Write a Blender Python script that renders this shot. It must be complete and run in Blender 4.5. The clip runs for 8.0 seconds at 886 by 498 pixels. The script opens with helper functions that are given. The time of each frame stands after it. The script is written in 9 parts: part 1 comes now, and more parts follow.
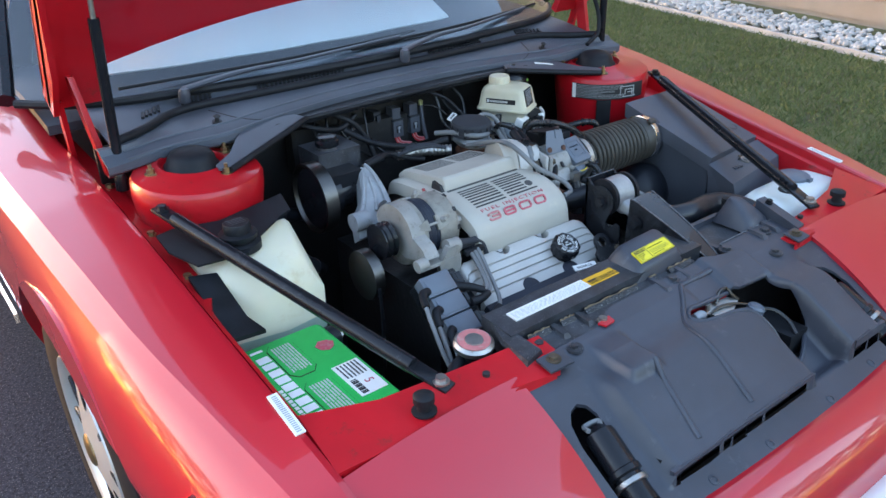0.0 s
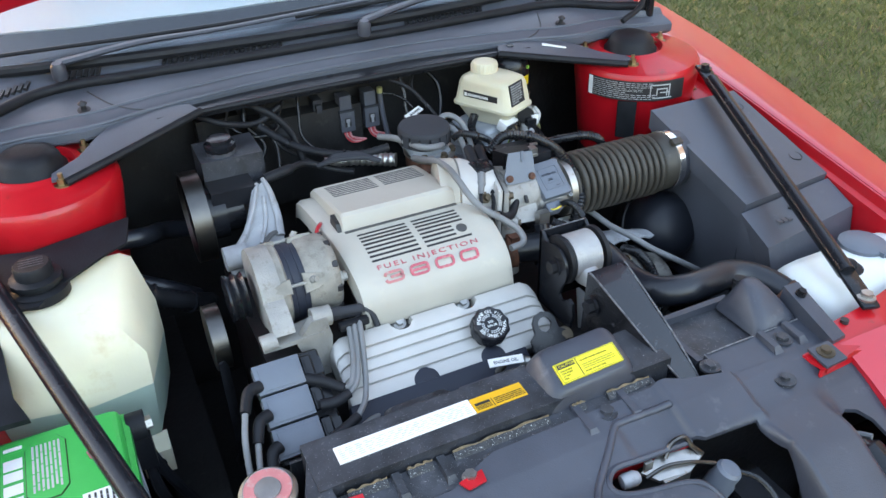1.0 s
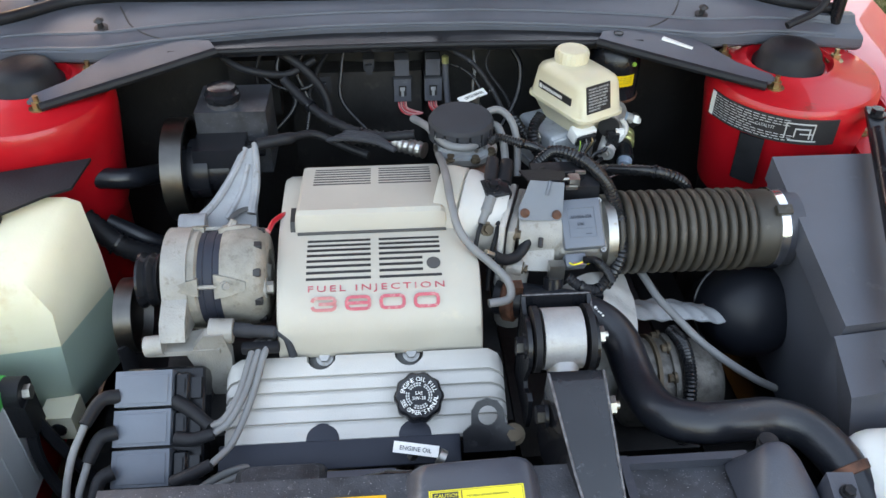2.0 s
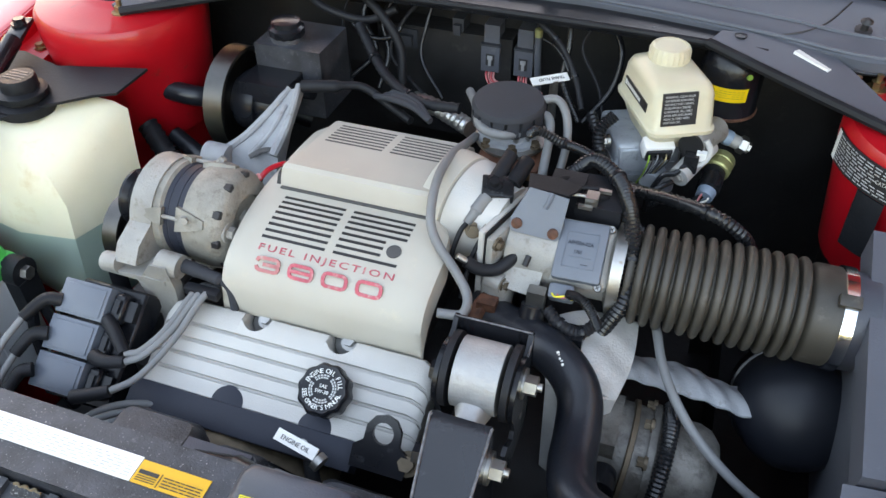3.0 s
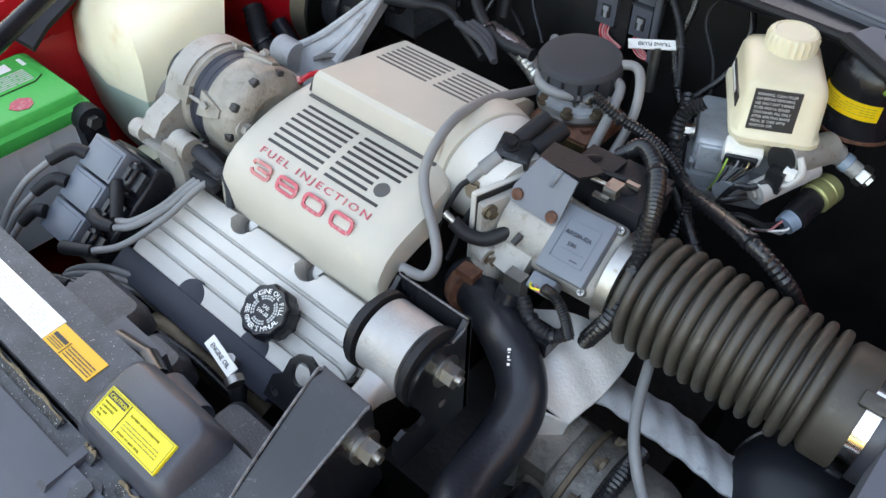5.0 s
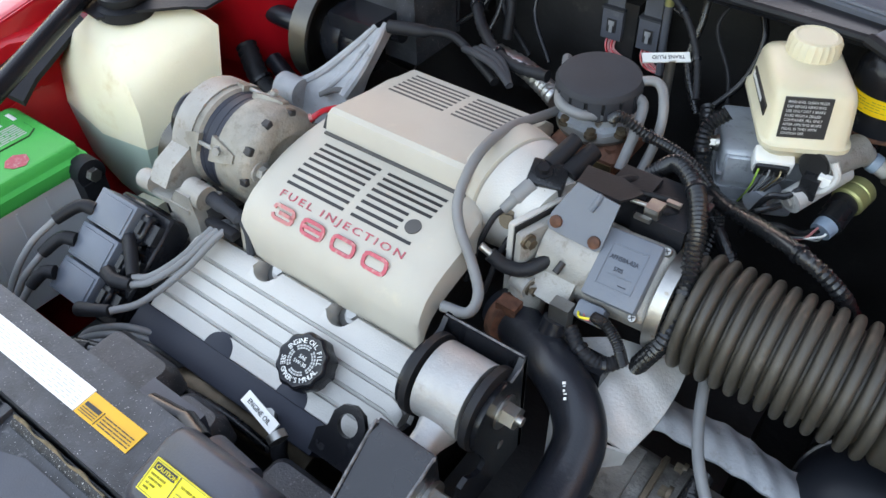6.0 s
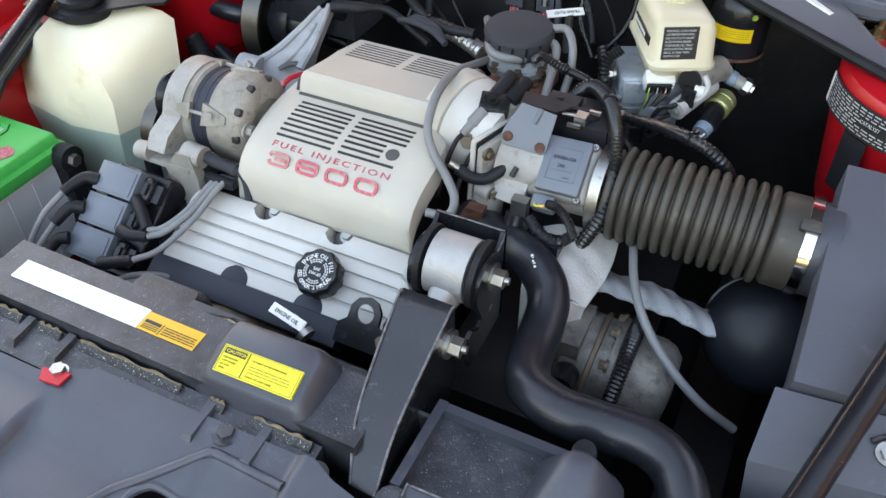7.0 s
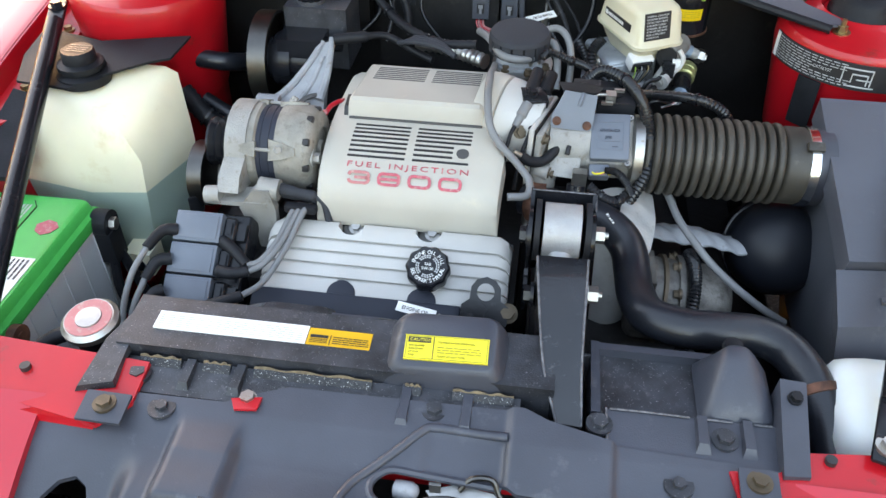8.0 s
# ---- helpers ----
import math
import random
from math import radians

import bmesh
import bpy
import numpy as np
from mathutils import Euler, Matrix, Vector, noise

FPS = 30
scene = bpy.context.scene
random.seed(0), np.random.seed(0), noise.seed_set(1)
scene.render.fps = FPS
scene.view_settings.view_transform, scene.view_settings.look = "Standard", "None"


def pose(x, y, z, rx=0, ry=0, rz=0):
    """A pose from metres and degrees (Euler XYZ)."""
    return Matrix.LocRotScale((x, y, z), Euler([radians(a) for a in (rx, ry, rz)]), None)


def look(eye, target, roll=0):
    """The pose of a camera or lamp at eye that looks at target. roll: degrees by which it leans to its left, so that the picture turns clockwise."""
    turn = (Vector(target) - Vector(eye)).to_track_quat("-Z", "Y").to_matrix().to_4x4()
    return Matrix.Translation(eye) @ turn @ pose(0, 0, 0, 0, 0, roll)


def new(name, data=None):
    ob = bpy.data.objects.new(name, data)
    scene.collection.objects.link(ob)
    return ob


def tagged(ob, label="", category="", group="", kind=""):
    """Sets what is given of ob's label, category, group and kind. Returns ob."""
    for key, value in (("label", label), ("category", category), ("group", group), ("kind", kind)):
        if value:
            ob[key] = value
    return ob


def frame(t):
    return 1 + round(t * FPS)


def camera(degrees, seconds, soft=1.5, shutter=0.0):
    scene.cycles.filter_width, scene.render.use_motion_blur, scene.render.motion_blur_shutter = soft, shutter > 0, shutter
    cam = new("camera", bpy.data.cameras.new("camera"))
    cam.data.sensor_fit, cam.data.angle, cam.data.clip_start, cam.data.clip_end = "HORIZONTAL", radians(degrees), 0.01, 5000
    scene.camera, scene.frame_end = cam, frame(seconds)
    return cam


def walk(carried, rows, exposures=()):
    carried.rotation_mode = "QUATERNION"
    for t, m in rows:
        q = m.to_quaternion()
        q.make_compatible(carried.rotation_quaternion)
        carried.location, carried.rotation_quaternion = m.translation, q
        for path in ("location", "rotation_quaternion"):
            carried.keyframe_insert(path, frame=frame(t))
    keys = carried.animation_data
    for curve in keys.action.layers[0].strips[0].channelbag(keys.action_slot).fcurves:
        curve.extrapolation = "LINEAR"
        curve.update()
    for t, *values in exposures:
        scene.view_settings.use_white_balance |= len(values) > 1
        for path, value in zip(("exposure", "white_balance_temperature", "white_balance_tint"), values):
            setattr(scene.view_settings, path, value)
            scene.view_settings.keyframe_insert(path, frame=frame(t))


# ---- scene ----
cam = camera(58.5, 8.0)
PATH = [
    (0, (-1.074, -1.44, 1.38), (-0.011, -0.01, 0.472), -2.0),
    (0.5, (-0.753, -1.324, 1.374), (0.167, 0.115, 0.334), -0.7),
    (1, (-0.467, -1.254, 1.375), (0.243, 0.278, 0.303), -1.9),
    (1.5, (-0.205, -1.231, 1.381), (0.099, 0.41, 0.279), -1.4),
    (2, (-0.037, -1.069, 1.352), (0.086, 0.511, 0.133), 0.4),
    (2.2, (0.041, -1.001, 1.342), (0.109, 0.558, 0.091), 0.3),
    (3.3, (0.36, -0.865, 1.296), (-0.285, 0.505, -0.011), 0.3),
    (3.5, (0.409, -0.812, 1.285), (-0.272, 0.534, -0.028), 0.9),
    (4, (0.526, -0.741, 1.28), (-0.376, 0.432, -0.064), 1.5),
    (4.5, (0.521, -0.729, 1.266), (-0.397, 0.386, -0.118), 3.7),
    (5, (0.46, -0.72, 1.261), (-0.462, 0.358, -0.148), 1.0),
    (5.2, (0.45, -0.715, 1.257), (-0.486, 0.35, -0.154), -0.4),
    (6.3, (0.382, -0.769, 1.26), (-0.45, 0.429, -0.108), -1.8),
    (6.5, (0.382, -0.812, 1.27), (-0.363, 0.441, -0.101), -0.5),
    (7, (0.41, -0.976, 1.301), (-0.231, 0.35, -0.052), 0.1),
    (7.5, (0.331, -1.105, 1.326), (-0.101, 0.328, 0.0), 2.5),
    (8, (0.111, -1.202, 1.335), (-0.099, 0.31, 0.043), 0.3),
]
walk(cam, [(t, look(eye, target, roll)) for t, eye, target, roll in PATH], [(0.0, 4.23, 6700, 22), (0.5, 4.53, 7200, 23), (1.0, 4.75, 7850, 25), (2.0, 4.70, 8750, 27), (4.5, 4.75, 8750, 28), (6.5, 4.72, 8750, 28), (7.5, 4.82, 8750, 27), (8.0, 4.80, 8600, 26)])

# ---- light ----
world = bpy.data.worlds.new("sky")
scene.world = world
world.use_nodes = True
wn = world.node_tree.nodes
sky = wn.new("ShaderNodeTexSky")
sky.sky_type, sky.sun_disc = "NISHITA", False
SUN_EL, SUN_AZ = radians(3), radians(-30)
sky.sun_elevation, sky.sun_rotation = SUN_EL, SUN_AZ
sky.air_density, sky.dust_density, sky.ozone_density = 1.0, 1.0, 1.6
wn["Background"].inputs["Strength"].default_value = 0.15
world.node_tree.links.new(sky.outputs[0], wn["Background"].inputs["Color"])
sun = new("sun", bpy.data.lights.new("sun", "SUN"))
sun.data.energy, sun.data.angle, sun.data.color = 0.02, radians(25), (1.0, 0.82, 0.62)
sun.matrix_world = look((10 * math.cos(SUN_EL) * math.sin(SUN_AZ), 10 * math.cos(SUN_EL) * math.cos(SUN_AZ), 0.7 + 10 * math.sin(SUN_EL)), (0, 0, 0.7))


# ---- materials ----
def shader(name):
    mt = bpy.data.materials.new(name)
    mt.use_nodes = True
    return mt, mt.node_tree.nodes, mt.node_tree.links, mt.node_tree.nodes["Principled BSDF"]


def material(name, color, rough=0.5, metal=0.0, vary=0.15, scale=18.0, bump=0.1, fine=220.0, coat=0.0, dirt=None, dirt_amount=0.0, spec=0.5, sss=0.0, speck=0.0):
    """A surface with patchy tone at one scale, grain at a finer one, optional dirt patches and clear coat."""
    mt, nd, ln, bs = shader(name)
    tc = nd.new("ShaderNodeTexCoord")
    n1, n2 = nd.new("ShaderNodeTexNoise"), nd.new("ShaderNodeTexNoise")
    n1.inputs["Scale"].default_value, n1.inputs["Detail"].default_value = scale, 5
    n2.inputs["Scale"].default_value, n2.inputs["Detail"].default_value = fine, 3
    for n in (n1, n2):
        ln.new(tc.outputs["Object"], n.inputs["Vector"])
    ramp = nd.new("ShaderNodeValToRGB")
    lo = [max(0.0, c * (1 - vary)) for c in color]
    hi = [min(1.0, c * (1 + vary)) for c in color]
    ramp.color_ramp.elements[0].position, ramp.color_ramp.elements[1].position = 0.3, 0.7
    ramp.color_ramp.elements[0].color, ramp.color_ramp.elements[1].color = (*lo, 1), (*hi, 1)
    ln.new(n1.outputs["Fac"], ramp.inputs["Fac"])
    out = ramp.outputs["Color"]
    if dirt:
        n3 = nd.new("ShaderNodeTexNoise")
        n3.inputs["Scale"].default_value, n3.inputs["Detail"].default_value, n3.inputs["Roughness"].default_value = scale * 2.3, 8, 0.7
        ln.new(tc.outputs["Object"], n3.inputs["Vector"])
        r3 = nd.new("ShaderNodeValToRGB")
        r3.color_ramp.elements[0].position, r3.color_ramp.elements[1].position = 0.62 - 0.3 * dirt_amount, 0.75
        ln.new(n3.outputs["Fac"], r3.inputs["Fac"])
        mx = nd.new("ShaderNodeMix")
        mx.data_type = "RGBA"
        ln.new(r3.outputs["Color"], mx.inputs["Factor"])
        ln.new(out, mx.inputs[6])
        mx.inputs[7].default_value = (*dirt, 1)
        out = mx.outputs[2]
    if speck:
        n4 = nd.new("ShaderNodeTexNoise")
        n4.inputs["Scale"].default_value, n4.inputs["Detail"].default_value = 620, 1
        r4 = nd.new("ShaderNodeValToRGB")
        r4.color_ramp.elements[0].position, r4.color_ramp.elements[1].position = 0.76 - 0.1 * speck, 0.80 - 0.1 * speck
        m4 = nd.new("ShaderNodeMix")
        m4.data_type = "RGBA"
        ln.new(tc.outputs["Object"], n4.inputs["Vector"])
        ln.new(n4.outputs["Fac"], r4.inputs["Fac"])
        ln.new(r4.outputs["Color"], m4.inputs["Factor"])
        ln.new(out, m4.inputs[6])
        m4.inputs[7].default_value = (0.34, 0.34, 0.34, 1)
        out = m4.outputs[2]
    ln.new(out, bs.inputs["Base Color"])
    mr = nd.new("ShaderNodeMapRange")
    mr.inputs["To Min"].default_value, mr.inputs["To Max"].default_value = max(0.02, rough * 0.8), min(1, rough * 1.2)
    ln.new(n1.outputs["Fac"], mr.inputs["Value"])
    ln.new(mr.outputs["Result"], bs.inputs["Roughness"])
    bs.inputs["Metallic"].default_value = metal
    bs.inputs["Specular IOR Level"].default_value = spec
    if coat:
        bs.inputs["Coat Weight"].default_value, bs.inputs["Coat Roughness"].default_value = coat, 0.03
    if sss:
        bs.inputs["Subsurface Weight"].default_value = sss
        bs.inputs["Subsurface Radius"].default_value = (0.03, 0.025, 0.015)
    if bump:
        bp = nd.new("ShaderNodeBump")
        bp.inputs["Strength"].default_value, bp.inputs["Distance"].default_value = bump, 0.002
        ln.new(n2.outputs["Fac"], bp.inputs["Height"])
        ln.new(bp.outputs["Normal"], bs.inputs["Normal"])
    return mt


RED = material("red_paint", (0.50, 0.005, 0.016), 0.38, 0.0, 0.06, 3, 0.0, coat=1.0, spec=0.45)
RED_IN = material("red_bay_paint", (0.50, 0.008, 0.014), 0.38, 0.0, 0.12, 9, 0.05, coat=0.4, dirt=(0.16, 0.03, 0.02), dirt_amount=0.05, spec=0.3)
PLASTIC = material("black_plastic", (0.042, 0.047, 0.062), 0.42, 0, 0.2, 9, 0.15, 500, dirt=(0.09, 0.095, 0.11), dirt_amount=0.07, spec=0.55)
DUSTY = material("dusty_black_plastic", (0.032, 0.035, 0.042), 0.42, 0, 0.5, 34, 0.3, 400, dirt=(0.10, 0.102, 0.108), dirt_amount=0.12, spec=0.5, speck=0.45)
COWL = material("grey_cowl_plastic", (0.078, 0.087, 0.106), 0.40, 0, 0.2, 6, 0.15, 600, spec=0.35)
PALE_BLOCK = material("pale_blue_casting", (0.30, 0.33, 0.36), 0.42, 0.2, 0.2, 25, 0.25, 300, dirt=(0.10, 0.11, 0.12), dirt_amount=0.2)
BLUE_PLUG = material("pale_blue_plastic", (0.22, 0.30, 0.38), 0.4, 0, 0.2, 60, 0.1)
BAND = material("amber_yellow_band", (0.80, 0.52, 0.015), 0.4, 0, 0.08, 30, 0.02)
DIRT = material("dried_brown_dirt", (0.17, 0.125, 0.075), 0.9, 0, 0.5, 90, 0.4, 300)
TANK = material("smooth_black_tank", (0.009, 0.011, 0.016), 0.42, 0, 0.1, 9, 0.02, 200, spec=0.3)
WORN = material("worn_pale_edge", (0.13, 0.13, 0.14), 0.6, 0.2, 0.5, 120, 0.3, 300, dirt=(0.03, 0.03, 0.035), dirt_amount=0.45)
CAP_GREY = material("dull_grey_black_plastic", (0.030, 0.033, 0.040), 0.72, 0, 0.15, 20, 0.1, 300, spec=0.3)
FADED = material("faded_black_plastic", (0.068, 0.074, 0.091), 0.42, 0, 0.15, 7, 0.15, 500, dirt=(0.12, 0.125, 0.14), dirt_amount=0.05)
STRUT = material("satin_cast_aluminium", (0.37, 0.37, 0.37), 0.5, 0.35, 0.15, 30, 0.3, 300, dirt=(0.26, 0.25, 0.235), dirt_amount=0.15)
LOOM = material("glossy_black_conduit", (0.012, 0.013, 0.015), 0.27, 0, 0.2, 30, 0.1, 300, dirt=(0.07, 0.07, 0.07), dirt_amount=0.06)
BLACK = material("black_metal_paint", (0.010, 0.011, 0.014), 0.25, 0, 0.3, 14, 0.08, 200, dirt=(0.05, 0.052, 0.056), dirt_amount=0.04, spec=0.35)
RUBBER = material("black_rubber", (0.013, 0.014, 0.017), 0.52, 0, 0.3, 25, 0.2, 300, spec=0.22)
HOSE = material("rubber_hose", (0.011, 0.013, 0.018), 0.33, 0, 0.25, 20, 0.15, 300, dirt=(0.06, 0.06, 0.06), dirt_amount=0.05)
DUCT = material("brown_black_duct", (0.044, 0.039, 0.032), 0.5, 0, 0.25, 14, 0.12, 300, dirt=(0.12, 0.11, 0.095), dirt_amount=0.12)
# engine grime; also carries painted shade on metal low in the bay
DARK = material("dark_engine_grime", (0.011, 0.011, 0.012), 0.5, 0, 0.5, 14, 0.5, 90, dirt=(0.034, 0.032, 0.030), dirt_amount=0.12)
COVER = material("pale_grey_cover_paint", (0.45, 0.42, 0.365), 0.52, 0, 0.05, 14, 0.12, 700, dirt=(0.52, 0.47, 0.38), dirt_amount=0.03)
ALU = material("cast_aluminium", (0.33, 0.32, 0.30), 0.6, 0.35, 0.18, 22, 0.45, 420, dirt=(0.16, 0.13, 0.10), dirt_amount=0.2)
VALVE = material("silver_valve_cover_paint", (0.50, 0.485, 0.46), 0.5, 0.2, 0.07, 12, 0.25, 600)
STEEL = material("zinc_steel", (0.42, 0.41, 0.39), 0.42, 1.0, 0.2, 30, 0.1, 300, dirt=(0.25, 0.16, 0.08), dirt_amount=0.1)
BRASSY = material("yellow_zinc_steel", (0.36, 0.28, 0.16), 0.42, 1.0, 0.25, 40, 0.1, 300)
RUST = material("rusty_iron", (0.135, 0.055, 0.034), 0.75, 0.2, 0.6, 60, 0.5, 200)
PULLEY = material("worn_pulley_steel", (0.11, 0.105, 0.10), 0.36, 1.0, 0.2, 20, 0.05, 300)
SHADE = material("pale_sunshade_fabric", (0.62, 0.66, 0.67), 0.6, 0, 0.06, 5, 0.1)
CHROME = material("bright_trim", (0.8, 0.8, 0.8), 0.12, 1.0, 0.05, 10, 0.0)
BOTTLE = material("yellowed_translucent_plastic", (0.68, 0.635, 0.48), 0.38, 0, 0.12, 6, 0.08, 300, dirt=(0.60, 0.49, 0.30), dirt_amount=0.22, sss=0.25)
RESERVOIR = material("cream_plastic", (0.60, 0.545, 0.40), 0.36, 0, 0.12, 9, 0.06, 300, sss=0.2)
WHITE_TANK = material("white_translucent_plastic", (0.74, 0.78, 0.76), 0.35, 0, 0.05, 9, 0.06, 300, sss=0.2)
COOLANT = material("green_coolant_plastic", (0.32, 0.42, 0.36), 0.36, 0, 0.06, 8, 0.06, 300, sss=0.2)
GREEN = material("green_battery_plastic", (0.001, 0.42, 0.085), 0.36, 0, 0.08, 8, 0.05, 300, spec=0.22)
BATTERY_WHITE = material("greyish_battery_case", (0.55, 0.57, 0.58), 0.4, 0, 0.06, 10, 0.06, 300)
WHITE = material("white_label", (0.78, 0.78, 0.76), 0.45, 0, 0.05, 30, 0.02)
YELLOW = material("yellow_label", (0.80, 0.66, 0.03), 0.4, 0, 0.06, 30, 0.02)
AMBER = material("orange_label", (0.78, 0.40, 0.02), 0.4, 0, 0.08, 30, 0.02)
INK = material("black_ink", (0.02, 0.02, 0.022), 0.5, 0, 0.1, 30, 0.0)
GREY_INK = material("grey_ink", (0.33, 0.34, 0.36), 0.5, 0, 0.1, 30, 0.0)
OLIVE_INK = material("olive_ink", (0.30, 0.26, 0.03), 0.5, 0, 0.1, 30, 0.0)
HOLLOW = material("shadowed_hollow", (0.07, 0.07, 0.07), 0.6, 0, 0.1, 30, 0.0)
PALE_INK = material("pale_ink", (0.46, 0.47, 0.47), 0.5, 0, 0.1, 30, 0.0)
OLIVE_ZINC = material("olive_zinc_plate", (0.40, 0.40, 0.18), 0.4, 0.6, 0.2, 40, 0.1)
GREEN_INK = material("lime_ink", (0.22, 0.40, 0.06), 0.5, 0, 0.1, 30, 0.0)
RED_INK = material("worn_red_print", (0.50, 0.075, 0.105), 0.5, 0, 0.1, 60, 0.0, dirt=(0.52, 0.40, 0.36), dirt_amount=0.36)
PINK_INK = material("faded_red_print", (0.50, 0.16, 0.16), 0.5, 0, 0.1, 50, 0.0, dirt=(0.44, 0.38, 0.33), dirt_amount=0.28)
COIL = material("blue_grey_coil_plastic", (0.115, 0.135, 0.165), 0.42, 0, 0.12, 12, 0.08, 300)
WIRE = material("grey_wire_rubber", (0.17, 0.175, 0.18), 0.5, 0, 0.15, 20, 0.05)
TAPE = material("crinkled_foil", (0.55, 0.55, 0.55), 0.3, 0.9, 0.2, 60, 1.0, 160)
TYRE = material("tyre_rubber", (0.020, 0.020, 0.023), 0.8, 0, 0.2, 20, 0.2, spec=0.15)
SKY_WHITE = material("white_bumper_paint", (0.80, 0.80, 0.79), 0.3, 0, 0.04, 5, 0.0, coat=0.6)
RIM = material("silver_wheel_paint", (0.62, 0.62, 0.61), 0.35, 0.5, 0.06, 10, 0.0)
AMBER_LENS = material("amber_lens", (0.62, 0.20, 0.02), 0.12, 0, 0.1, 60, 0.0, coat=1.0)
SEAT = material("pale_grey_seat_leather", (0.50, 0.50, 0.50), 0.6, 0, 0.08, 5, 0.1)
SIDE_GLASS = material("dark_side_glass", (0.010, 0.014, 0.035), 0.7, 0, 0.1, 5, 0.0, spec=0.1)
NAVY = material("navy_painted_steel", (0.026, 0.031, 0.045), 0.5, 0, 0.12, 12, 0.08, 300, spec=0.25)
SATIN = material("satin_black_steel", (0.010, 0.011, 0.014), 0.26, 0, 0.25, 20, 0.12, 300, coat=0.35, dirt=(0.10, 0.10, 0.11), dirt_amount=0.05)
OLD_BOLT = material("dull_brown_bolt", (0.13, 0.10, 0.07), 0.6, 0.6, 0.3, 60, 0.2)
CRUMPLED = material("stained_sheet_metal", (0.30, 0.31, 0.325), 0.6, 0.15, 0.2, 25, 0.3, 200, dirt=(0.18, 0.17, 0.155), dirt_amount=0.15)
BRIGHT_ALU = material("smooth_cast_aluminium", (0.50, 0.50, 0.49), 0.55, 0.3, 0.12, 30, 0.35, 300, dirt=(0.36, 0.35, 0.33), dirt_amount=0.1)
SPECKLED = material("speckled_dusty_plastic", (0.026, 0.028, 0.033), 0.45, 0, 0.4, 150, 0.3, 300, dirt=(0.34, 0.34, 0.34), dirt_amount=0.08, spec=0.3, speck=1.0)
WEATHERED = material("weathered_alternator_casting", (0.27, 0.255, 0.225), 0.62, 0.25, 0.28, 30, 0.5, 300, dirt=(0.13, 0.11, 0.085), dirt_amount=0.35)
GREASY = material("greasy_gearbox_casting", (0.17, 0.16, 0.145), 0.5, 0.4, 0.4, 22, 0.5, 260, dirt=(0.045, 0.040, 0.034), dirt_amount=0.5)
LEAVES = material("dark_foliage", (0.030, 0.050, 0.018), 0.7, 0, 0.4, 0.6, 0.2)
PAD = material("black_insulation_pad", (0.020, 0.020, 0.022), 0.9, 0, 0.3, 12, 0.4, 120)
NOTCH = material("shaded_grey_casting", (0.15, 0.15, 0.145), 0.6, 0.1, 0.1, 20, 0.2)
INTERIOR = material("dark_interior", (0.03, 0.032, 0.045), 0.8, 0, 0.2, 5, 0.1)
ASPHALT = material("asphalt", (0.034, 0.038, 0.050), 0.85, 0, 0.5, 90, 1.0, 170, dirt=(0.36, 0.365, 0.38), dirt_amount=0.22, spec=0.08)
SOIL = material("lawn_ground", (0.075, 0.082, 0.028), 0.95, 0, 0.45, 3.5, 0.5, 60, dirt=(0.17, 0.14, 0.075), dirt_amount=0.3)
STONE = material("white_pebbles", (0.46, 0.46, 0.45), 0.7, 0, 0.25, 9, 0.3)
CONCRETE = material("concrete_edging", (0.40, 0.40, 0.40), 0.85, 0, 0.15, 7, 0.4)
SIDING = material("beige_siding", (0.22, 0.21, 0.195), 0.7, 0, 0.08, 5, 0.1)


def glass_material():
    mt, nd, ln, bs = shader("tinted_windscreen")
    bs.inputs["Base Color"].default_value = (0.75, 0.82, 0.85, 1)
    bs.inputs["Roughness"].default_value = 0.02
    bs.inputs["Transmission Weight"].default_value = 1.0
    bs.inputs["IOR"].default_value = 1.5
    return mt


GLASS = glass_material()


# ---- mesh helpers ----
def V(*a):
    return Vector(a)


def box(bm, lo, hi, m=None):
    vs = [bm.verts.new((x, y, z)) for x in (lo[0], hi[0]) for y in (lo[1], hi[1]) for z in (lo[2], hi[2])]
    for a in ((0, 1, 3, 2), (4, 6, 7, 5), (0, 4, 5, 1), (2, 3, 7, 6), (0, 2, 6, 4), (1, 5, 7, 3)):
        bm.faces.new([vs[i] for i in a])
    if m:
        bmesh.ops.transform(bm, matrix=m, verts=vs)
    return vs


def axes(w):
    w = Vector(w).normalized()
    u = w.orthogonal().normalized()
    if abs(w.z) < 0.99:
        u = w.cross(Vector((0, 0, 1))).normalized()
    return u, w.cross(u).normalized() * -1, w


def ring(bm, c, u, v, r, seg, r2=None):
    return [bm.verts.new(Vector(c) + u * (math.cos(a) * r) + v * (math.sin(a) * (r2 or r))) for a in (2 * math.pi * i / seg for i in range(seg))]


def bridge(bm, a, b):
    n = len(a)
    for i in range(n):
        bm.faces.new((a[i], a[(i + 1) % n], b[(i + 1) % n], b[i]))


def lathe(bm, base, axis, profile, seg=28, lobes=0, depth=0.0):
    """Turns (radius, height) pairs round an axis; lobes scallop the rim."""
    u, v, w = axes(axis)
    rings = []
    for r, h in profile:
        c = Vector(base) + w * h
        vs = []
        for i in range(seg):
            a = 2 * math.pi * i / seg
            rr = r * (1 + depth * math.cos(lobes * a)) if lobes else r
            vs.append(bm.verts.new(c + u * (math.cos(a) * rr) + v * (math.sin(a) * rr)))
        rings.append(vs)
    for a, b in zip(rings, rings[1:]):
        bridge(bm, a, b)
    bm.faces.new(rings[0][::-1])
    bm.faces.new(rings[-1])


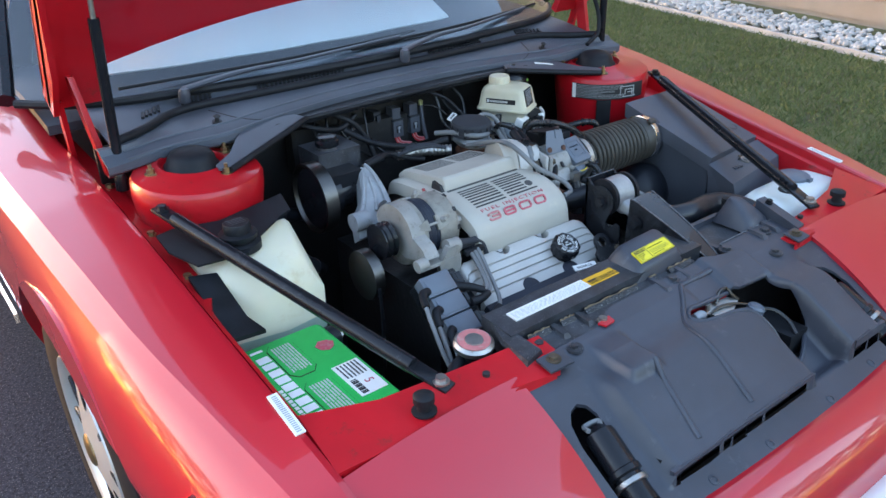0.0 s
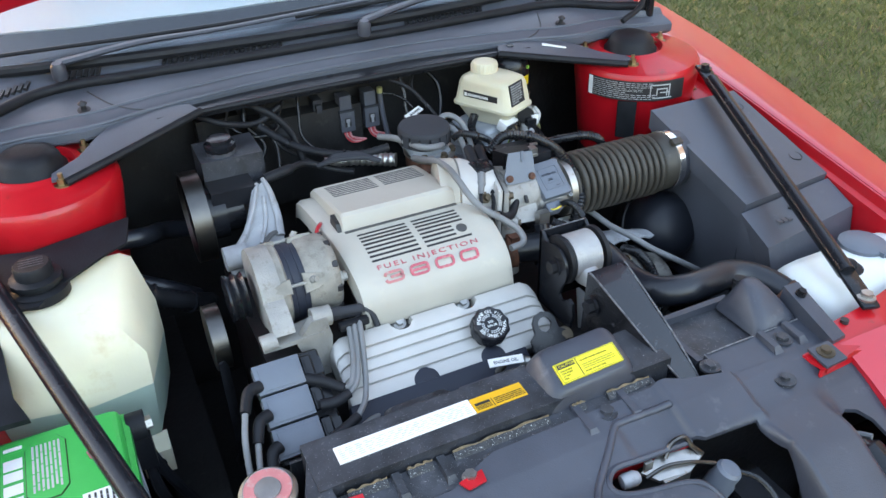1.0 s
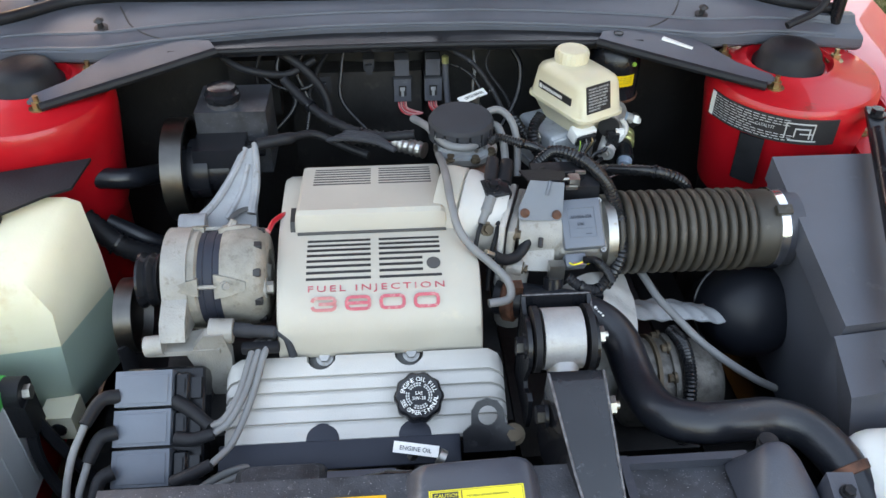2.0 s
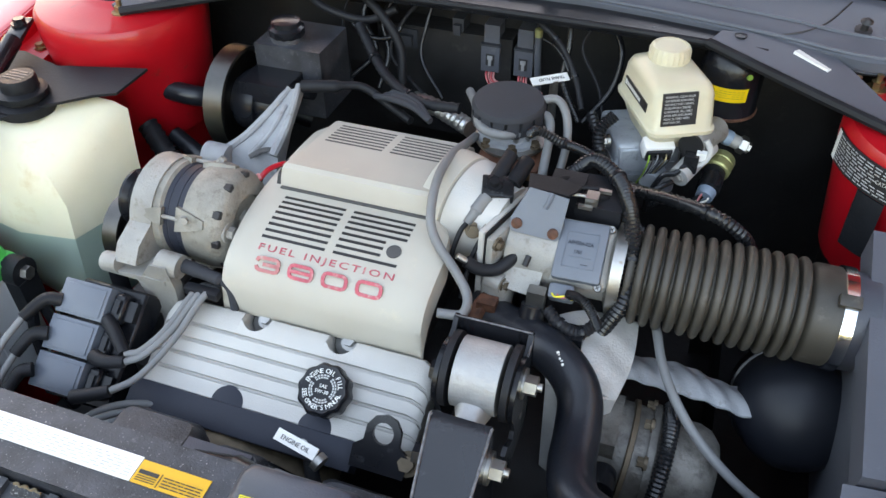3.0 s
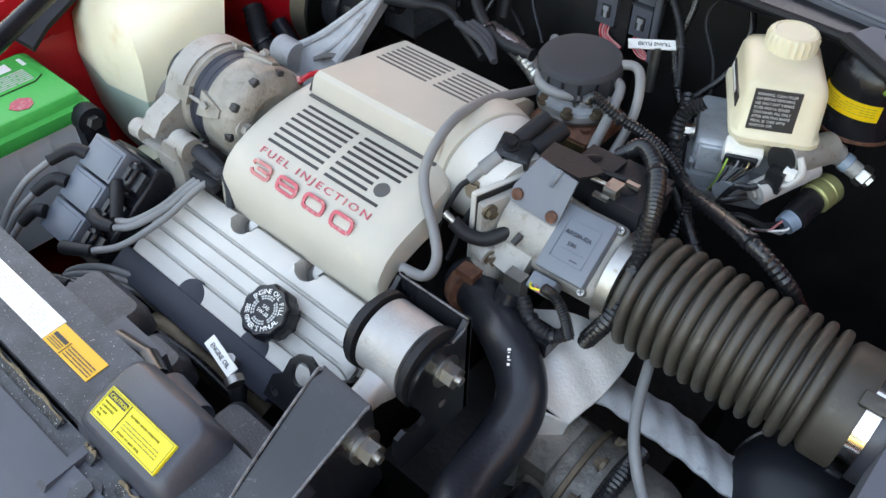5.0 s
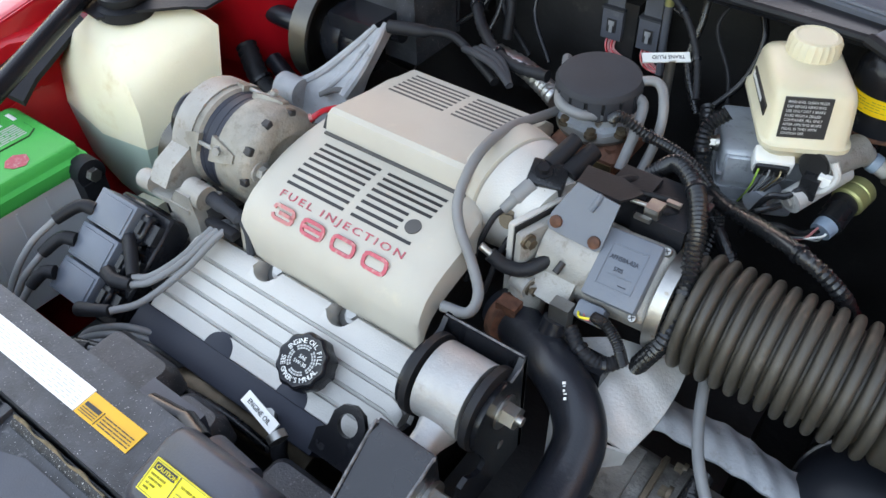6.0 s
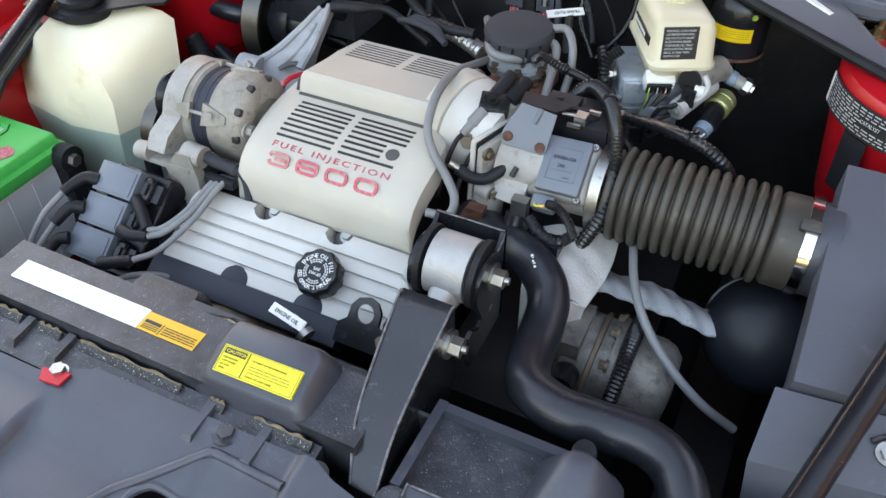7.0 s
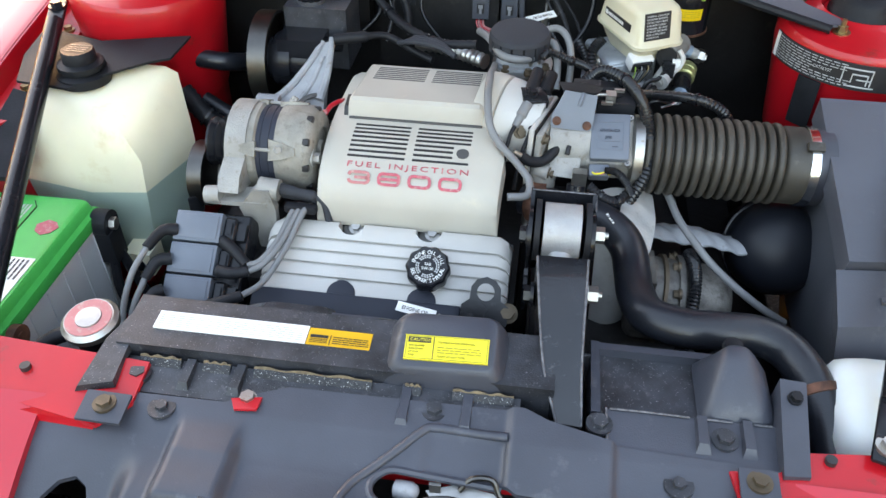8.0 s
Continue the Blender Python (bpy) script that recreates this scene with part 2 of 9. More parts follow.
def cyl(bm, a, b, r, r2=None, seg=20):
    a, b = Vector(a), Vector(b)
    lathe(bm, a, b - a, [(r, 0), (r if r2 is None else r2, (b - a).length)], seg)


def spline(pts, step=6):
    pts = [Vector(p) for p in pts]
    ext = [2 * pts[0] - pts[1]] + pts + [2 * pts[-1] - pts[-2]]
    out = []
    for i in range(1, len(ext) - 2):
        p0, p1, p2, p3 = ext[i - 1:i + 3]
        for k in range(step):
            t = k / step
            out.append(0.5 * (2 * p1 + (p2 - p0) * t + (2 * p0 - 5 * p1 + 4 * p2 - p3) * t * t + (3 * p1 - p0 - 3 * p2 + p3) * t ** 3))
    return out + [pts[-1]]


def tube(bm, pts, r, seg=10, step=6, ribs=0.0, flat=None):
    """A pipe along a smooth curve; ribs: depth of corrugation at every second ring."""
    c = spline(pts, step) if len(pts) > 2 else [Vector(p) for p in pts]
    prev = None
    rings = []
    for i, p in enumerate(c):
        w = (c[min(i + 1, len(c) - 1)] - c[max(i - 1, 0)]).normalized()
        if prev is None:
            u = axes(w)[0]
        else:
            u = (prev - w * prev.dot(w)).normalized()
        prev = u
        v = w.cross(u)
        rr = r(i / (len(c) - 1)) if callable(r) else r
        if ribs and i % 2:
            rr -= ribs
        rings.append(ring(bm, p, u, v, rr, seg, rr * flat if flat else None))
    for a, b in zip(rings, rings[1:]):
        bridge(bm, a, b)
    bm.faces.new(rings[0][::-1])
    bm.faces.new(rings[-1])


def prism(bm, pts, off):
    """A slab: an outline of 3D points and its offset."""
    off = Vector(off)
    a = [bm.verts.new(Vector(p)) for p in pts]
    b = [bm.verts.new(Vector(p) + off) for p in pts]
    bm.faces.new(a[::-1])
    bm.faces.new(b)
    bridge(bm, a, b)


def loft(bm, rings, caps=True):
    rs = [[bm.verts.new(Vector(p)) for p in r] for r in rings]
    for a, b in zip(rs, rs[1:]):
        bridge(bm, a, b)
    if caps:
        bm.faces.new(rs[0][::-1])
        bm.faces.new(rs[-1])


def sheet(bm, f, nu, nv, off=(0, 0, -0.004)):
    """A curved panel f(u, v), u and v in 0..1, with thickness."""
    off = Vector(off)
    top = [[bm.verts.new(Vector(f(i / nu, j / nv))) for j in range(nv + 1)] for i in range(nu + 1)]
    bot = [[bm.verts.new(v.co + off) for v in row] for row in top]
    for i in range(nu):
        for j in range(nv):
            bm.faces.new((top[i][j], top[i + 1][j], top[i + 1][j + 1], top[i][j + 1]))
            bm.faces.new((bot[i][j], bot[i][j + 1], bot[i + 1][j + 1], bot[i + 1][j]))
    edge = [(i, 0) for i in range(nu + 1)] + [(nu, j) for j in range(1, nv + 1)] + [(i, nv) for i in range(nu - 1, -1, -1)] + [(0, j) for j in range(nv - 1, 0, -1)]
    n = len(edge)
    for k in range(n):
        (a, b), (c, d) = edge[k], edge[(k + 1) % n]
        bm.faces.new((top[a][b], bot[a][b], bot[c][d], top[c][d]))


def soften(bm, w=0.003, seg=2, angle=35):
    es = [e for e in bm.edges if len(e.link_faces) == 2 and e.calc_face_angle(0) > radians(angle)]
    bmesh.ops.bevel(bm, geom=es, offset=w, segments=seg, profile=0.5, affect="EDGES", clamp_overlap=True)


def finish(name, bm, mt, smooth=38):
    bmesh.ops.recalc_face_normals(bm, faces=bm.faces)
    for f in bm.faces:
        f.smooth = True
    for e in bm.edges:
        e.smooth = len(e.link_faces) != 2 or e.calc_face_angle(0) < radians(smooth)
    me = bpy.data.meshes.new(name)
    bm.to_mesh(me)
    bm.free()
    me.materials.append(mt)
    return me


def thing(name, at, label, category, group="", kind=""):
    ob = new(name)
    ob.location = at
    ob.empty_display_size = 0.05
    return tagged(ob, label, category, group, kind)


def adopt(ob, parent):
    ob.parent = parent
    if parent.type == "EMPTY":
        ob.matrix_parent_inverse = Matrix.Translation(-Vector(parent.location))
    return ob


def part(name, bm, mt, parent, label="", smooth=38):
    ob = adopt(new(name, finish(name, bm, mt, smooth)), parent)
    return tagged(ob, label) if label else ob


def solid(name, bm, mt, label, category, group="", kind="", smooth=38):
    """A thing that is one mesh."""
    return tagged(new(name, finish(name, bm, mt, smooth)), label, category, group, kind)


def piece(name, me, m, parent):
    ob = adopt(new(name, me), parent)
    ob.matrix_basis = m
    return ob


def B():
    return bmesh.new()


def rect(x0, x1, y0, y1, z, r=0.025, skew=0.0):
    pts = []
    for cx, cy, a0 in ((x1 - r, y1 - r, 0), (x0 + r, y1 - r, 90), (x0 + r, y0 + r, 180), (x1 - r, y0 + r, 270)):
        for k in range(4):
            a = radians(a0 + 30 * k)
            pts.append((cx + r * math.cos(a) + 0.0, cy + r * math.sin(a) + 0.0, z + skew * (cy - y0)))
    return pts


bottle = thing("coolant_bottle", (-0.58, -0.18, 0.42), "yellowed translucent coolant bottle half full of green fluid", "bottle")


def frame_on(o, xdir, updir):
    """A pose at o whose x runs along xdir and whose z is near updir."""
    x = Vector(xdir).normalized()
    z = Vector(updir)
    z = (z - x * z.dot(x)).normalized()
    y = z.cross(x)
    m = Matrix((x, y, z)).transposed().to_4x4()
    m.translation = Vector(o)
    return m


def letters(name, text, m, size, mt, parent, wide=1.0, align="LEFT", depth=0.0004, spacing=1.0):
    """Raised lettering in the plane of m."""
    cu = bpy.data.curves.new(name, "FONT")
    cu.body, cu.size, cu.align_x, cu.extrude, cu.space_character = text, size, align, depth, spacing
    cu.resolution_u = 2
    tmp = new("lettering_source", cu)
    dg = bpy.context.evaluated_depsgraph_get()
    me = bpy.data.meshes.new_from_object(tmp.evaluated_get(dg))
    bpy.data.objects.remove(tmp)
    me.transform(m @ Matrix.Diagonal((wide, 1, 1, 1)))
    me.materials.clear()
    me.materials.append(mt)
    me.name = name
    return adopt(new(name, me), parent)


def bars(bm, m, w, h, rows, seed=0, fill=0.6, thick=0.0004, words=4):
    """Lines of unreadable print: short bars in rows on a label of width w and height h in the plane of m."""
    rnd = random.Random(seed)
    for k in range(rows):
        y0 = h * (1 - (k + 0.5 + fill / 2) / rows)
        y1 = y0 + h * fill / rows
        x = 0.0
        while x < w * 0.97:
            l = w * rnd.uniform(0.5, 1.3) / words
            box(bm, (x, y0, 0), (min(w, x + l), y1, thick), m)
            x += l + w * 0.025


def plate(bm, m, w, h, t=0.0006, r=0.0):
    box(bm, (0, 0, -t * 3), (w, h, t), m)


def bolts(name, places, axis, mt, parent, r=0.007, h=0.006, washer=1.5, stud=0.0, label=""):
    for p in places:
        bm = bmesh.new()
        bolt(bm, p, axis, r, h, washer)
        if stud:
            cyl(bm, Vector(p), Vector(p) + Vector(axis).normalized() * stud, r * 0.5, seg=8)
        part(name, bm, mt, parent, label)


def bolt(bm, p, axis, r=0.007, h=0.006, washer=1.5):
    lathe(bm, p, axis, [(r * washer, -0.002), (r * washer, 0.002)], 14)
    u, v, w = axes(axis)
    a = ring(bm, Vector(p) + w * 0.002, u, v, r, 6)
    b = ring(bm, Vector(p) + w * (0.002 + h), u, v, r, 6)
    bridge(bm, a, b)
    bm.faces.new(b)
    bm.faces.new(a[::-1])


# ---- ground ----
def table(pairs):
    """A smooth-ish function through (x, value) pairs."""
    def f(x):
        if x <= pairs[0][0]:
            return pairs[0][1]
        for (a, p), (b, q) in zip(pairs, pairs[1:]):
            if x <= b:
                t = (x - a) / (b - a)
                return p + (q - p) * t
        return pairs[-1][1]
    return f


def step(a, b, x):
    t = min(1, max(0, (x - a) / (b - a)))
    return t * t * (3 - 2 * t)


bm = B()
sheet(bm, lambda u, v: (-150 + 300 * u, -150 + 300 * v, -0.02), 4, 4, (0, 0, -0.2))
solid("ground", bm, SOIL, "patchy lawn soil reaching away round the driveway", "ground", kind="structure")
bm = B()
box(bm, (-14, -14, -0.06), (1.25, 14, 0.0))
solid("driveway", bm, ASPHALT, "dark grey asphalt driveway with pale stone chips", "driveway", kind="structure")

# lawn blades on the strip beside the car
rnd = random.Random(4)
verts, faces = [], []
for i in range(110000):
    x = 1.25 + 3.9 * rnd.random()
    y = -1.5 + 7.0 * rnd.random()
    if (x - 4.70) * 0.98 - (y - 2.0) * 0.20 > -0.01:
        continue
    a = rnd.random() * 6.28
    h, w = rnd.uniform(0.015, 0.04), rnd.uniform(0.0012, 0.0028)
    dx, dy = math.cos(a) * w, math.sin(a) * w
    lx, ly = rnd.uniform(-0.03, 0.03), rnd.uniform(-0.03, 0.03)
    n = len(verts)
    verts += [(x - dx, y - dy, -0.022), (x + dx, y + dy, -0.022), (x + lx * 0.4 + dx * 0.7, y + ly * 0.4 + dy * 0.7, h * 0.6 - 0.02), (x + lx, y + ly, h - 0.02)]
    faces += [(n, n + 1, n + 2), (n, n + 2, n + 3)]
gm, gn, gl, gb = shader("grass_blades")
gi = gn.new("ShaderNodeNewGeometry")
gr = gn.new("ShaderNodeValToRGB")
gr.color_ramp.elements[0].color, gr.color_ramp.elements[1].color = (0.05, 0.095, 0.022, 1), (0.145, 0.165, 0.06, 1)
gl.new(gi.outputs["Random Per Island"], gr.inputs["Fac"])
gl.new(gr.outputs["Color"], gb.inputs["Base Color"])
gb.inputs["Roughness"].default_value = 0.6
me = bpy.data.meshes.new("grass")
me.from_pydata(verts, [], faces)
me.materials.append(gm)
tagged(new("grass", me), "short mown lawn grass, green with dry straw patches", "grass", kind="stuff")

# bed of white pebbles with a concrete edging, and the wall behind it
BED = frame_on((4.70, 2.0, 0), (0.20, 0.98, 0), (0, 0, 1))
bm = B()
box(bm, (-6, -0.035, -0.05), (6, 0.0, 0.02), BED)
solid("edging", bm, CONCRETE, "low concrete edging along the pebble bed", "edging", kind="structure")
rnd = random.Random(8)
verts, faces = [], []
ico = [Vector(p).normalized() for p in ((0, -.526, .851), (.851, 0, .526), (.851, 0, -.526), (-.851, 0, -.526), (-.851, 0, .526), (-.526, .851, 0), (.526, .851, 0), (.526, -.851, 0), (-.526, -.851, 0), (0, -.526, -.851), (0, .526, -.851), (0, .526, .851))]
icf = [(1, 2, 6), (1, 7, 2), (3, 4, 5), (4, 3, 8), (6, 5, 11), (5, 6, 10), (9, 10, 2), (10, 9, 3), (7, 8, 9), (8, 7, 0), (11, 0, 1), (0, 11, 4), (6, 2, 10), (1, 6, 11), (3, 5, 10), (5, 4, 11), (2, 7, 9), (7, 1, 0), (3, 9, 8), (4, 8, 0)]
for i in range(2600):
    p = BED @ Vector((rnd.uniform(-3, 3.5), -0.09 - rnd.random() * 0.5, rnd.uniform(0.0, 0.035)))
    r, n = rnd.uniform(0.014, 0.034), len(verts)
    sx, sy, sz = rnd.uniform(0.8, 1.4), rnd.uniform(0.7, 1.1), rnd.uniform(0.5, 0.9)
    verts += [(p.x + q.x * r * sx * rnd.uniform(.85, 1.15), p.y + q.y * r * sy, p.z + q.z * r * sz) for q in ico]
    faces += [tuple(k + n for k in f) for f in icf]
me = bpy.data.meshes.new("pebbles")
me.from_pydata(verts, [], faces)
me.materials.append(STONE)
tagged(new("pebbles", me), "white decorative pebbles heaped in a narrow bed", "pebbles", kind="stuff")
wall = thing("wall_east", tuple(BED @ Vector((0, -0.9, 0))), "beige lap-sided house wall behind the pebbles", "wall", kind="structure")
bm = B()
# upper storey is unseen; its height blocks sky mirrored in the left wing
box(bm, (-6, -1.02, -0.05), (6, -0.9, 5.4), BED)
part("wall_core", bm, SIDING, wall)
bm = B()
box(bm, (-6, -0.9, 0.0), (6, -0.885, 0.16), BED)
board = finish("siding_board", bm, SIDING)
for k in range(29):
    piece("siding_board", board, Matrix.Translation((0, 0, 0.02 + 0.18 * k)), wall)


# unseen far belt of trees added to block low sky, lower towards evening glow
rnd = random.Random(12)
verts, faces = [], []
for i in range(16000):
    az = rnd.uniform(-180, 180)
    low = step(-52, -42, az) * (1 - step(-22, -12, az))
    r = 26 + rnd.uniform(0, 5)
    top = (8.5 + 1.8 * math.sin(az * 0.11) + 1.2 * math.sin(az * 0.37 + 1)) * (1 - 0.92 * low) * (0.8 if abs(az) > 90 else 1.0) * (1 + 0.5 * step(-14, -4, az) * (1 - step(70, 80, az)))
    z = top * rnd.random() ** 0.7 + rnd.uniform(-0.3, 0.3)
    c = Vector((r * math.sin(radians(az)), r * math.cos(radians(az)), max(0.1, z)))
    q = Matrix.Rotation(rnd.uniform(0, 6.28), 3, "Z") @ Matrix.Rotation(rnd.uniform(-1, 1), 3, "X")
    s, n = rnd.uniform(0.25, 0.6), len(verts)
    verts += [tuple(c + q @ Vector(p)) for p in ((-s, 0, 0), (0, 0.2 * s, -s * 0.6), (s, 0, 0), (0, -0.2 * s, s * 0.7))]
    faces.append((n, n + 1, n + 2, n + 3))
me = bpy.data.meshes.new("far_trees")
me.from_pydata(verts, [], faces)
me.materials.append(LEAVES)
tagged(new("far_trees", me), "unseen dark leafy belt far round the garden, added to block low sky", "trees", kind="stuff")


# ---- car body ----
car = thing("car", (0, 0.9, 0), "bright red two-door coupe with its bonnet raised on the driveway", "car")
z_edge = table([(-1.0, 0.56), (-0.74, 0.655), (-0.45, 0.706), (-0.12, 0.765), (0.1, 0.80), (0.6, 0.855), (1.3, 0.88), (2.6, 0.89), (3.6, 0.86)])
x_edge = table([(-1.0, 0.715), (-0.72, 0.72), (-0.1, 0.735), (0.3, 0.745), (0.7, 0.76), (1.3, 0.78)])
x_side = table([(-1.0, 0.79), (-0.72, 0.88), (-0.3, 0.915), (0.2, 0.925), (2.6, 0.925), (3.3, 0.90), (3.6, 0.84)])


crease = table([(-1.0, 0.34), (-0.72, 0.42), (-0.39, 0.58), (0.0, 0.70), (0.4, 0.80), (0.8, 0.82)])


def fender_point(y, k):
    """k runs from the bonnet gap over the crest to the sill; the arch of the wheel cuts the lower edge."""
    xe, ze, xs = x_edge(y), z_edge(y), x_side(y)
    arch = 0.20
    for c in (-0.02, 2.74):
        if abs(y - c) < 0.392:
            arch = 0.292 + math.sqrt(0.392 ** 2 - (y - c) ** 2)
    xc = xe + crease(y) * (xs - xe)
    xf = min(xc + 0.033, xs - 0.012)
    prof = [(xe, ze - 0.016), (xe + 0.004, ze - 0.002), (xe + 0.012, ze), (xc, ze - 0.010), (xf, ze - 0.034), (xf + 0.55 * (xs - xf), ze - 0.068), (xf + 0.85 * (xs - xf), ze - 0.105), (xs - 0.002, ze - 0.15), (xs, ze - 0.2)]
    low = max(arch, 0.16)
    top = prof[-1][1]
    for j in range(1, 7):
        z = top + (low - top) * j / 6
        prof.append((xs - 0.05 * max(0, (0.50 - z) / 0.2) ** 1.3, z))
    prof.append((prof[-1][0] - 0.03, low + 0.004))
    i = k * (len(prof) - 1)
    a = min(int(i), len(prof) - 2)
    t = i - a
    return prof[a][0] + (prof[a + 1][0] - prof[a][0]) * t, prof[a][1] + (prof[a + 1][1] - prof[a][1]) * t


for side, word in ((-1, "right"), (1, "left")):
    bm = B()

    def fp(u, v):
        y = -0.98 + 1.75 * u
        x, z = fender_point(y, v)
        return (side * x, y, z)
    sheet(bm, fp, 84, 30, (-side * 0.003, 0, -0.002))
    fender = part("fender", bm, RED, car, "glossy red front wing with a crease and round wheel arch", smooth=22)
    # drip channel and ledge inside the bonnet gap
    bm = B()

    def ledge(u, v):
        y = -0.72 + 1.25 * u
        x, z = x_edge(y), z_edge(y)
        k = step(-0.32, -0.22, y)
        pr = [(x - 0.002, z - 0.006), (x - 0.005, z - 0.020 - 0.015 * k), (x - 0.016 - 0.034 * k, z - 0.024 - 0.021 * k), (x - 0.020 - 0.038 * k, z - 0.10)]
        i = v * 3
        a = min(int(i), 2)
        t = i - a
        return (side * (pr[a][0] + (pr[a + 1][0] - pr[a][0]) * t), y, pr[a][1] + (pr[a + 1][1] - pr[a][1]) * t)
    sheet(bm, ledge, 30, 6, (0, 0, -0.003))
    part("fender_ledge", bm, RED_IN, car, "red inner flange below the wing edge")
    bolts("fender_bolt", [(side * (x_edge(yy) - 0.03), yy, z_edge(yy) - 0.042) for yy in (-0.18, -0.02, 0.2)], (0, 0, 1), BRASSY, car)
    # apron from the ledge down to the frame rail
    bm = B()
    sheet(bm, lambda u, v: (side * (0.70 - 0.08 * v), -0.66 + 1.0 * u, z_edge(-0.66 + 1.0 * u) - 0.10 - 0.42 * v), 8, 4, (side * 0.004, 0, 0))
    # left apron is red metal, coloured dark for the shade under the duct
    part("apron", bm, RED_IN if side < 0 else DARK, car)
    bm = B()
    box(bm, (side * 0.50, -0.72, 0.26), (side * 0.42, 0.25, 0.38))
    soften(bm, 0.01)
    # both rails get the shade of the lower bay in their colour
    part("frame_rail", bm, DARK, car)
    # strut tower
    cx, cy = (0.600, 0.042) if side > 0 else (-0.577, 0.042)
    bm = B()
    tilt = Matrix.Translation((cx, cy, 0.822)) @ pose(0, 0, 0, 3, side * -2, 0)
    rings = []
    for r, h in ((0.112, -0.20), (0.122, -0.10), (0.1290, -0.04), (0.129, -0.012), (0.123, -0.003), (0.113, 0.0), (0.080, 0.001), (0.072, 0.006), (0.066, 0.008), (0.060, -0.004), (0.02, -0.004)):
        rings.append([tilt @ Vector((math.cos(a) * r, math.sin(a) * r + 0.024 * step(0.113, 0.080, r), h)) for a in (2 * math.pi * i / 48 for i in range(48))])
    loft(bm, rings)
    tower = part("strut_tower", bm, RED_IN, car, "red painted round suspension tower")
    bm = B()
    lathe(bm, tilt @ Vector((0, 0, -0.50)), (0, 0, 1), [(0.104, 0), (0.110, 0.302), (0.09, 0.304)], 40)
    # left skirt is coloured dark for shade below the tower
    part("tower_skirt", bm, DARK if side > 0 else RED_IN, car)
    bm = B()
    lathe(bm, tilt @ Vector((0, 0.024, -0.004)), tilt.to_3x3() @ Vector((0, 0, 1)), [(0.055, 0), (0.055, 0.005), (0.050, 0.010), (0.046, 0.023), (0.040, 0.031), (0.025, 0.036), (0.006, 0.037)], 40)
    part("tower_cap", bm, RUBBER, tower, "domed black rubber cap")
    bolts("tower_nut", [tilt @ Vector((dx - (0.015 if side > 0 else -0.004), dy, 0.0)) for dx, dy in ((-side * 0.037, -0.052), (-side * 0.08, 0.055), (side * 0.088, 0.02), (-side * 0.105, 0.045))], (0, 0, 1), BRASSY, tower, 0.008, 0.009, 1.7, 0.02, "brassy plated stud and nut")
    bm = B()
    sheet(bm, lambda u, v: (side * (0.62 + 0.10 * u), 0.02 + 0.20 * v, 0.775 - 0.035 * u + 0.01 * v), 3, 4, (0, 0, -0.003))
    part("tower_shelf", bm, RED_IN, car)

# floor of the bay, bulkhead
bm = B()
box(bm, (-0.62, -0.72, 0.16), (0.62, 0.3, 0.18))
part("bay_undertray", bm, DARK, car)
bm = B()
sheet(bm, lambda u, v: (-0.72 + 1.44 * u, 0.215 + 0.012 * math.sin(u * 23), 0.85 - 0.67 * v), 40, 6, (0, 0.01, 0))
box(bm, (-0.2, 0.165, 0.60), (0.02, 0.21, 0.78))
box(bm, (-0.30, 0.175, 0.70), (-0.22, 0.21, 0.80))
part("bulkhead", bm, DARK, car, "black bulkhead insulation")

# cowl
z_c = table([(0, 0.862), (0.33, 0.860), (0.5, 0.857), (0.62, 0.853), (0.75, 0.850)])
y_c = table([(0, 0.160), (0.13, 0.160), (0.22, 0.150), (0.30, 0.137), (0.37, 0.126), (0.43, 0.114), (0.48, 0.098), (0.54, 0.108), (0.60, 0.118), (0.68, 0.100), (0.75, 0.090)])


def seal_y(x):
    return 0.226 + 0.10 * x * x - 0.13 * step(0.50, 0.70, abs(x))


def cowl_point(u, v):
    x = -0.73 + 1.46 * u
    a = abs(x)
    y0, z0 = y_c(a), z_c(a)
    yb = seal_y(x) - 0.004
    ys = min(yb - 0.012, y0 + 0.034)
    pr = [(y0 + 0.012, z0 - 0.024), (y0, z0 - 0.016), (y0, z0 - 0.004), (y0 + 0.005, z0), (ys, z0 + 0.009), (yb - 0.008, z0 + 0.020), (yb + 0.004, z0 + 0.021), (yb + 0.012, z0 + 0.019)]
    i = v * 7
    k = min(int(i), 6)
    t = i - k
    return (x, pr[k][0] + (pr[k + 1][0] - pr[k][0]) * t, pr[k][1] + (pr[k + 1][1] - pr[k][1]) * t)


bm = B()
sheet(bm, cowl_point, 60, 14, (0, 0.002, -0.004))
cowl = part("cowl_panel", bm, COWL, car, "dark grey moulded plastic cowl below the windscreen")
bm = B()
seal = [(x, seal_y(x), z_c(abs(x)) + 0.028) for x in (-0.69 + 0.069 * i for i in range(21))]
tube(bm, seal, 0.0095, 10, 4)
part("bonnet_seal", bm, RUBBER, cowl, "black rubber sealing bead")
bm = B()
tube(bm, [(x, y + 0.014, z - 0.002) for x, y, z in seal], 0.006, 8, 4)
part("seal_channel", bm, COWL, cowl)
bm = B()


def leaf_panel(u, v):
    x = -0.70 + 1.40 * u
    return (x, seal_y(x) + 0.012 + (0.075 + 0.13 * step(0.5, 0.7, abs(x))) * v, z_c(abs(x)) + 0.019 + 0.045 * v - 0.012 * v * v)


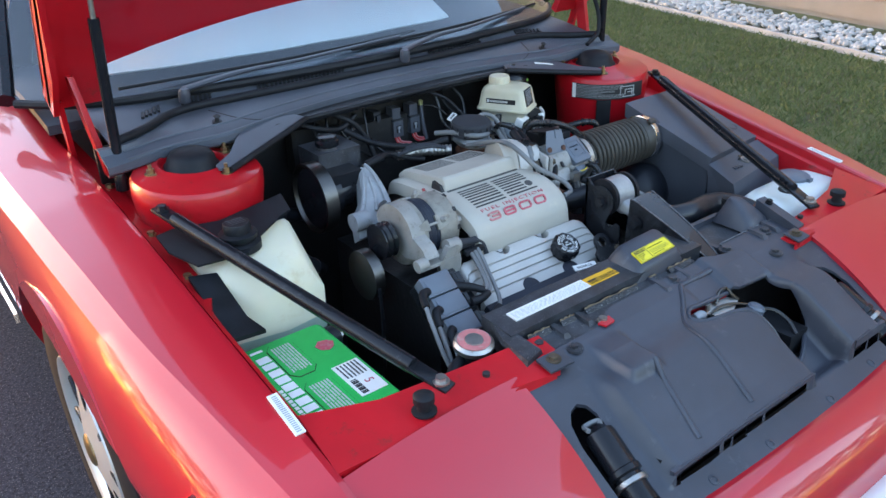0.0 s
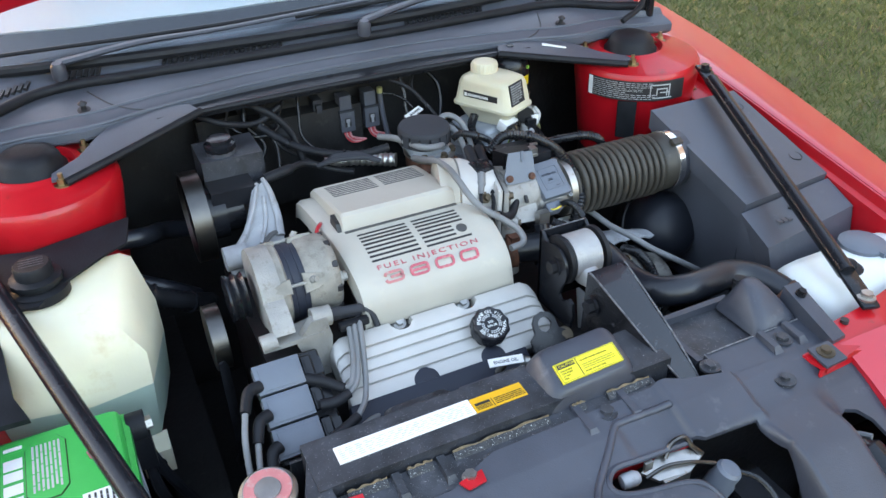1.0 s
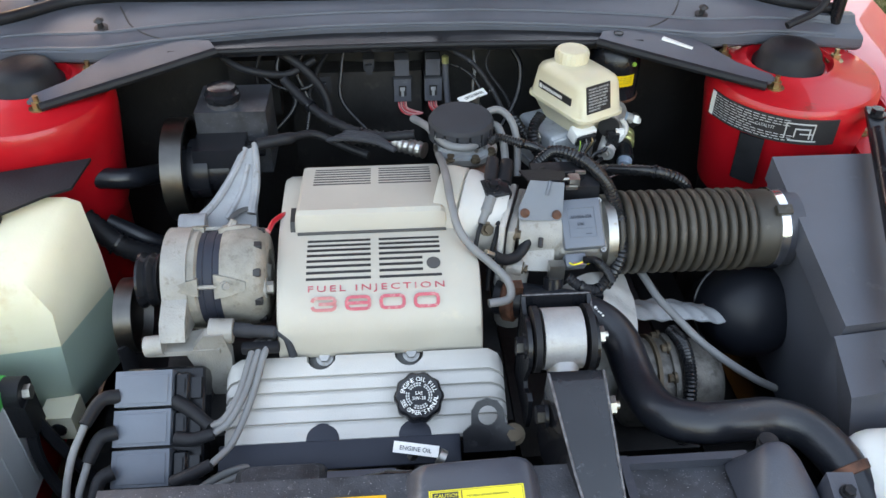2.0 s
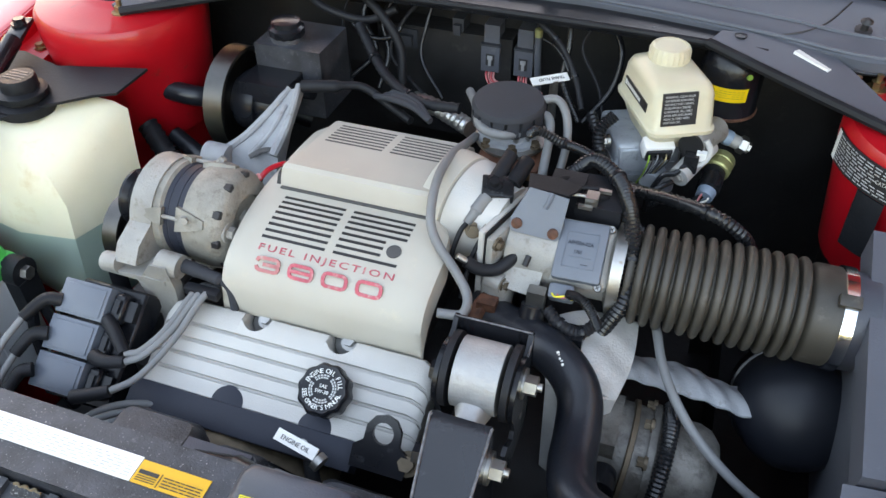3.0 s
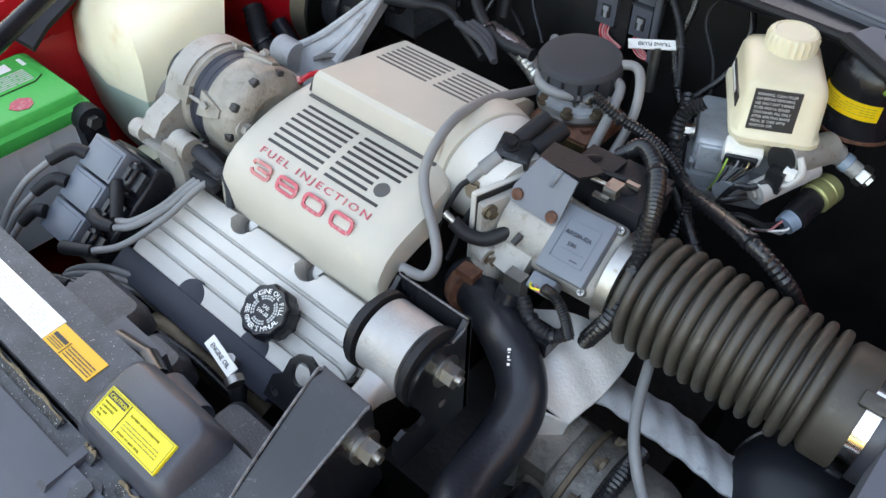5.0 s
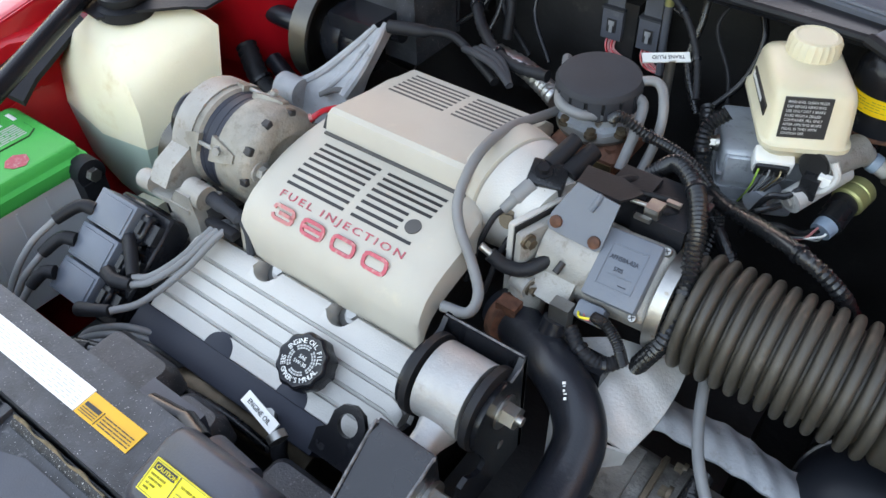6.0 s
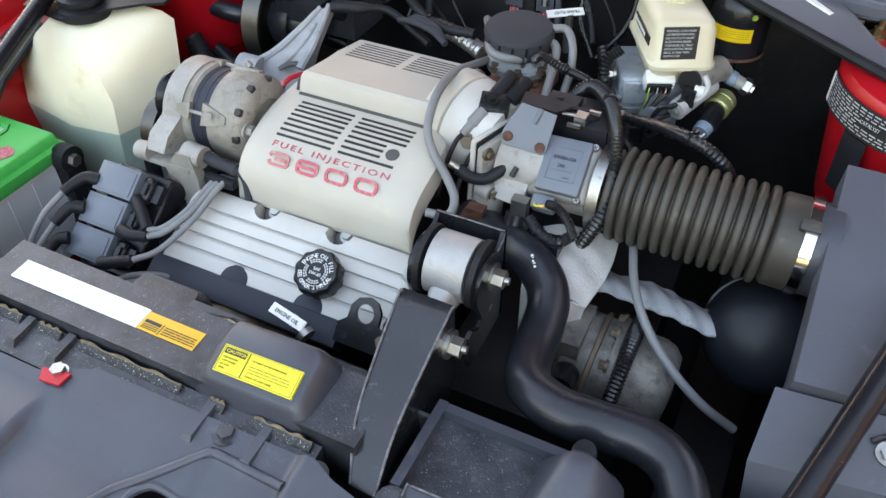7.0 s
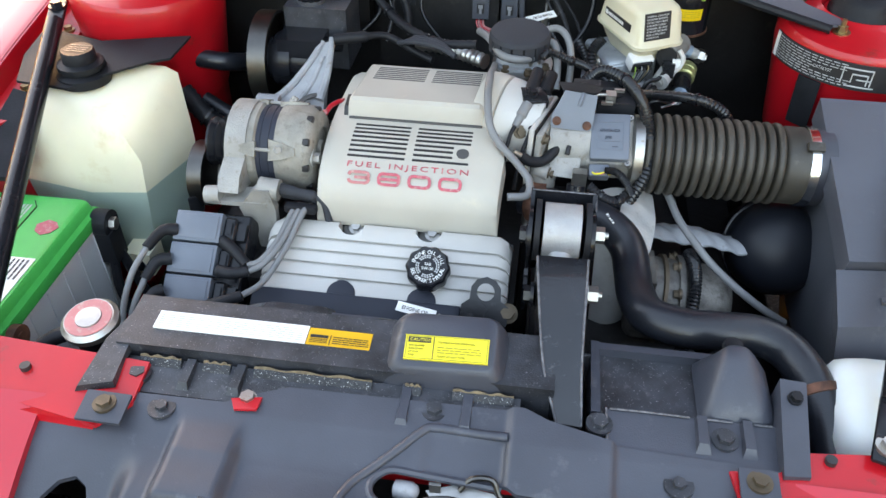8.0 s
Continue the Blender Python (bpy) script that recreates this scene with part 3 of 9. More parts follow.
sheet(bm, leaf_panel, 30, 4, (0, 0, -0.004))
part("vent_panel", bm, COWL, cowl)
slat = B()
box(slat, (-0.003, -0.012, -0.004), (0.003, 0.012, 0.005))
slat_me = finish("vent_slat", slat, INK)
for x0, n in ((-0.60, 5), (-0.50, 7), (-0.32, 22), (0.17, 18), (0.50, 8)):
    for k in range(n):
        x = x0 + 0.0105 * k
        p = Vector(leaf_panel((x + 0.70) / 1.40, 0.32))
        piece("vent_slat", slat_me, Matrix.Translation(p) @ pose(0, 0, 0, 12, 0, -20), cowl)
for v, r in ((0.42, 0.0030), (0.58, 0.003)):
    bm = B()
    tube(bm, [Vector(cowl_point(0.03 + 0.94 * i / 24, v)) for i in range(25)], r, 6, 3)
    part("cowl_rib", bm, COWL, cowl)
bm = B()
sheet(bm, lambda u, v: (-0.37 + 0.74 * u, 0.100 + 0.10 * (0.37 ** 2 - (0.74 * u - 0.37) ** 2) * v + (y_c(abs(0.74 * u - 0.37)) - 0.096) * v + 0.012 * (1 - (2 * u - 1) ** 2) * (1 - v), 0.847 + 0.005 * v), 36, 4, (0, 0.002, -0.010))
lip_ob = part("cowl_lip", bm, BLACK, cowl, "glossy black sealing lip over the bulkhead")
bm = B()
tube(bm, [(-0.37 + 0.74 * k / 18, 0.099 + 0.012 * (1 - (k / 9 - 1) ** 2), 0.848) for k in range(19)], 0.005, 8, 3)
part("lip_bead", bm, RUBBER, lip_ob)
for side in (-1, 1):
    # cheek plates that tie the cowl to the towers
    bm = B()
    pts = [(side * 0.298, 0.100, 0.855), (side * 0.515, -0.012, 0.829), (side * 0.550, -0.010, 0.829), (side * 0.548, 0.012, 0.830), (side * 0.505, 0.040, 0.837), (side * 0.470, 0.085, 0.847), (side * 0.44, 0.118, 0.853), (side * 0.37, 0.132, 0.858), (side * 0.31, 0.125, 0.858)]
    prism(bm, pts, (0, 0.001, -0.005))
    soften(bm, 0.0015)
    cheek = part("cowl_brace", bm, COWL, car, "black folded brace plate running to the tower")
    bm = B()
    tube(bm, [(side * 0.296, 0.096, 0.852), (side * 0.41, 0.040, 0.838), (side * 0.530, -0.018, 0.824)], 0.007, 8)
    part("brace_lip", bm, RUBBER, cheek)
    bm = B()
    p = Vector(cowl_point((side * 0.478 + 0.73) / 1.46, 0.60)) + Vector((0, 0, 0.002))
    lathe(bm, p, (0, -0.3, 1), [(0.010, -0.002), (0.011, 0.001), (0.005, 0.002), (0.004, 0.012), (0.008, 0.014), (0.003, 0.018)], 12)
    part("push_pin", bm, INK, cowl)
    bm = B()
    tube(bm, [Vector(cowl_point((side * (0.375 + 0.03 * k) + 0.73) / 1.46, 0.40 + 0.10 * k)) for k in range(4)], 0.0016, 6)
    part("panel_seam", bm, INK, cowl)
bm = B()
m = frame_on((0.400, 0.100, 0.8540), (0.045, -0.028, -0.008), (0.15, 0.1, 1))
plate(bm, m, 0.05, 0.018, 0.001)
part("label", bm, WHITE, car, "small white sticker on the brace")

# windscreen, interior and pillars


def rect_ring(x0, x1, y0, y1, z):
    return [(x0, y0, z), (x1, y0, z), (x1, y1, z), (x0, y1, z)]



def screen(u, v):
    x = (-0.80 + 1.60 * u) * (1 - 0.18 * v)
    return (x, 0.262 + 0.17 * x * x + 2.5 * max(0, abs(x) - 0.60) ** 2 + 0.62 * v, 0.912 + 0.36 * v)


bm = B()
sheet(bm, screen, 48, 8, (0, -0.0035, 0.005))
glass = part("windscreen", bm, GLASS, car, "raked clear windscreen reflecting the sky")
glass.visible_shadow = False
bm = B()
tube(bm, [screen(i / 24, -0.012) for i in range(25)], 0.010, 8, 3)
part("screen_seal", bm, RUBBER, car)
bm = B()
sheet(bm, lambda u, v: (-0.77 + 1.54 * u, 0.36 + 0.60 * v, 0.875 + 0.03 * math.sin(v * 3)), 12, 6, (0, 0, -0.02))
part("dashboard", bm, INTERIOR, car, "dark dashboard top")
bm = B()
sheet(bm, lambda u, v: Vector(screen(0.085 + 0.655 * u, 0.195 + 0.78 * v)) + Vector((0, 0.03 + 0.004 * math.sin(u * 25), -0.05)), 24, 6, (0, 0.004, -0.004))
part("sunshade", bm, SHADE, car, "pale sunshade behind the screen")
bm = B()
box(bm, (-0.66, 0.85, 0.35), (0.66, 2.4, 0.37))
box(bm, (-0.66, 2.35, 0.35), (0.66, 2.4, 0.88))
soften(bm, 0.03, 2)
part("cabin_interior", bm, INTERIOR, car)
for sx in (-0.33, 0.33):
    bm = B()
    loft(bm, [rect_ring(sx - 0.24, sx + 0.24, 1.22, 1.36, 0.37), rect_ring(sx - 0.25, sx + 0.25, 1.27, 1.42, 0.80), rect_ring(sx - 0.17, sx + 0.17, 1.33, 1.45, 1.00), rect_ring(sx - 0.13, sx + 0.13, 1.35, 1.45, 1.16)])
    soften(bm, 0.03, 3)
    part("seat_back", bm, SEAT, car, "pale grey seat seen through the screen")
for side in (-1, 1):
    bm = B()
    tube(bm, [Vector(screen(0.5 + 0.5 * side * 1.02, v)) for v in (0.0, 0.3, 0.6, 1.0)], 0.022, 8)
    part("windscreen_pillar", bm, BLACK, car, "black windscreen pillar trim")
    bm = B()

    def door(u, v):
        y = 0.776 + 1.16 * u
        x, z = fender_point(y, 0.10 + 0.90 * v)
        return (side * x, y, z)
    sheet(bm, door, 8, 26, (-side * 0.003, 0, -0.002))
    part("door", bm, RED, car, "red door skin")
    bm = B()

    def quarter(u, v):
        y = 1.942 + 1.65 * u
        x, z = fender_point(y, 0.10 + 0.90 * v)
        return (side * x, y, z)
    sheet(bm, quarter, 60, 26, (-side * 0.003, 0, -0.002))
    part("rear_quarter", bm, RED, car, "red rear wing", smooth=60)
    bm = B()
    box(bm, (side * 0.50, 3.588, 0.56), (side * 0.80, 3.60, 0.72))
    soften(bm, 0.01, 2)
    part("tail_lamp", bm, AMBER_LENS, car, "dark red tail lamp")
    bm = B()
    box(bm, (side * 0.923, 0.46, 0.40), (side * 0.931, 2.3, 0.425))
    soften(bm, 0.004)
    part("side_moulding", bm, CHROME, car, "bright strip along the flank")
    bm = B()
    sheet(bm, lambda u, v: (side * (0.80 - 0.22 * v), 0.74 + 1.51 * u + v * (0.25 * (1 - u) - 0.25 * u), 0.875 + 0.385 * v), 8, 6, (-side * 0.004, 0, 0))
    w = part("side_glass", bm, SIDE_GLASS, car, "dark side window")
bm = B()
sheet(bm, lambda u, v: (-0.64 + 1.28 * u, 0.84 + 1.0 * v, 1.27 + 0.03 * math.sin(v * 3)), 8, 4, (0, 0, -0.03))
part("roof", bm, RED, car)
bm = B()
sheet(bm, lambda u, v: (-0.80 + 1.60 * u, 2.55 + 1.04 * v, 0.90 - 0.03 * v - 0.02 * (2 * u - 1) ** 2), 10, 4, (0, 0, -0.02))
part("boot_lid", bm, RED, car, "flat red boot lid")
bm = B()
sheet(bm, lambda u, v: (-0.84 + 1.68 * u, 3.575 + 0.02 * math.sin(u * 3.14), 0.86 - 0.62 * v), 10, 6, (0, -0.02, 0))
part("tail_panel", bm, RED, car, "red tail panel and bumper")
bm = B()
sheet(bm, lambda u, v: ((-0.58 + 1.16 * u) * (1 + 0.25 * v), 1.83 + 0.74 * v, 1.272 - 0.38 * v), 10, 6, (0, 0, -0.006))
part("rear_window", bm, SIDE_GLASS, car, "dark sloping rear window")
for side in (-1, 1):
    bm = B()
    prism(bm, [(side * 0.58, 1.60, 1.27), (side * 0.585, 1.85, 1.27), (side * 0.74, 2.58, 0.885), (side * 0.80, 2.58, 0.875), (side * 0.80, 2.10, 0.875)], (-side * 0.02, 0, 0.004))
    soften(bm, 0.006, 2)
    part("rear_pillar", bm, RED, car, "broad red rear pillar")

# wipers
for x0, x1, d in ((-0.50, 0.10, 0.0), (0.06, 0.60, 0.012)):
    bm = B()
    a, b = Vector(screen((x0 + 0.80) / 1.6, -0.01)), Vector(screen((x1 + 0.80) / 1.6, 0.05))
    a.z += 0.018
    b.z += 0.012
    mid = (a + b) / 2 + Vector((0, -0.03, 0.004))
    tube(bm, [a + Vector((0, -0.03, -0.005)), a.lerp(mid, 0.5), mid, b], lambda t: 0.011 - 0.006 * t, 8, 6, flat=0.6)
    lathe(bm, a + Vector((0, -0.035, -0.03)), (0, -0.2, 1), [(0.013, 0), (0.013, 0.022), (0.008, 0.030)], 16)
    arm = part("wiper_arm", bm, PLASTIC, car, "black wiper arm lying on the screen base")
    bm = B()
    tube(bm, [a + Vector((-0.12, 0.02, 0.01)), mid + Vector((0, 0.03, 0.0)), b + Vector((0.06, 0.02, 0))], 0.004, 6)
    part("wiper_blade", bm, RUBBER, arm)

# raised bonnet with its hinges and gas struts
HOOD = Matrix.Translation((0, 0.33, 0.965)) @ pose(0, 0, 0, -63, 0, 0)


def hood_point(u, v):
    x = -0.765 + 1.53 * u
    y = -0.11 * (1 - (x / 0.765) ** 2) * (1 - v) - 0.98 * v
    return HOOD @ Vector((x, y, 0.03 * (1 - (x / 0.765) ** 2) - 0.04 * v * v))


bm = B()
sheet(bm, hood_point, 20, 12, HOOD.to_3x3() @ Vector((0, 0, -0.012)))
hood = part("bonnet", bm, RED, car, "raised red bonnet seen from below")
# unseen pad, added to keep the red bonnet out of the bay's reflections
bm = B()
sheet(bm, lambda u, v: HOOD @ Vector((-0.64 + 1.28 * u, -0.235 - 0.68 * v, -0.014 - 0.03 * v * v)), 10, 8, HOOD.to_3x3() @ Vector((0, 0, -0.012)))
soften(bm, 0.005, 2)
part("insulation_pad", bm, PAD, hood, "black pad, unseen, added to cut red bounce light")
for side in (-1, 1):
    bm = B()
    prism(bm, [HOOD @ Vector((side * 0.765, y, z)) for y, z in ((0.02, 0.0), (-0.98, -0.03), (-0.98, -0.06), (-0.25, -0.055), (-0.08, -0.085), (0.03, -0.06))], (-side * 0.012, 0, 0))
    prism(bm, [HOOD @ Vector((side * 0.765 - side * k, y, -0.05)) for k, y in ((0.0, 0.02), (0.10, 0.02), (0.09, -0.25), (0.0, -0.6))], HOOD.to_3x3() @ Vector((0, 0, 0.02)))
    soften(bm, 0.004)
    part("bonnet_flange", bm, RED_IN, hood)
    bm = B()
    foot, top = Vector((side * 0.70, 0.20, 0.795)), HOOD @ Vector((side * 0.72, -0.06, -0.05))
    prism(bm, [foot + Vector((0, -0.02, 0)), foot + Vector((0, 0.015, 0)), top + Vector((0, 0.018, 0)), top + Vector((0, -0.018, 0))], (side * 0.012, 0, 0))
    foot2, top2 = Vector((side * 0.735, 0.33, 0.80)), HOOD @ Vector((side * 0.745, 0.0, -0.05))
    prism(bm, [foot2 + Vector((0, -0.012, 0)), foot2 + Vector((0, 0.012, 0)), top2 + Vector((0, 0.012, 0)), top2 + Vector((0, -0.012, 0))], (side * 0.01, 0, 0))
    soften(bm, 0.003)
    part("bonnet_hinge", bm, RED_IN, car, "red hinge links")
    bm = B()
    s0, s1 = Vector((side * 0.70, 0.14, 0.785)), HOOD @ Vector((side * 0.68, -0.42, -0.03))
    cyl(bm, s0, s0.lerp(s1, 0.62), 0.0105, seg=16)
    lathe(bm, s0 - (s1 - s0).normalized() * 0.004, s1 - s0, [(0.013, 0), (0.013, 0.03), (0.0105, 0.036)], 16)
    strut = part("gas_strut", bm, BLACK, car, "slim black gas strut holding the bonnet")
    bm = B()
    cyl(bm, s0.lerp(s1, 0.62), s1, 0.005, seg=12)
    part("strut_rod", bm, STEEL, strut)
bm = B()
tube(bm, [(0.60, 0.10, 0.87), (0.66, 0.115, 0.90), (0.665, 0.14, 0.98), (0.62, 0.18, 1.06), (0.55, 0.20, 1.10)], 0.006, 8)
part("washer_hose", bm, RUBBER, car, "thin black hose looping up to the bonnet")

# front wheels
for side in (-1, 1):
    bm = B()
    lathe(bm, (side * 0.74, 0.0, 0.313), (side, 0, 0), [(0.07, 0.0), (0.14, 0.002), (0.14, 0.03), (0.07, 0.05)], 32)
    wheel = part("wheel", bm, STEEL, car, "front road wheel")
    bm = B()
    lathe(bm, (side * 0.72, 0.0, 0.313), (side, 0, 0), [(0.20, 0.0), (0.27, 0.0), (0.305, 0.012), (0.313, 0.03), (0.313, 0.155), (0.305, 0.175), (0.28, 0.188), (0.235, 0.186), (0.20, 0.180), (0.20, 0.06)], 56)
    part("tyre", bm, TYRE, wheel, "black road tyre")
    bm = B()
    lathe(bm, (side * 0.75, 0.0, 0.313), (side, 0, 0), [(0.16, 0), (0.206, 0.0), (0.206, 0.145), (0.200, 0.156), (0.188, 0.150), (0.180, 0.135), (0.10, 0.148), (0.04, 0.158), (0.01, 0.158)], 40)
    part("rim", bm, RIM, wheel, "silver alloy rim")
    for k in range(8):
        a = 2 * math.pi * k / 8
        m = Matrix.Translation((side * 0.895, 0, 0.313)) @ pose(0, 0, 0, math.degrees(a), 0, 0)
        bm = B()
        box(bm, (-0.004, 0.085, -0.009), (0.004, 0.160, 0.009), m)
        soften(bm, 0.004)
        part("rim_slot", bm, BLACK, wheel)
    bm = B()
    lathe(bm, (side * 0.905, 0, 0.313), (side, 0, 0), [(0.035, 0), (0.035, 0.006), (0.028, 0.01), (0.004, 0.011)], 24)
    part("hub_emblem", bm, BRASSY, wheel, "round gold hub emblem")
    bm = B()
    lathe(bm, (side * 0.70, 0, 0.315), (side, 0, 0), [(0.33, 0.0), (0.385, 0.01), (0.385, 0.17), (0.375, 0.17), (0.365, 0.02)], 48)
    bmesh.ops.delete(bm, geom=[f for f in bm.faces if f.calc_center_median().z < 0.30], context="FACES")
    part("arch_liner", bm, RUBBER, car)

for front in [ob for ob in car.children if ob.name.startswith("wheel")]:
    rear = piece("wheel", front.data, Matrix.Translation((0, 2.76, 0)), car)
    tagged(rear, "rear road wheel")
    for sub in front.children:
        piece(sub.name.split(".")[0], sub.data, Matrix.Identity(4), rear)
for front in [ob for ob in car.children if ob.name.startswith("arch_liner")]:
    piece("arch_liner", front.data, Matrix.Translation((0, 2.76, 0)), car)

# nose: bumper skin, lamp covers, marker lamp


def nose(u, v):
    x = -0.86 + 1.72 * u
    a = abs(x) / 0.86
    yf = -0.985 + 0.16 * a ** 3.2
    pr = [(0.03, 0.490), (0.016, 0.508), (0.0, 0.511), (-0.025, 0.500), (-0.052, 0.474), (-0.070, 0.440), (-0.078, 0.39), (-0.080, 0.30), (-0.06, 0.19)]
    i = v * 8
    k = min(int(i), 7)
    t = i - k
    return (x, yf + pr[k][0] + (pr[k + 1][0] - pr[k][0]) * t, pr[k][1] + (pr[k + 1][1] - pr[k][1]) * t + 0.03 * a * a - 0.07 * step(0.31, 0.40, abs(x)) * (1 - v))


bm = B()
sheet(bm, nose, 40, 16, (0, 0.004, -0.004))
part("bumper_skin", bm, RED, car, "rounded red nose and bumper skin")
bm = B()


def bumper(u, v):
    x = -0.80 + 1.60 * u
    a = abs(x) / 0.86
    pr = [(-0.070, 0.385), (-0.080, 0.392), (-0.125, 0.390), (-0.165, 0.372), (-0.185, 0.34), (-0.19, 0.29), (-0.17, 0.25)]
    k = min(int(v * 6), 5)
    t = v * 6 - k
    return (x, -0.985 + 0.16 * a ** 3.2 + pr[k][0] + (pr[k + 1][0] - pr[k][0]) * t, pr[k][1] + (pr[k + 1][1] - pr[k][1]) * t)


sheet(bm, bumper, 40, 12, (0, 0.004, -0.004))
# bar is assumed; its white stands for sky mirrored in a bright strip
part("bumper_bar", bm, SKY_WHITE, car, "assumed protruding bumper bar, white for the sky it mirrors")
for side in (-1, 1):
    bm = B()

    def lid(u, v):
        x = 0.398 + 0.322 * u
        y = -0.727 - 0.315 * v + 0.05 * u * u * v
        return (side * x, y + 0.02 * (1 - u), 0.658 - 0.10 * v - 0.115 * v * v - 0.008 * (2 * u - 1) ** 2)
    sheet(bm, lid, 10, 12, (0, 0, -0.03))
    soften(bm, 0.006, 2, 50)
    part("headlamp_lid", bm, RED, car, "closed red pop-up headlamp lid")
    bm = B()
    box(bm, (side * 0.40, -0.95, 0.36), (side * 0.71, -0.74, 0.50))
    part("headlamp_housing", bm, BLACK, car)
    bm = B()
    a, b = Vector((side * 0.333, -0.822, 0.578)), Vector((side * 0.348, -0.945, 0.515))
    lathe(bm, a, b - a, [(0.012, -0.012), (0.018, -0.004), (0.024, 0.0), (0.0255, 0.008), (0.0255, 0.062), (0.028, 0.064), (0.028, 0.072), (0.023, 0.075), (0.023, 0.12), (0.01, 0.125)], 28)
    motor = part("headlamp_motor", bm, BLACK, car, "glossy black lamp motor drum")
    bm = B()
    tube(bm, [a + Vector((0, -0.004, 0.010)), a + Vector((-side * 0.012, 0.012, 0.012)), a + Vector((side * 0.01, 0.02, 0.006)), a + Vector((side * 0.018, 0.004, 0.012))], 0.004, 8)
    part("motor_lead", bm, WIRE, motor)
    bm = B()
    lathe(bm, a.lerp(b, 0.58), b - a, [(0.0262, 0.0), (0.0275, 0.001), (0.0275, 0.008), (0.0262, 0.009)], 28)
    part("motor_band", bm, STEEL, motor)
    bm = B()
    box(bm, (side * 0.872, -0.735, 0.540), (side * 0.894, -0.590, 0.598))
    soften(bm, 0.004)
    lamp = part("marker_lamp", bm, AMBER_LENS, car, "amber side marker lens")
    bm = B()
    box(bm, (side * 0.868, -0.745, 0.532), (side * 0.890, -0.580, 0.606))
    soften(bm, 0.004)
    part("marker_bezel", bm, CHROME, lamp)
    bm = B()
    tube(bm, [(side * 0.915, -0.36, 0.36), (side * 0.905, -0.55, 0.37), (side * 0.88, -0.72, 0.38)], 0.011, 8)
    part("bumper_moulding", bm, CHROME, car, "bright bumper strip")

# red upper cross member
for side in (-1, 1):
    bm = B()
    inner = ((0.30, -0.653, 0.657), (0.47, -0.645, 0.662), (0.60, -0.635, 0.665)) if side < 0 else ((0.412, -0.672, 0.655), (0.48, -0.668, 0.659), (0.60, -0.648, 0.664))
    prism(bm, [(side * x, y, z) for x, y, z in inner + ((0.715, -0.60, 0.672), (0.722, -0.72, 0.655), (0.56, -0.722, 0.652), (0.47, -0.715, 0.650)) + (((0.33, -0.735, 0.643), (0.30, -0.705, 0.648)) if side < 0 else ((0.345, -0.735, 0.643), (0.335, -0.700, 0.648), (0.384, -0.697, 0.651)))], (0, 0, -0.006))
    prism(bm, [(side * x, y, z) for x, y, z in ((0.335, -0.733, 0.642), (0.47, -0.713, 0.648), (0.56, -0.720, 0.650), (0.715, -0.72, 0.652))] + [(side * 0.715, -0.722, 0.60), (side * 0.335, -0.736, 0.60)], (0, 0.003, 0))
    soften(bm, 0.003)
    bar = part("upper_cross_member", bm, RED_IN, car, "red pressed steel cross member")
    bm = B()
    lathe(bm, (side * 0.56, -0.690, 0.656), (0, 0, 1), [(0.019, 0), (0.019, 0.003), (0.011, 0.005), (0.010, 0.016), (0.016, 0.018), (0.016, 0.028), (0.012, 0.031)], 20)
    part("rubber_stop", bm, RUBBER, bar, "black rubber bump stop")
    for x, y in ((0.435, -0.68), (0.62, -0.66)):
        bm = B()
        lathe(bm, (side * x, y, 0.6545), (0, 0, 1), [(0.006, 0), (0.006, 0.006)], 12)
        part("punched_hole", bm, INK, bar)
    bm = B()
    tx = 0.300 if side < 0 else 0.342
    tw = 0.05 if side < 0 else 0.038
    prism(bm, [(side * tx, -0.700, 0.652), (side * (tx + tw), -0.700, 0.653), (side * (tx + tw), -0.735, 0.648), (side * tx, -0.735, 0.646)], (0, 0, 0.004))
    br = part("panel_tab", bm, PLASTIC, bar)
    bm = B()
    bolt(bm, (side * (tx + tw / 2), -0.714, 0.654), (0, 0, 1), 0.008, 0.005, 1.6)
    part("tab_bolt", bm, OLD_BOLT, br)
bm = B()
box(bm, (-0.70, -0.70, 0.2), (0.70, -0.66, 0.60))
part("radiator_panel", bm, DARK, car)

# moulded closing panel ahead of the radiator
HOLE = [(-0.026, -0.752), (-0.018, -0.741), (-0.004, -0.735), (0.032, -0.736), (0.108, -0.739), (0.122, -0.748), (0.205, -0.751), (0.212, -0.80), (0.207, -0.843), (0.158, -0.872), (0.112, -0.882), (0.098, -0.842), (0.080, -0.807), (0.060, -0.790), (0.016, -0.781), (-0.012, -0.773), (-0.024, -0.764)]


LAMP_HOLE = [(0.318, -0.955), (0.318, -0.802), (0.324, -0.786), (0.338, -0.778), (0.356, -0.784), (0.370, -0.800), (0.378, -0.830), (0.378, -0.955)]


def inside(x, y, rim):
    hit = False
    for (x0, y0), (x1, y1) in zip(rim, rim[1:] + rim[:1]):
        if (y0 > y) != (y1 > y) and x < x0 + (y - y0) * (x1 - x0) / (y1 - y0):
            hit = not hit
    return hit


z_pan = table([(-1.1, 0.48), (-0.98, 0.505), (-0.935, 0.524), (-0.90, 0.541), (-0.83, 0.583), (-0.75, 0.626), (-0.70, 0.645), (-0.655, 0.6535), (-0.60, 0.655)])


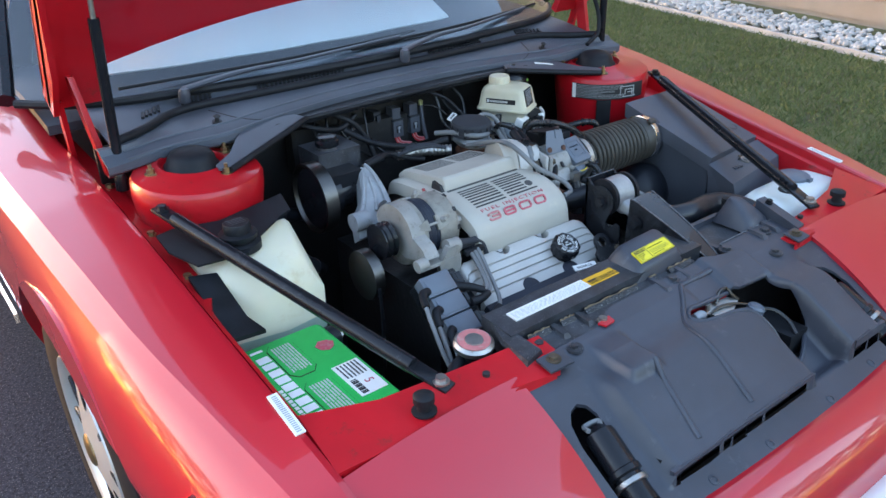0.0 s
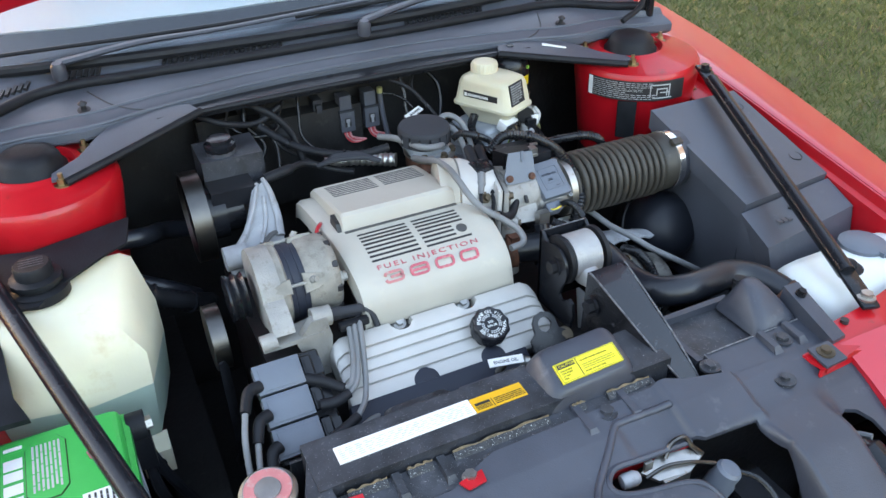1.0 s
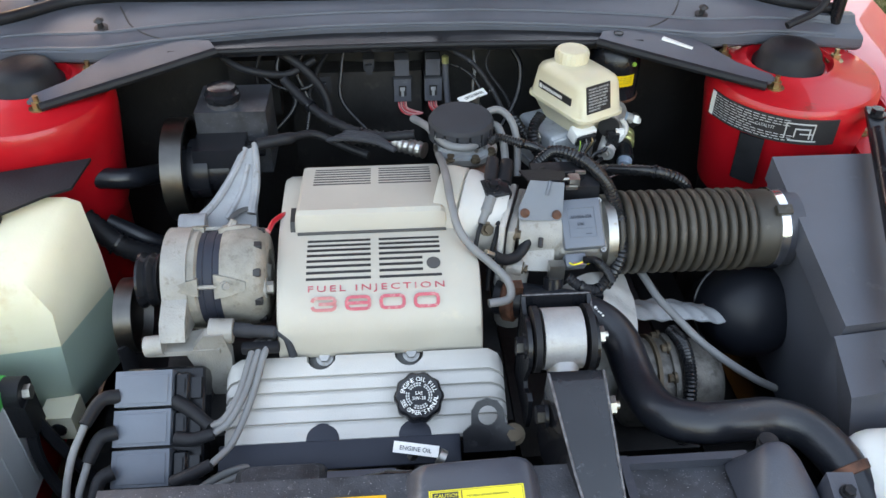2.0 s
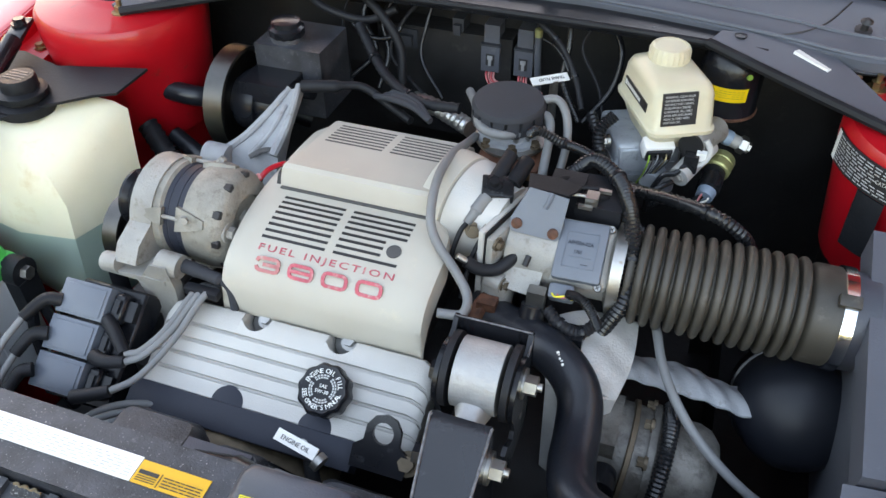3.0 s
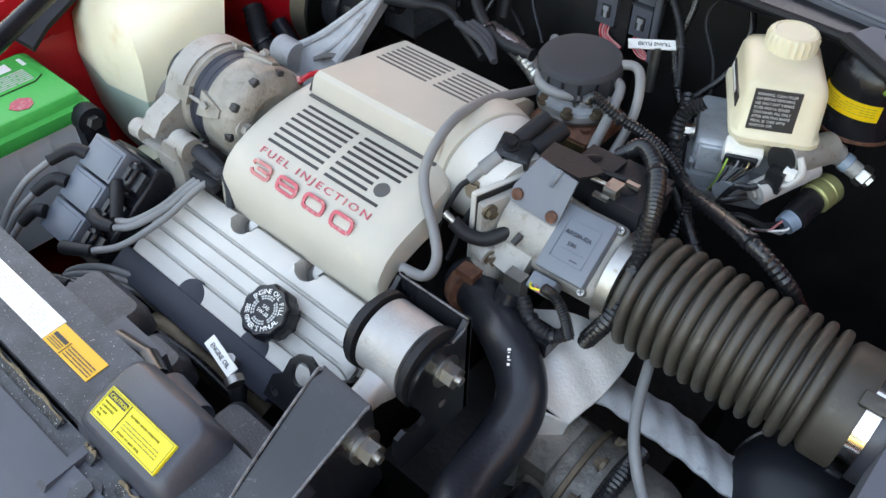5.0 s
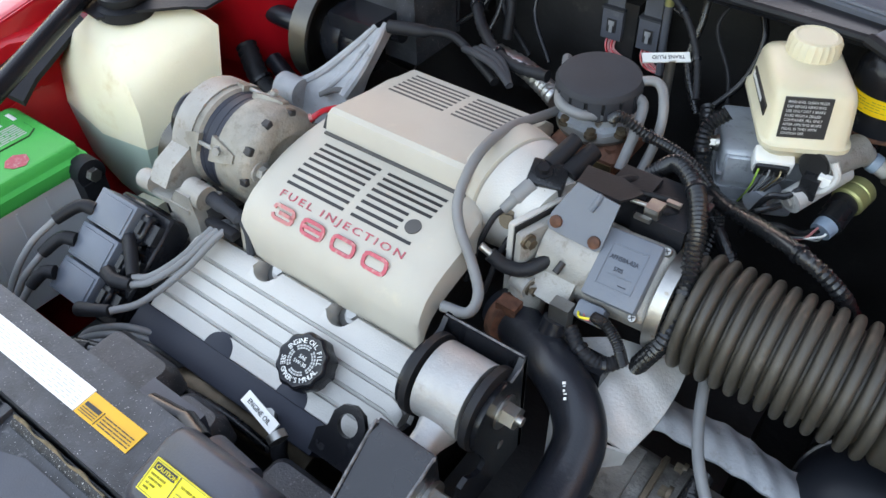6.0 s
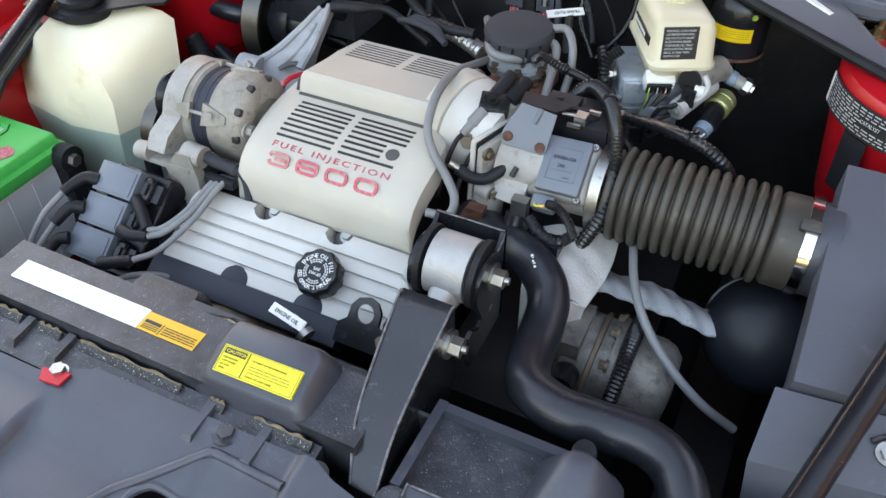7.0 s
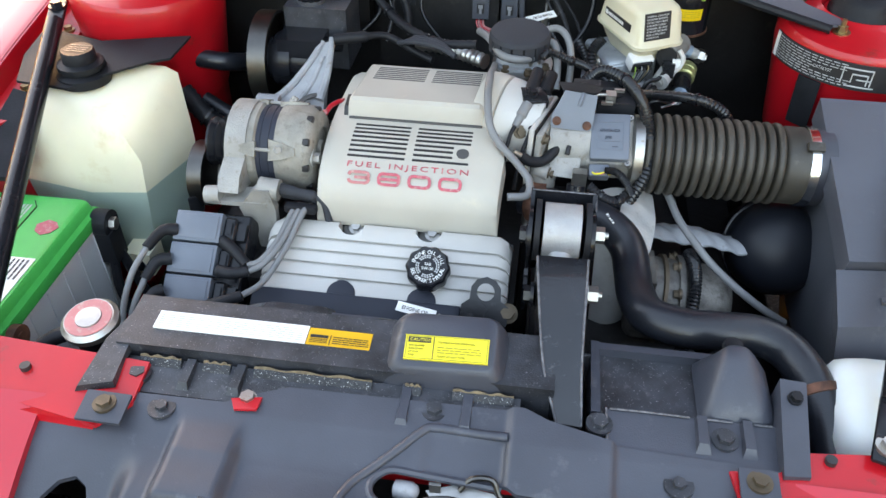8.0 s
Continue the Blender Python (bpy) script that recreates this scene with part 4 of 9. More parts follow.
def panel_z(x, y):
    z = z_pan(y)
    if y > -0.932:
        h1 = step(-0.30, -0.27, x) * (1 - step(0.082, 0.104, x)) * step(-0.735, -0.82, y) * 0.031
        h2 = step(0.203, 0.216, x) * (1 - step(0.30, 0.335, x)) * step(-0.73, -0.83, y) * 0.040
        z += max(h1, h2)
        z -= 0.024 * step(0.090, 0.108, x) * (1 - step(0.200, 0.214, x)) * step(-0.78, -0.83, y) * (1 - step(-0.90, -0.932, y))
    # tongue over the latch opening
    z += 0.007 * step(0.104, 0.116, x) * (1 - step(0.218, 0.223, x)) * step(-0.760, -0.745, y)
    # sunken pocket beside the tongue
    z -= 0.004 * step(0.018, 0.034, x) * (1 - step(0.104, 0.112, x)) * (1 - step(-0.700, -0.688, y)) * step(-0.755, -0.745, y)
    # ramped block
    z += 0.015 * step(-0.250, -0.236, x) * (1 - step(-0.178, -0.164, x)) * (1 - step(-0.752, -0.700, y)) * step(-0.815, -0.800, y)
    return z


panel_back = table([(-0.40, -0.690), (-0.20, -0.688), (-0.185, -0.680), (-0.135, -0.662), (0.125, -0.659), (0.150, -0.670), (0.182, -0.677), (0.222, -0.686), (0.40, -0.692)])
SLOTS = ((-0.283, -0.177), (-0.168, -0.062), (-0.053, 0.068), (0.226, 0.315))
bm = B()
NX, NY = 220, 128
grid = {}
for i in range(NX + 1):
    for j in range(NY + 1):
        x = -0.398 + 0.796 * i / NX
        t = j / NY
        y = panel_back(x) * (1 - t) + t * (-0.968 - 0.012 * (1 - (x / 0.4) ** 2))
        grid[i, j] = (x, y)
keep = set()
for i in range(NX):
    for j in range(NY):
        x = sum(grid[a, b][0] for a in (i, i + 1) for b in (j, j + 1)) / 4
        y = sum(grid[a, b][1] for a in (i, i + 1) for b in (j, j + 1)) / 4
        cut = grid[i, j][1] > -0.932 >= grid[i, j + 1][1] and any(a < x < b for a, b in SLOTS)
        if not inside(x, y, HOLE) and not inside(abs(x), y, LAMP_HOLE) and not cut:
            keep.add((i, j))
# the cells' corners on a rim are drawn onto its outline
for i in range(1, NX):
    for j in range(1, NY):
        near = [c in keep for c in ((i, j), (i - 1, j), (i, j - 1), (i - 1, j - 1))]
        x, y = grid[i, j]
        if any(near) and not all(near) and abs(y + 0.932) > 0.006:
            rim = HOLE if abs(x) < 0.29 else LAMP_HOLE
            p = Vector((x if rim is HOLE else abs(x), y))
            feet = []
            for a, b in zip(rim, rim[1:] + rim[:1]):
                a, b = Vector(a), Vector(b)
                feet.append(a.lerp(b, min(1, max(0, (p - a).dot(b - a) / (b - a).length_squared))))
            to = min(feet, key=lambda q: (q - p).length)
            grid[i, j] = (to.x if rim is HOLE else math.copysign(to.x, x), to.y)
vt = {}
for i, j in keep:
    for a in (i, i + 1):
        for b in (j, j + 1):
            if (a, b) not in vt:
                x, y = grid[a, b]
                vt[a, b] = bm.verts.new((x, y, panel_z(x, y)))
for i, j in keep:
    bm.faces.new((vt[i, j], vt[i + 1, j], vt[i + 1, j + 1], vt[i, j + 1]))
ex = bmesh.ops.extrude_face_region(bm, geom=bm.faces[:])
bmesh.ops.translate(bm, verts=[g for g in ex["geom"] if isinstance(g, bmesh.types.BMVert)], vec=(0, 0, -0.006))
panel = part("closing_panel", bm, PLASTIC, car, "large satin black moulded panel over the grille with scoops", smooth=50)
for pts in ([(-0.184, -0.800), (-0.190, -0.825), (-0.196, -0.85), (-0.202, -0.88), (-0.210, -0.915)],
            [(0.110, -0.692), (0.085, -0.690), (0.055, -0.689), (0.030, -0.689), (0.020, -0.694), (-0.005, -0.718), (-0.030, -0.740), (-0.046, -0.757), (-0.055, -0.778), (-0.060, -0.81), (-0.064, -0.85), (-0.068, -0.88), (-0.073, -0.914)]):
    bm = B()
    tube(bm, [(x, y, panel_z(x, y) - 0.001) for x, y in pts], 0.0052, 10)
    part("panel_rib", bm, PLASTIC, panel)
for x0, x1 in SLOTS:
    bm = B()
    box(bm, (x0 - 0.004, -0.905, z_pan(-0.932) - 0.03), (x1 + 0.004, -0.895, z_pan(-0.932) + 0.030))
    part("scoop_back", bm, DARK, panel, "dark back of the air slot")
for x0, x1 in ((-0.292, 0.088), (0.222, 0.325)):
    bm = B()
    box(bm, (x0, -0.9335, z_pan(-0.932) + 0.0225), (x1, -0.926, z_pan(-0.932) + (0.031 if x0 < 0 else 0.039)))
    soften(bm, 0.002)
    part("scoop_lip", bm, PLASTIC, panel)
for x, y in ((-0.267, -0.703), (0.285, -0.718)):
    bm = B()
    bolt(bm, (x, y, panel_z(x, y)), (0, 0, 1), 0.007, 0.005, 2.2)
    part("panel_bolt", bm, DUSTY, panel)
for x, y in ((-0.22, -0.955), (-0.08, -0.962), (0.10, -0.962), (0.25, -0.955)):
    bm = B()
    lathe(bm, (x, y, panel_z(x, y) - 0.001), (0, -0.4, 1), [(0.009, 0), (0.0085, 0.002), (0.005, 0.003), (0.004, 0.0015)], 16)
    part("panel_clip", bm, PLASTIC, panel)
bm = B()
bolt(bm, (-0.176, -0.682, panel_z(-0.176, -0.690) + 0.001), (0, 0, 1), 0.008, 0.006, 1.3)
part("clip_bolt", bm, STEEL, panel)
bm = B()
prism(bm, [(-0.193, -0.686, 0.6495), (-0.160, -0.680, 0.6495), (-0.162, -0.696, 0.6480), (-0.186, -0.699, 0.6480)], (0, 0, 0.003))
part("red_clip", bm, RED_IN, panel)

bm = B()
tube(bm, [(x, y, panel_z(x - 0.006, y) - 0.002) for x, y in HOLE[8:] + HOLE[:5]], 0.0045, 8)
part("opening_rim", bm, PLASTIC, panel)

# bonnet latch in the opening
latch = thing("bonnet_latch", (0.11, -0.80, 0.53), "worn steel bonnet latch in the panel opening", "latch")
bm = B()
box(bm, (-0.03, -0.90, 0.50), (0.24, -0.72, 0.515))
part("latch_base", bm, DARK, latch)
bm = B()
prism(bm, [(-0.040, -0.716, 0.628), (0.130, -0.716, 0.628), (0.130, -0.722, 0.590), (-0.040, -0.722, 0.590)], (0, 0.004, 0))
part("latch_support", bm, RED_IN, latch, "red painted support behind the latch")
bm = B()
lathe(bm, (-0.004, -0.745, 0.612), (1, -0.10, 0.05), [(0.003, 0.0), (0.009, 0.002), (0.010, 0.008), (0.010, 0.020), (0.007, 0.026), (0.003, 0.028)], 20)
part("cable_end", bm, CRUMPLED, latch, "white plastic cable end")
bm = B()
prism(bm, [(0.030, -0.742, 0.606), (0.062, -0.734, 0.612), (0.100, -0.740, 0.612), (0.120, -0.752, 0.606), (0.090, -0.764, 0.600), (0.045, -0.760, 0.602)], (0, 0, 0.004))
box(bm, (0.050, -0.765, 0.515), (0.090, -0.760, 0.604))
box(bm, (0.034, -0.744, 0.608), (0.046, -0.740, 0.624))
soften(bm, 0.0015)
part("striker_plate", bm, STEEL, latch, "pale plated steel latch plate")
bm = B()
tube(bm, [(0.066, -0.742, 0.618), (0.078, -0.736, 0.632), (0.098, -0.736, 0.634), (0.106, -0.744, 0.622), (0.118, -0.752, 0.610)], 0.0032, 8)
tube(bm, [(0.030, -0.752, 0.610), (0.060, -0.752, 0.616), (0.095, -0.758, 0.612), (0.130, -0.765, 0.600)], 0.0026, 8)
part("latch_hook", bm, PULLEY, latch)
bm = B()
lathe(bm, (0.135, -0.775, 0.575), (0.25, -0.2, 1), [(0.018, -0.03), (0.019, 0.0), (0.0165, 0.006), (0.0165, 0.022), (0.013, 0.026), (0.003, 0.027)], 24)
part("latch_drum", bm, COIL, latch, "pale grey round latch drum")
bm = B()
tube(bm, [(0.150, -0.780, 0.590), (0.168, -0.800, 0.588), (0.176, -0.825, 0.575), (0.168, -0.850, 0.560)], 0.004, 8)
part("latch_cable", bm, LOOM, latch)
bm = B()
box(bm, (0.150, -0.850, 0.515), (0.205, -0.770, 0.560))
soften(bm, 0.006)
part("latch_cover", bm, RUBBER, latch)


# ---- engine ----
engine = thing("engine", (-0.05, -0.25, 0.18), "transverse V6 engine with a pale injection cover and silver valve cover", "engine")
bm = B()
box(bm, (-0.27, -0.44, 0.18), (0.10, -0.02, 0.60))
box(bm, (-0.18, -0.33, 0.60), (0.05, -0.08, 0.68))
box(bm, (-0.33, -0.42, 0.20), (-0.27, -0.05, 0.62))
soften(bm, 0.02, 2)
part("engine_block", bm, DARK, engine, "grimy dark engine block")

# injection cover: a folded shell with a dome, slots and raised lettering
COVER_PROFILE = [(-0.361, 0.646), (-0.362, 0.664), (-0.3605, 0.682), (-0.355, 0.696), (-0.346, 0.7085), (-0.333, 0.7180), (-0.316, 0.7255), (-0.295, 0.7325), (-0.27, 0.738), (-0.24, 0.7405), (-0.19, 0.7395), (-0.13, 0.736), (-0.085, 0.731), (-0.062, 0.722), (-0.055, 0.705)]
cover_right = table([(-0.365, 0.069), (-0.29, 0.072), (-0.245, 0.064), (-0.220, 0.040), (-0.05, 0.034)])
cover_left = table([(-0.365, -0.184), (-0.2, -0.190), (-0.05, -0.194)])


def cover_at(v):
    i = v * (len(COVER_PROFILE) - 1)
    k = min(int(i), len(COVER_PROFILE) - 2)
    t = i - k
    (a, b), (c, d) = COVER_PROFILE[k], COVER_PROFILE[k + 1]
    return a + (c - a) * t, b + (d - b) * t


cover_z = table(sorted(COVER_PROFILE))
bm = B()


def shell(u, v):
    y, z = cover_at(v)
    l, r = cover_left(y), cover_right(y)
    k = [(0.0, -0.030), (0.004, -0.006), (0.014, 0.0)]
    e = [0, 0.015, 0.05]
    x = l + (r - l) * u
    d = min(x - l, r - x)
    dz = -0.028 if d < 0.0008 else (-0.005 if d < 0.006 else 0.0)
    return (x, y, z + dz)


us = [0, 0.012, 0.05] + [0.05 + 0.9 * i / 14 for i in range(1, 14)] + [0.95, 0.988, 1.0]
bm_rows = [[shell(u, j / 39) for j in range(40)] for u in us]
top = [[bm.verts.new(p) for p in row] for row in bm_rows]
bot = [[bm.verts.new((p[0], p[1] + 0.002, p[2] - 0.004)) for p in row] for row in bm_rows]
for i in range(len(us) - 1):
    for j in range(39):
        bm.faces.new((top[i][j], top[i + 1][j], top[i + 1][j + 1], top[i][j + 1]))
        bm.faces.new((bot[i][j], bot[i][j + 1], bot[i + 1][j + 1], bot[i + 1][j]))
for rows in ([(i, 0) for i in range(len(us))], [(i, 39) for i in range(len(us))], [(0, j) for j in range(40)], [(len(us) - 1, j) for j in range(40)]):
    for (a, b), (c, d) in zip(rows, rows[1:]):
        bm.faces.new((top[a][b], top[c][d], bot[c][d], bot[a][b]))
cover = part("injection_cover", bm, COVER, engine, "pale grey painted injection cover with red lettering", smooth=50)
bm = B()
dome = [(-0.2330, 0.728), (-0.2325, 0.738), (-0.2280, 0.7580), (-0.2250, 0.7645), (-0.2190, 0.7680), (-0.16, 0.7585), (-0.10, 0.7490), (-0.075, 0.7440), (-0.060, 0.732), (-0.060, 0.722)]
rings = []
for x, s in ((-0.164, 0.0), (-0.1638, 0.75), (-0.162, 0.93), (-0.158, 1.0), (-0.06, 1.0), (0.026, 1.0), (0.031, 0.93), (0.033, 0.75), (0.0332, 0.0)):
    rings.append([(x, -0.147 + (y + 0.147) * (0.97 + 0.03 * s), 0.722 + (z - 0.722) * s) for y, z in dome] + [(x, -0.060, 0.720), (x, -0.2325, 0.720)])
loft(bm, rings)
dome_ob = part("plenum_dome", bm, COVER, cover, smooth=26)
bm = B()
prism(bm, [(-0.1705, -0.229, 0.7385), (-0.1705, -0.190, 0.7385), (-0.1705, -0.195, 0.756), (-0.1705, -0.221, 0.752)], (0.0075, 0, 0))
part("dome_gap", bm, INK, cover)
bm = B()
box(bm, (-0.161, -0.2362, 0.7375), (0.032, -0.2322, 0.7425))
part("dome_seam", bm, HOLLOW, cover)


def on_cover(x, y, lift=0.0):
    z = cover_z(y)
    n = Vector((0, -(cover_z(y + 0.004) - cover_z(y - 0.004)) / 0.008, 1)).normalized()
    return Vector((x, y, z)) + n * lift, n


for k in range(8):
    y = -0.2495 - 0.0087 * k
    for x0, x1 in ((-0.147, -0.067), (-0.0565, -0.002 if k in (4, 5, 6) else 0.021)):
        p, n = on_cover(x0, y, 0.0006)
        bm = B()
        m = frame_on(p, (1, 0, 0), n)
        box(bm, (0, -0.0018, -0.003), (x1 - x0, 0.0018, 0), m)
        part("cooling_slot", bm, INK, cover)
for k in range(7):
    y = -0.140 + 0.0085 * k
    zt = table(sorted(dome))(y)
    for x0, x1 in ((-0.145, -0.066), (-0.055, 0.018)):
        bm = B()
        box(bm, (x0, y - 0.0014, zt - 0.003), (x1, y + 0.0014, zt + 0.0006))
        part("rear_slot", bm, HOLLOW, cover)
bm = B()
p, n = on_cover(0.0115, -0.2935, 0.0)
lathe(bm, p - n * 0.01, n, [(0.0088, 0.0), (0.0088, 0.0108)], 24)
part("bolt_hole", bm, HOLLOW, cover, "round recessed bolt hole")
p, n = on_cover(-0.1455, -0.3270, 0.0007)
letters("lettering", "FUEL INJECTION", frame_on(p, (1, 0, 0), n), 0.0118, RED_INK, cover, 1.52, spacing=1.32)


def digit(bm, m, kind, w, h, t):
    """A wide squared-off numeral drawn with strokes of width t."""
    def stroke(pts, closed):
        pts = [Vector((x, y, 0)) for x, y in pts]
        n, rows = len(pts), []
        for i, p in enumerate(pts):
            a = pts[i - 1] if i or closed else p
            b = pts[(i + 1) % n] if i < n - 1 or closed else p
            d1, d2 = (p - a).normalized(), (b - p).normalized()
            d = (d1 + d2).normalized()
            k = 1 / max(0.5, d.dot(d2 if d2.length else d1))
            o = Vector((-d.y, d.x, 0)) * (t / 2 * k)
            rows.append([bm.verts.new(m @ (p + o * s + Vector((0, 0, z)))) for s, z in ((-1, -0.001), (-1, 0.0006), (1, 0.0006), (1, -0.001))])
        for i in range(n if closed else n - 1):
            bridge(bm, rows[i], rows[(i + 1) % n])
        if not closed:
            bm.faces.new(rows[0][::-1])
            bm.faces.new(rows[-1])
    e, c = t / 2, 0.0045
    x0, x1, y0, y1, q = e, w - e, e, h - e, h / 2
    if kind == "3":
        stroke([(x0, y1 - c), (x0 + c * 0.3, y1 - c * 0.3), (x0 + c, y1), (x1 - c, y1), (x1 - c * 0.3, y1 - c * 0.3), (x1, y1 - c), (x1 - c * 0.2, q + c * 0.2), (x1 - c, q)], False)
        stroke([(x0 + w * 0.25, q), (x1 - c, q), (x1 - c * 0.2, q - c * 0.2), (x1, y0 + c), (x1 - c * 0.3, y0 + c * 0.3), (x1 - c, y0), (x0 + c, y0), (x0 + c * 0.3, y0 + c * 0.3), (x0, y0 + c)], False)
    else:
        stroke([(x0, y1 - c), (x0 + c * 0.3, y1 - c * 0.3), (x0 + c, y1), (x1 - c, y1), (x1 - c * 0.3, y1 - c * 0.3), (x1, y1 - c), (x1, y0 + c), (x1 - c * 0.3, y0 + c * 0.3), (x1 - c, y0), (x0 + c, y0), (x0 + c * 0.3, y0 + c * 0.3), (x0, y0 + c)], True)
    if kind == "8":
        box(bm, (x0 + e, q - e, -0.001), (x1 - e, q + e, 0.0006), m)


for k, d in enumerate("3800"):
    bm = B()
    p, n = on_cover(-0.1410 + 0.0418 * k, -0.3475, 0.0007)
    digit(bm, frame_on(p, (1, 0, 0), n), d, 0.0318, 0.0185, 0.0040)
    part("numeral", bm, PINK_INK if k == 0 else RED_INK, cover)

# front valve cover
VC = frame_on((-0.246, -0.459, 0.596), (1, 0, 0), (0, -0.50, 0.87))
W_VC, H_VC = 0.338, 0.110
n_vc = VC.to_3x3() @ Vector((0, 0, 1))
bm = B()
prof = [(0.0, -0.03), (0.0, 0.004), (0.004, 0.008)]
for yb in (0.024, 0.043, 0.061, 0.079):
    prof += [(yb - 0.0024, 0.009), (yb - 0.0014, 0.0035), (yb + 0.0014, 0.0035), (yb + 0.0024, 0.009)]
prof += [(H_VC - 0.012, 0.009), (H_VC - 0.003, 0.004), (H_VC, -0.008), (H_VC, -0.03)]
NOTCH_X, NOTCH_R = (0.114, 0.222), 0.0175


def rear_edge(x):
    cut = max((math.sqrt(max(0.0, NOTCH_R ** 2 - (x - c) ** 2)) for c in NOTCH_X))
    return H_VC - (cut + 0.004 if cut > 0 else 0.0)


ends = {0.0: (0.022, -0.020), 0.001: (0.016, -0.005), 0.006: (0.007, -0.001), W_VC - 0.006: (0.007, -0.001), W_VC - 0.001: (0.016, -0.005), W_VC: (0.022, -0.020)}
stops = sorted(set(ends) | {0.018, W_VC - 0.018} | {c + NOTCH_R * math.sin(radians(a)) for c in NOTCH_X for a in range(-90, 91, 15)} | {c + d * (NOTCH_R + 0.0004) for c in NOTCH_X for d in (-1, 1)})
rings = []
for x in stops:
    inset, dz = ends.get(x, (0.0, 0.0))
    s, lim = 1 - inset / H_VC, rear_edge(x)
    row = []
    for y, z in prof:
        y *= s
        if y > lim and lim < H_VC - 1e-6:
            y, z = lim, (z if z < -0.02 else -0.012 if y > H_VC * s - 0.0005 else z - 0.0)
        row.append(VC @ Vector((x, y, z + dz if z > -0.02 else z)))
    rings.append(row)
loft(bm, rings)
valve = part("valve_cover", bm, VALVE, engine, "silver ribbed front valve cover")
for x in (0.116, 0.225):
    bm = B()
    lathe(bm, VC @ Vector((x, 0.004, -0.02)), VC.to_3x3() @ Vector((0, 0, 1)), [(0.0195, 0), (0.0195, 0.0286), (0.0175, 0.0296), (0.004, 0.0297)], 32)
    part("plug_recess", bm, NAVY, valve, "dark round spark plug recess")
for x in NOTCH_X:
    bm = B()
    lathe(bm, VC @ Vector((x, H_VC - 0.002, -0.032)), n_vc, [(0.0165, 0), (0.0165, 0.014), (0.012, 0.017), (0.004, 0.017)], 28)
    part("bolt_boss", bm, NOTCH, valve, "shaded cast boss in the notch")
    bm = B()
    bolt(bm, VC @ Vector((x + 0.003, H_VC - 0.001, -0.014)), n_vc, 0.0068, 0.007, 1.6)
    part("cover_bolt", bm, STEEL, valve)
bm = B()
box(bm, (-0.004, -0.030, -0.016), (W_VC - 0.06, 0.003, 0.0115), VC)
soften(bm, 0.002)
part("heat_shield", bm, NAVY, engine, "dark grey shield strip below the valve cover")
bm = B()
box(bm, (0.0, -0.01, -0.06), (W_VC, H_VC, -0.028), VC)
part("cylinder_head", bm, DARK, engine)

# oil filler cap
cap_at = VC @ Vector((0.231, 0.044, 0.008))
bm = B()
lathe(bm, cap_at, n_vc, [(0.024, 0.0), (0.024, 0.010), (0.0285, 0.012), (0.0288, 0.028), (0.0275, 0.031), (0.0255, 0.0325), (0.0235, 0.0318), (0.004, 0.0318)], 80, 10, 0.035)
oil_cap = part("oil_filler_cap", bm, BLACK, engine, "scalloped black oil filler cap with white print")
m = frame_on(cap_at + n_vc * 0.0319, (1, 0, 0), n_vc)
for text, r, a0, da, sz in (("ENGINE OIL FILL", 0.0172, 164, -10.6, 0.0074), ("SEE OWNER'S MANUAL", 0.0224, 196, 9.2, 0.0074)):
    for k, ch in enumerate(text):
        if ch == " ":
            continue
        a = radians(a0 + da * k)
        tw = math.degrees(a) - 90 if da < 0 else math.degrees(a) + 90
        letters("cap_letter", ch, m @ pose(math.cos(a) * r, math.sin(a) * r, 0, 0, 0, tw), sz, WHITE, oil_cap, 1.0, "CENTER", 0.0002)
bm = B()
for r in (0.0148, 0.0122):
    for k in range(26):
        if k % 6 == 5:
            continue
        a = 2 * math.pi * k / 26
        box(bm, (r - 0.0008, -r * 0.09, 0), (r + 0.0008, r * 0.09, 0.0004), m @ pose(0, 0, 0, 0, 0, math.degrees(a)))
part("cap_print", bm, PALE_INK, oil_cap)
for line, y in (("SAE", 0.0012), ("5W-30", -0.0048)):
    letters("cap_grade", line, m @ pose(0, y, 0), 0.0056, WHITE, oil_cap, 1.0, "CENTER", 0.0002)

# lifting eye
bm = B()
eye_m = frame_on((0.064, -0.468, 0.634), (1, 0, 0), (0, -0.75, 0.66))
prof = [(-0.030, -0.035), (0.030, -0.035), (0.032, -0.012), (0.020, -0.004), (0.019, 0.012), (0.012, 0.022), (0.0, 0.026), (-0.012, 0.022), (-0.019, 0.012), (-0.020, -0.004), (-0.030, -0.012)]
inner = [(0.0115 * math.cos(a), 0.006 + 0.0115 * math.sin(a)) for a in (2 * math.pi * k / 16 for k in range(16))]
out_v = [bm.verts.new(eye_m @ Vector((x, y, 0))) for x, y in prof]
in_v = [bm.verts.new(eye_m @ Vector((x, y, 0))) for x, y in inner]
bmesh.ops.triangle_fill(bm, use_beauty=True, edges=[bm.edges.new((a, b)) for lst in (out_v, in_v) for a, b in zip(lst, lst[1:] + lst[:1])])
ex = bmesh.ops.extrude_face_region(bm, geom=bm.faces[:])
bmesh.ops.translate(bm, verts=[g for g in ex["geom"] if isinstance(g, bmesh.types.BMVert)], vec=eye_m.to_3x3() @ Vector((0, 0, -0.006)))
part("lifting_eye", bm, BLACK, engine, "black steel lifting eye")
bm = B()
bolt(bm, (0.094, -0.474, 0.614), (0, -0.6, 0.8), 0.009, 0.008, 1.5)
part("eye_bolt", bm, OLD_BOLT, engine)

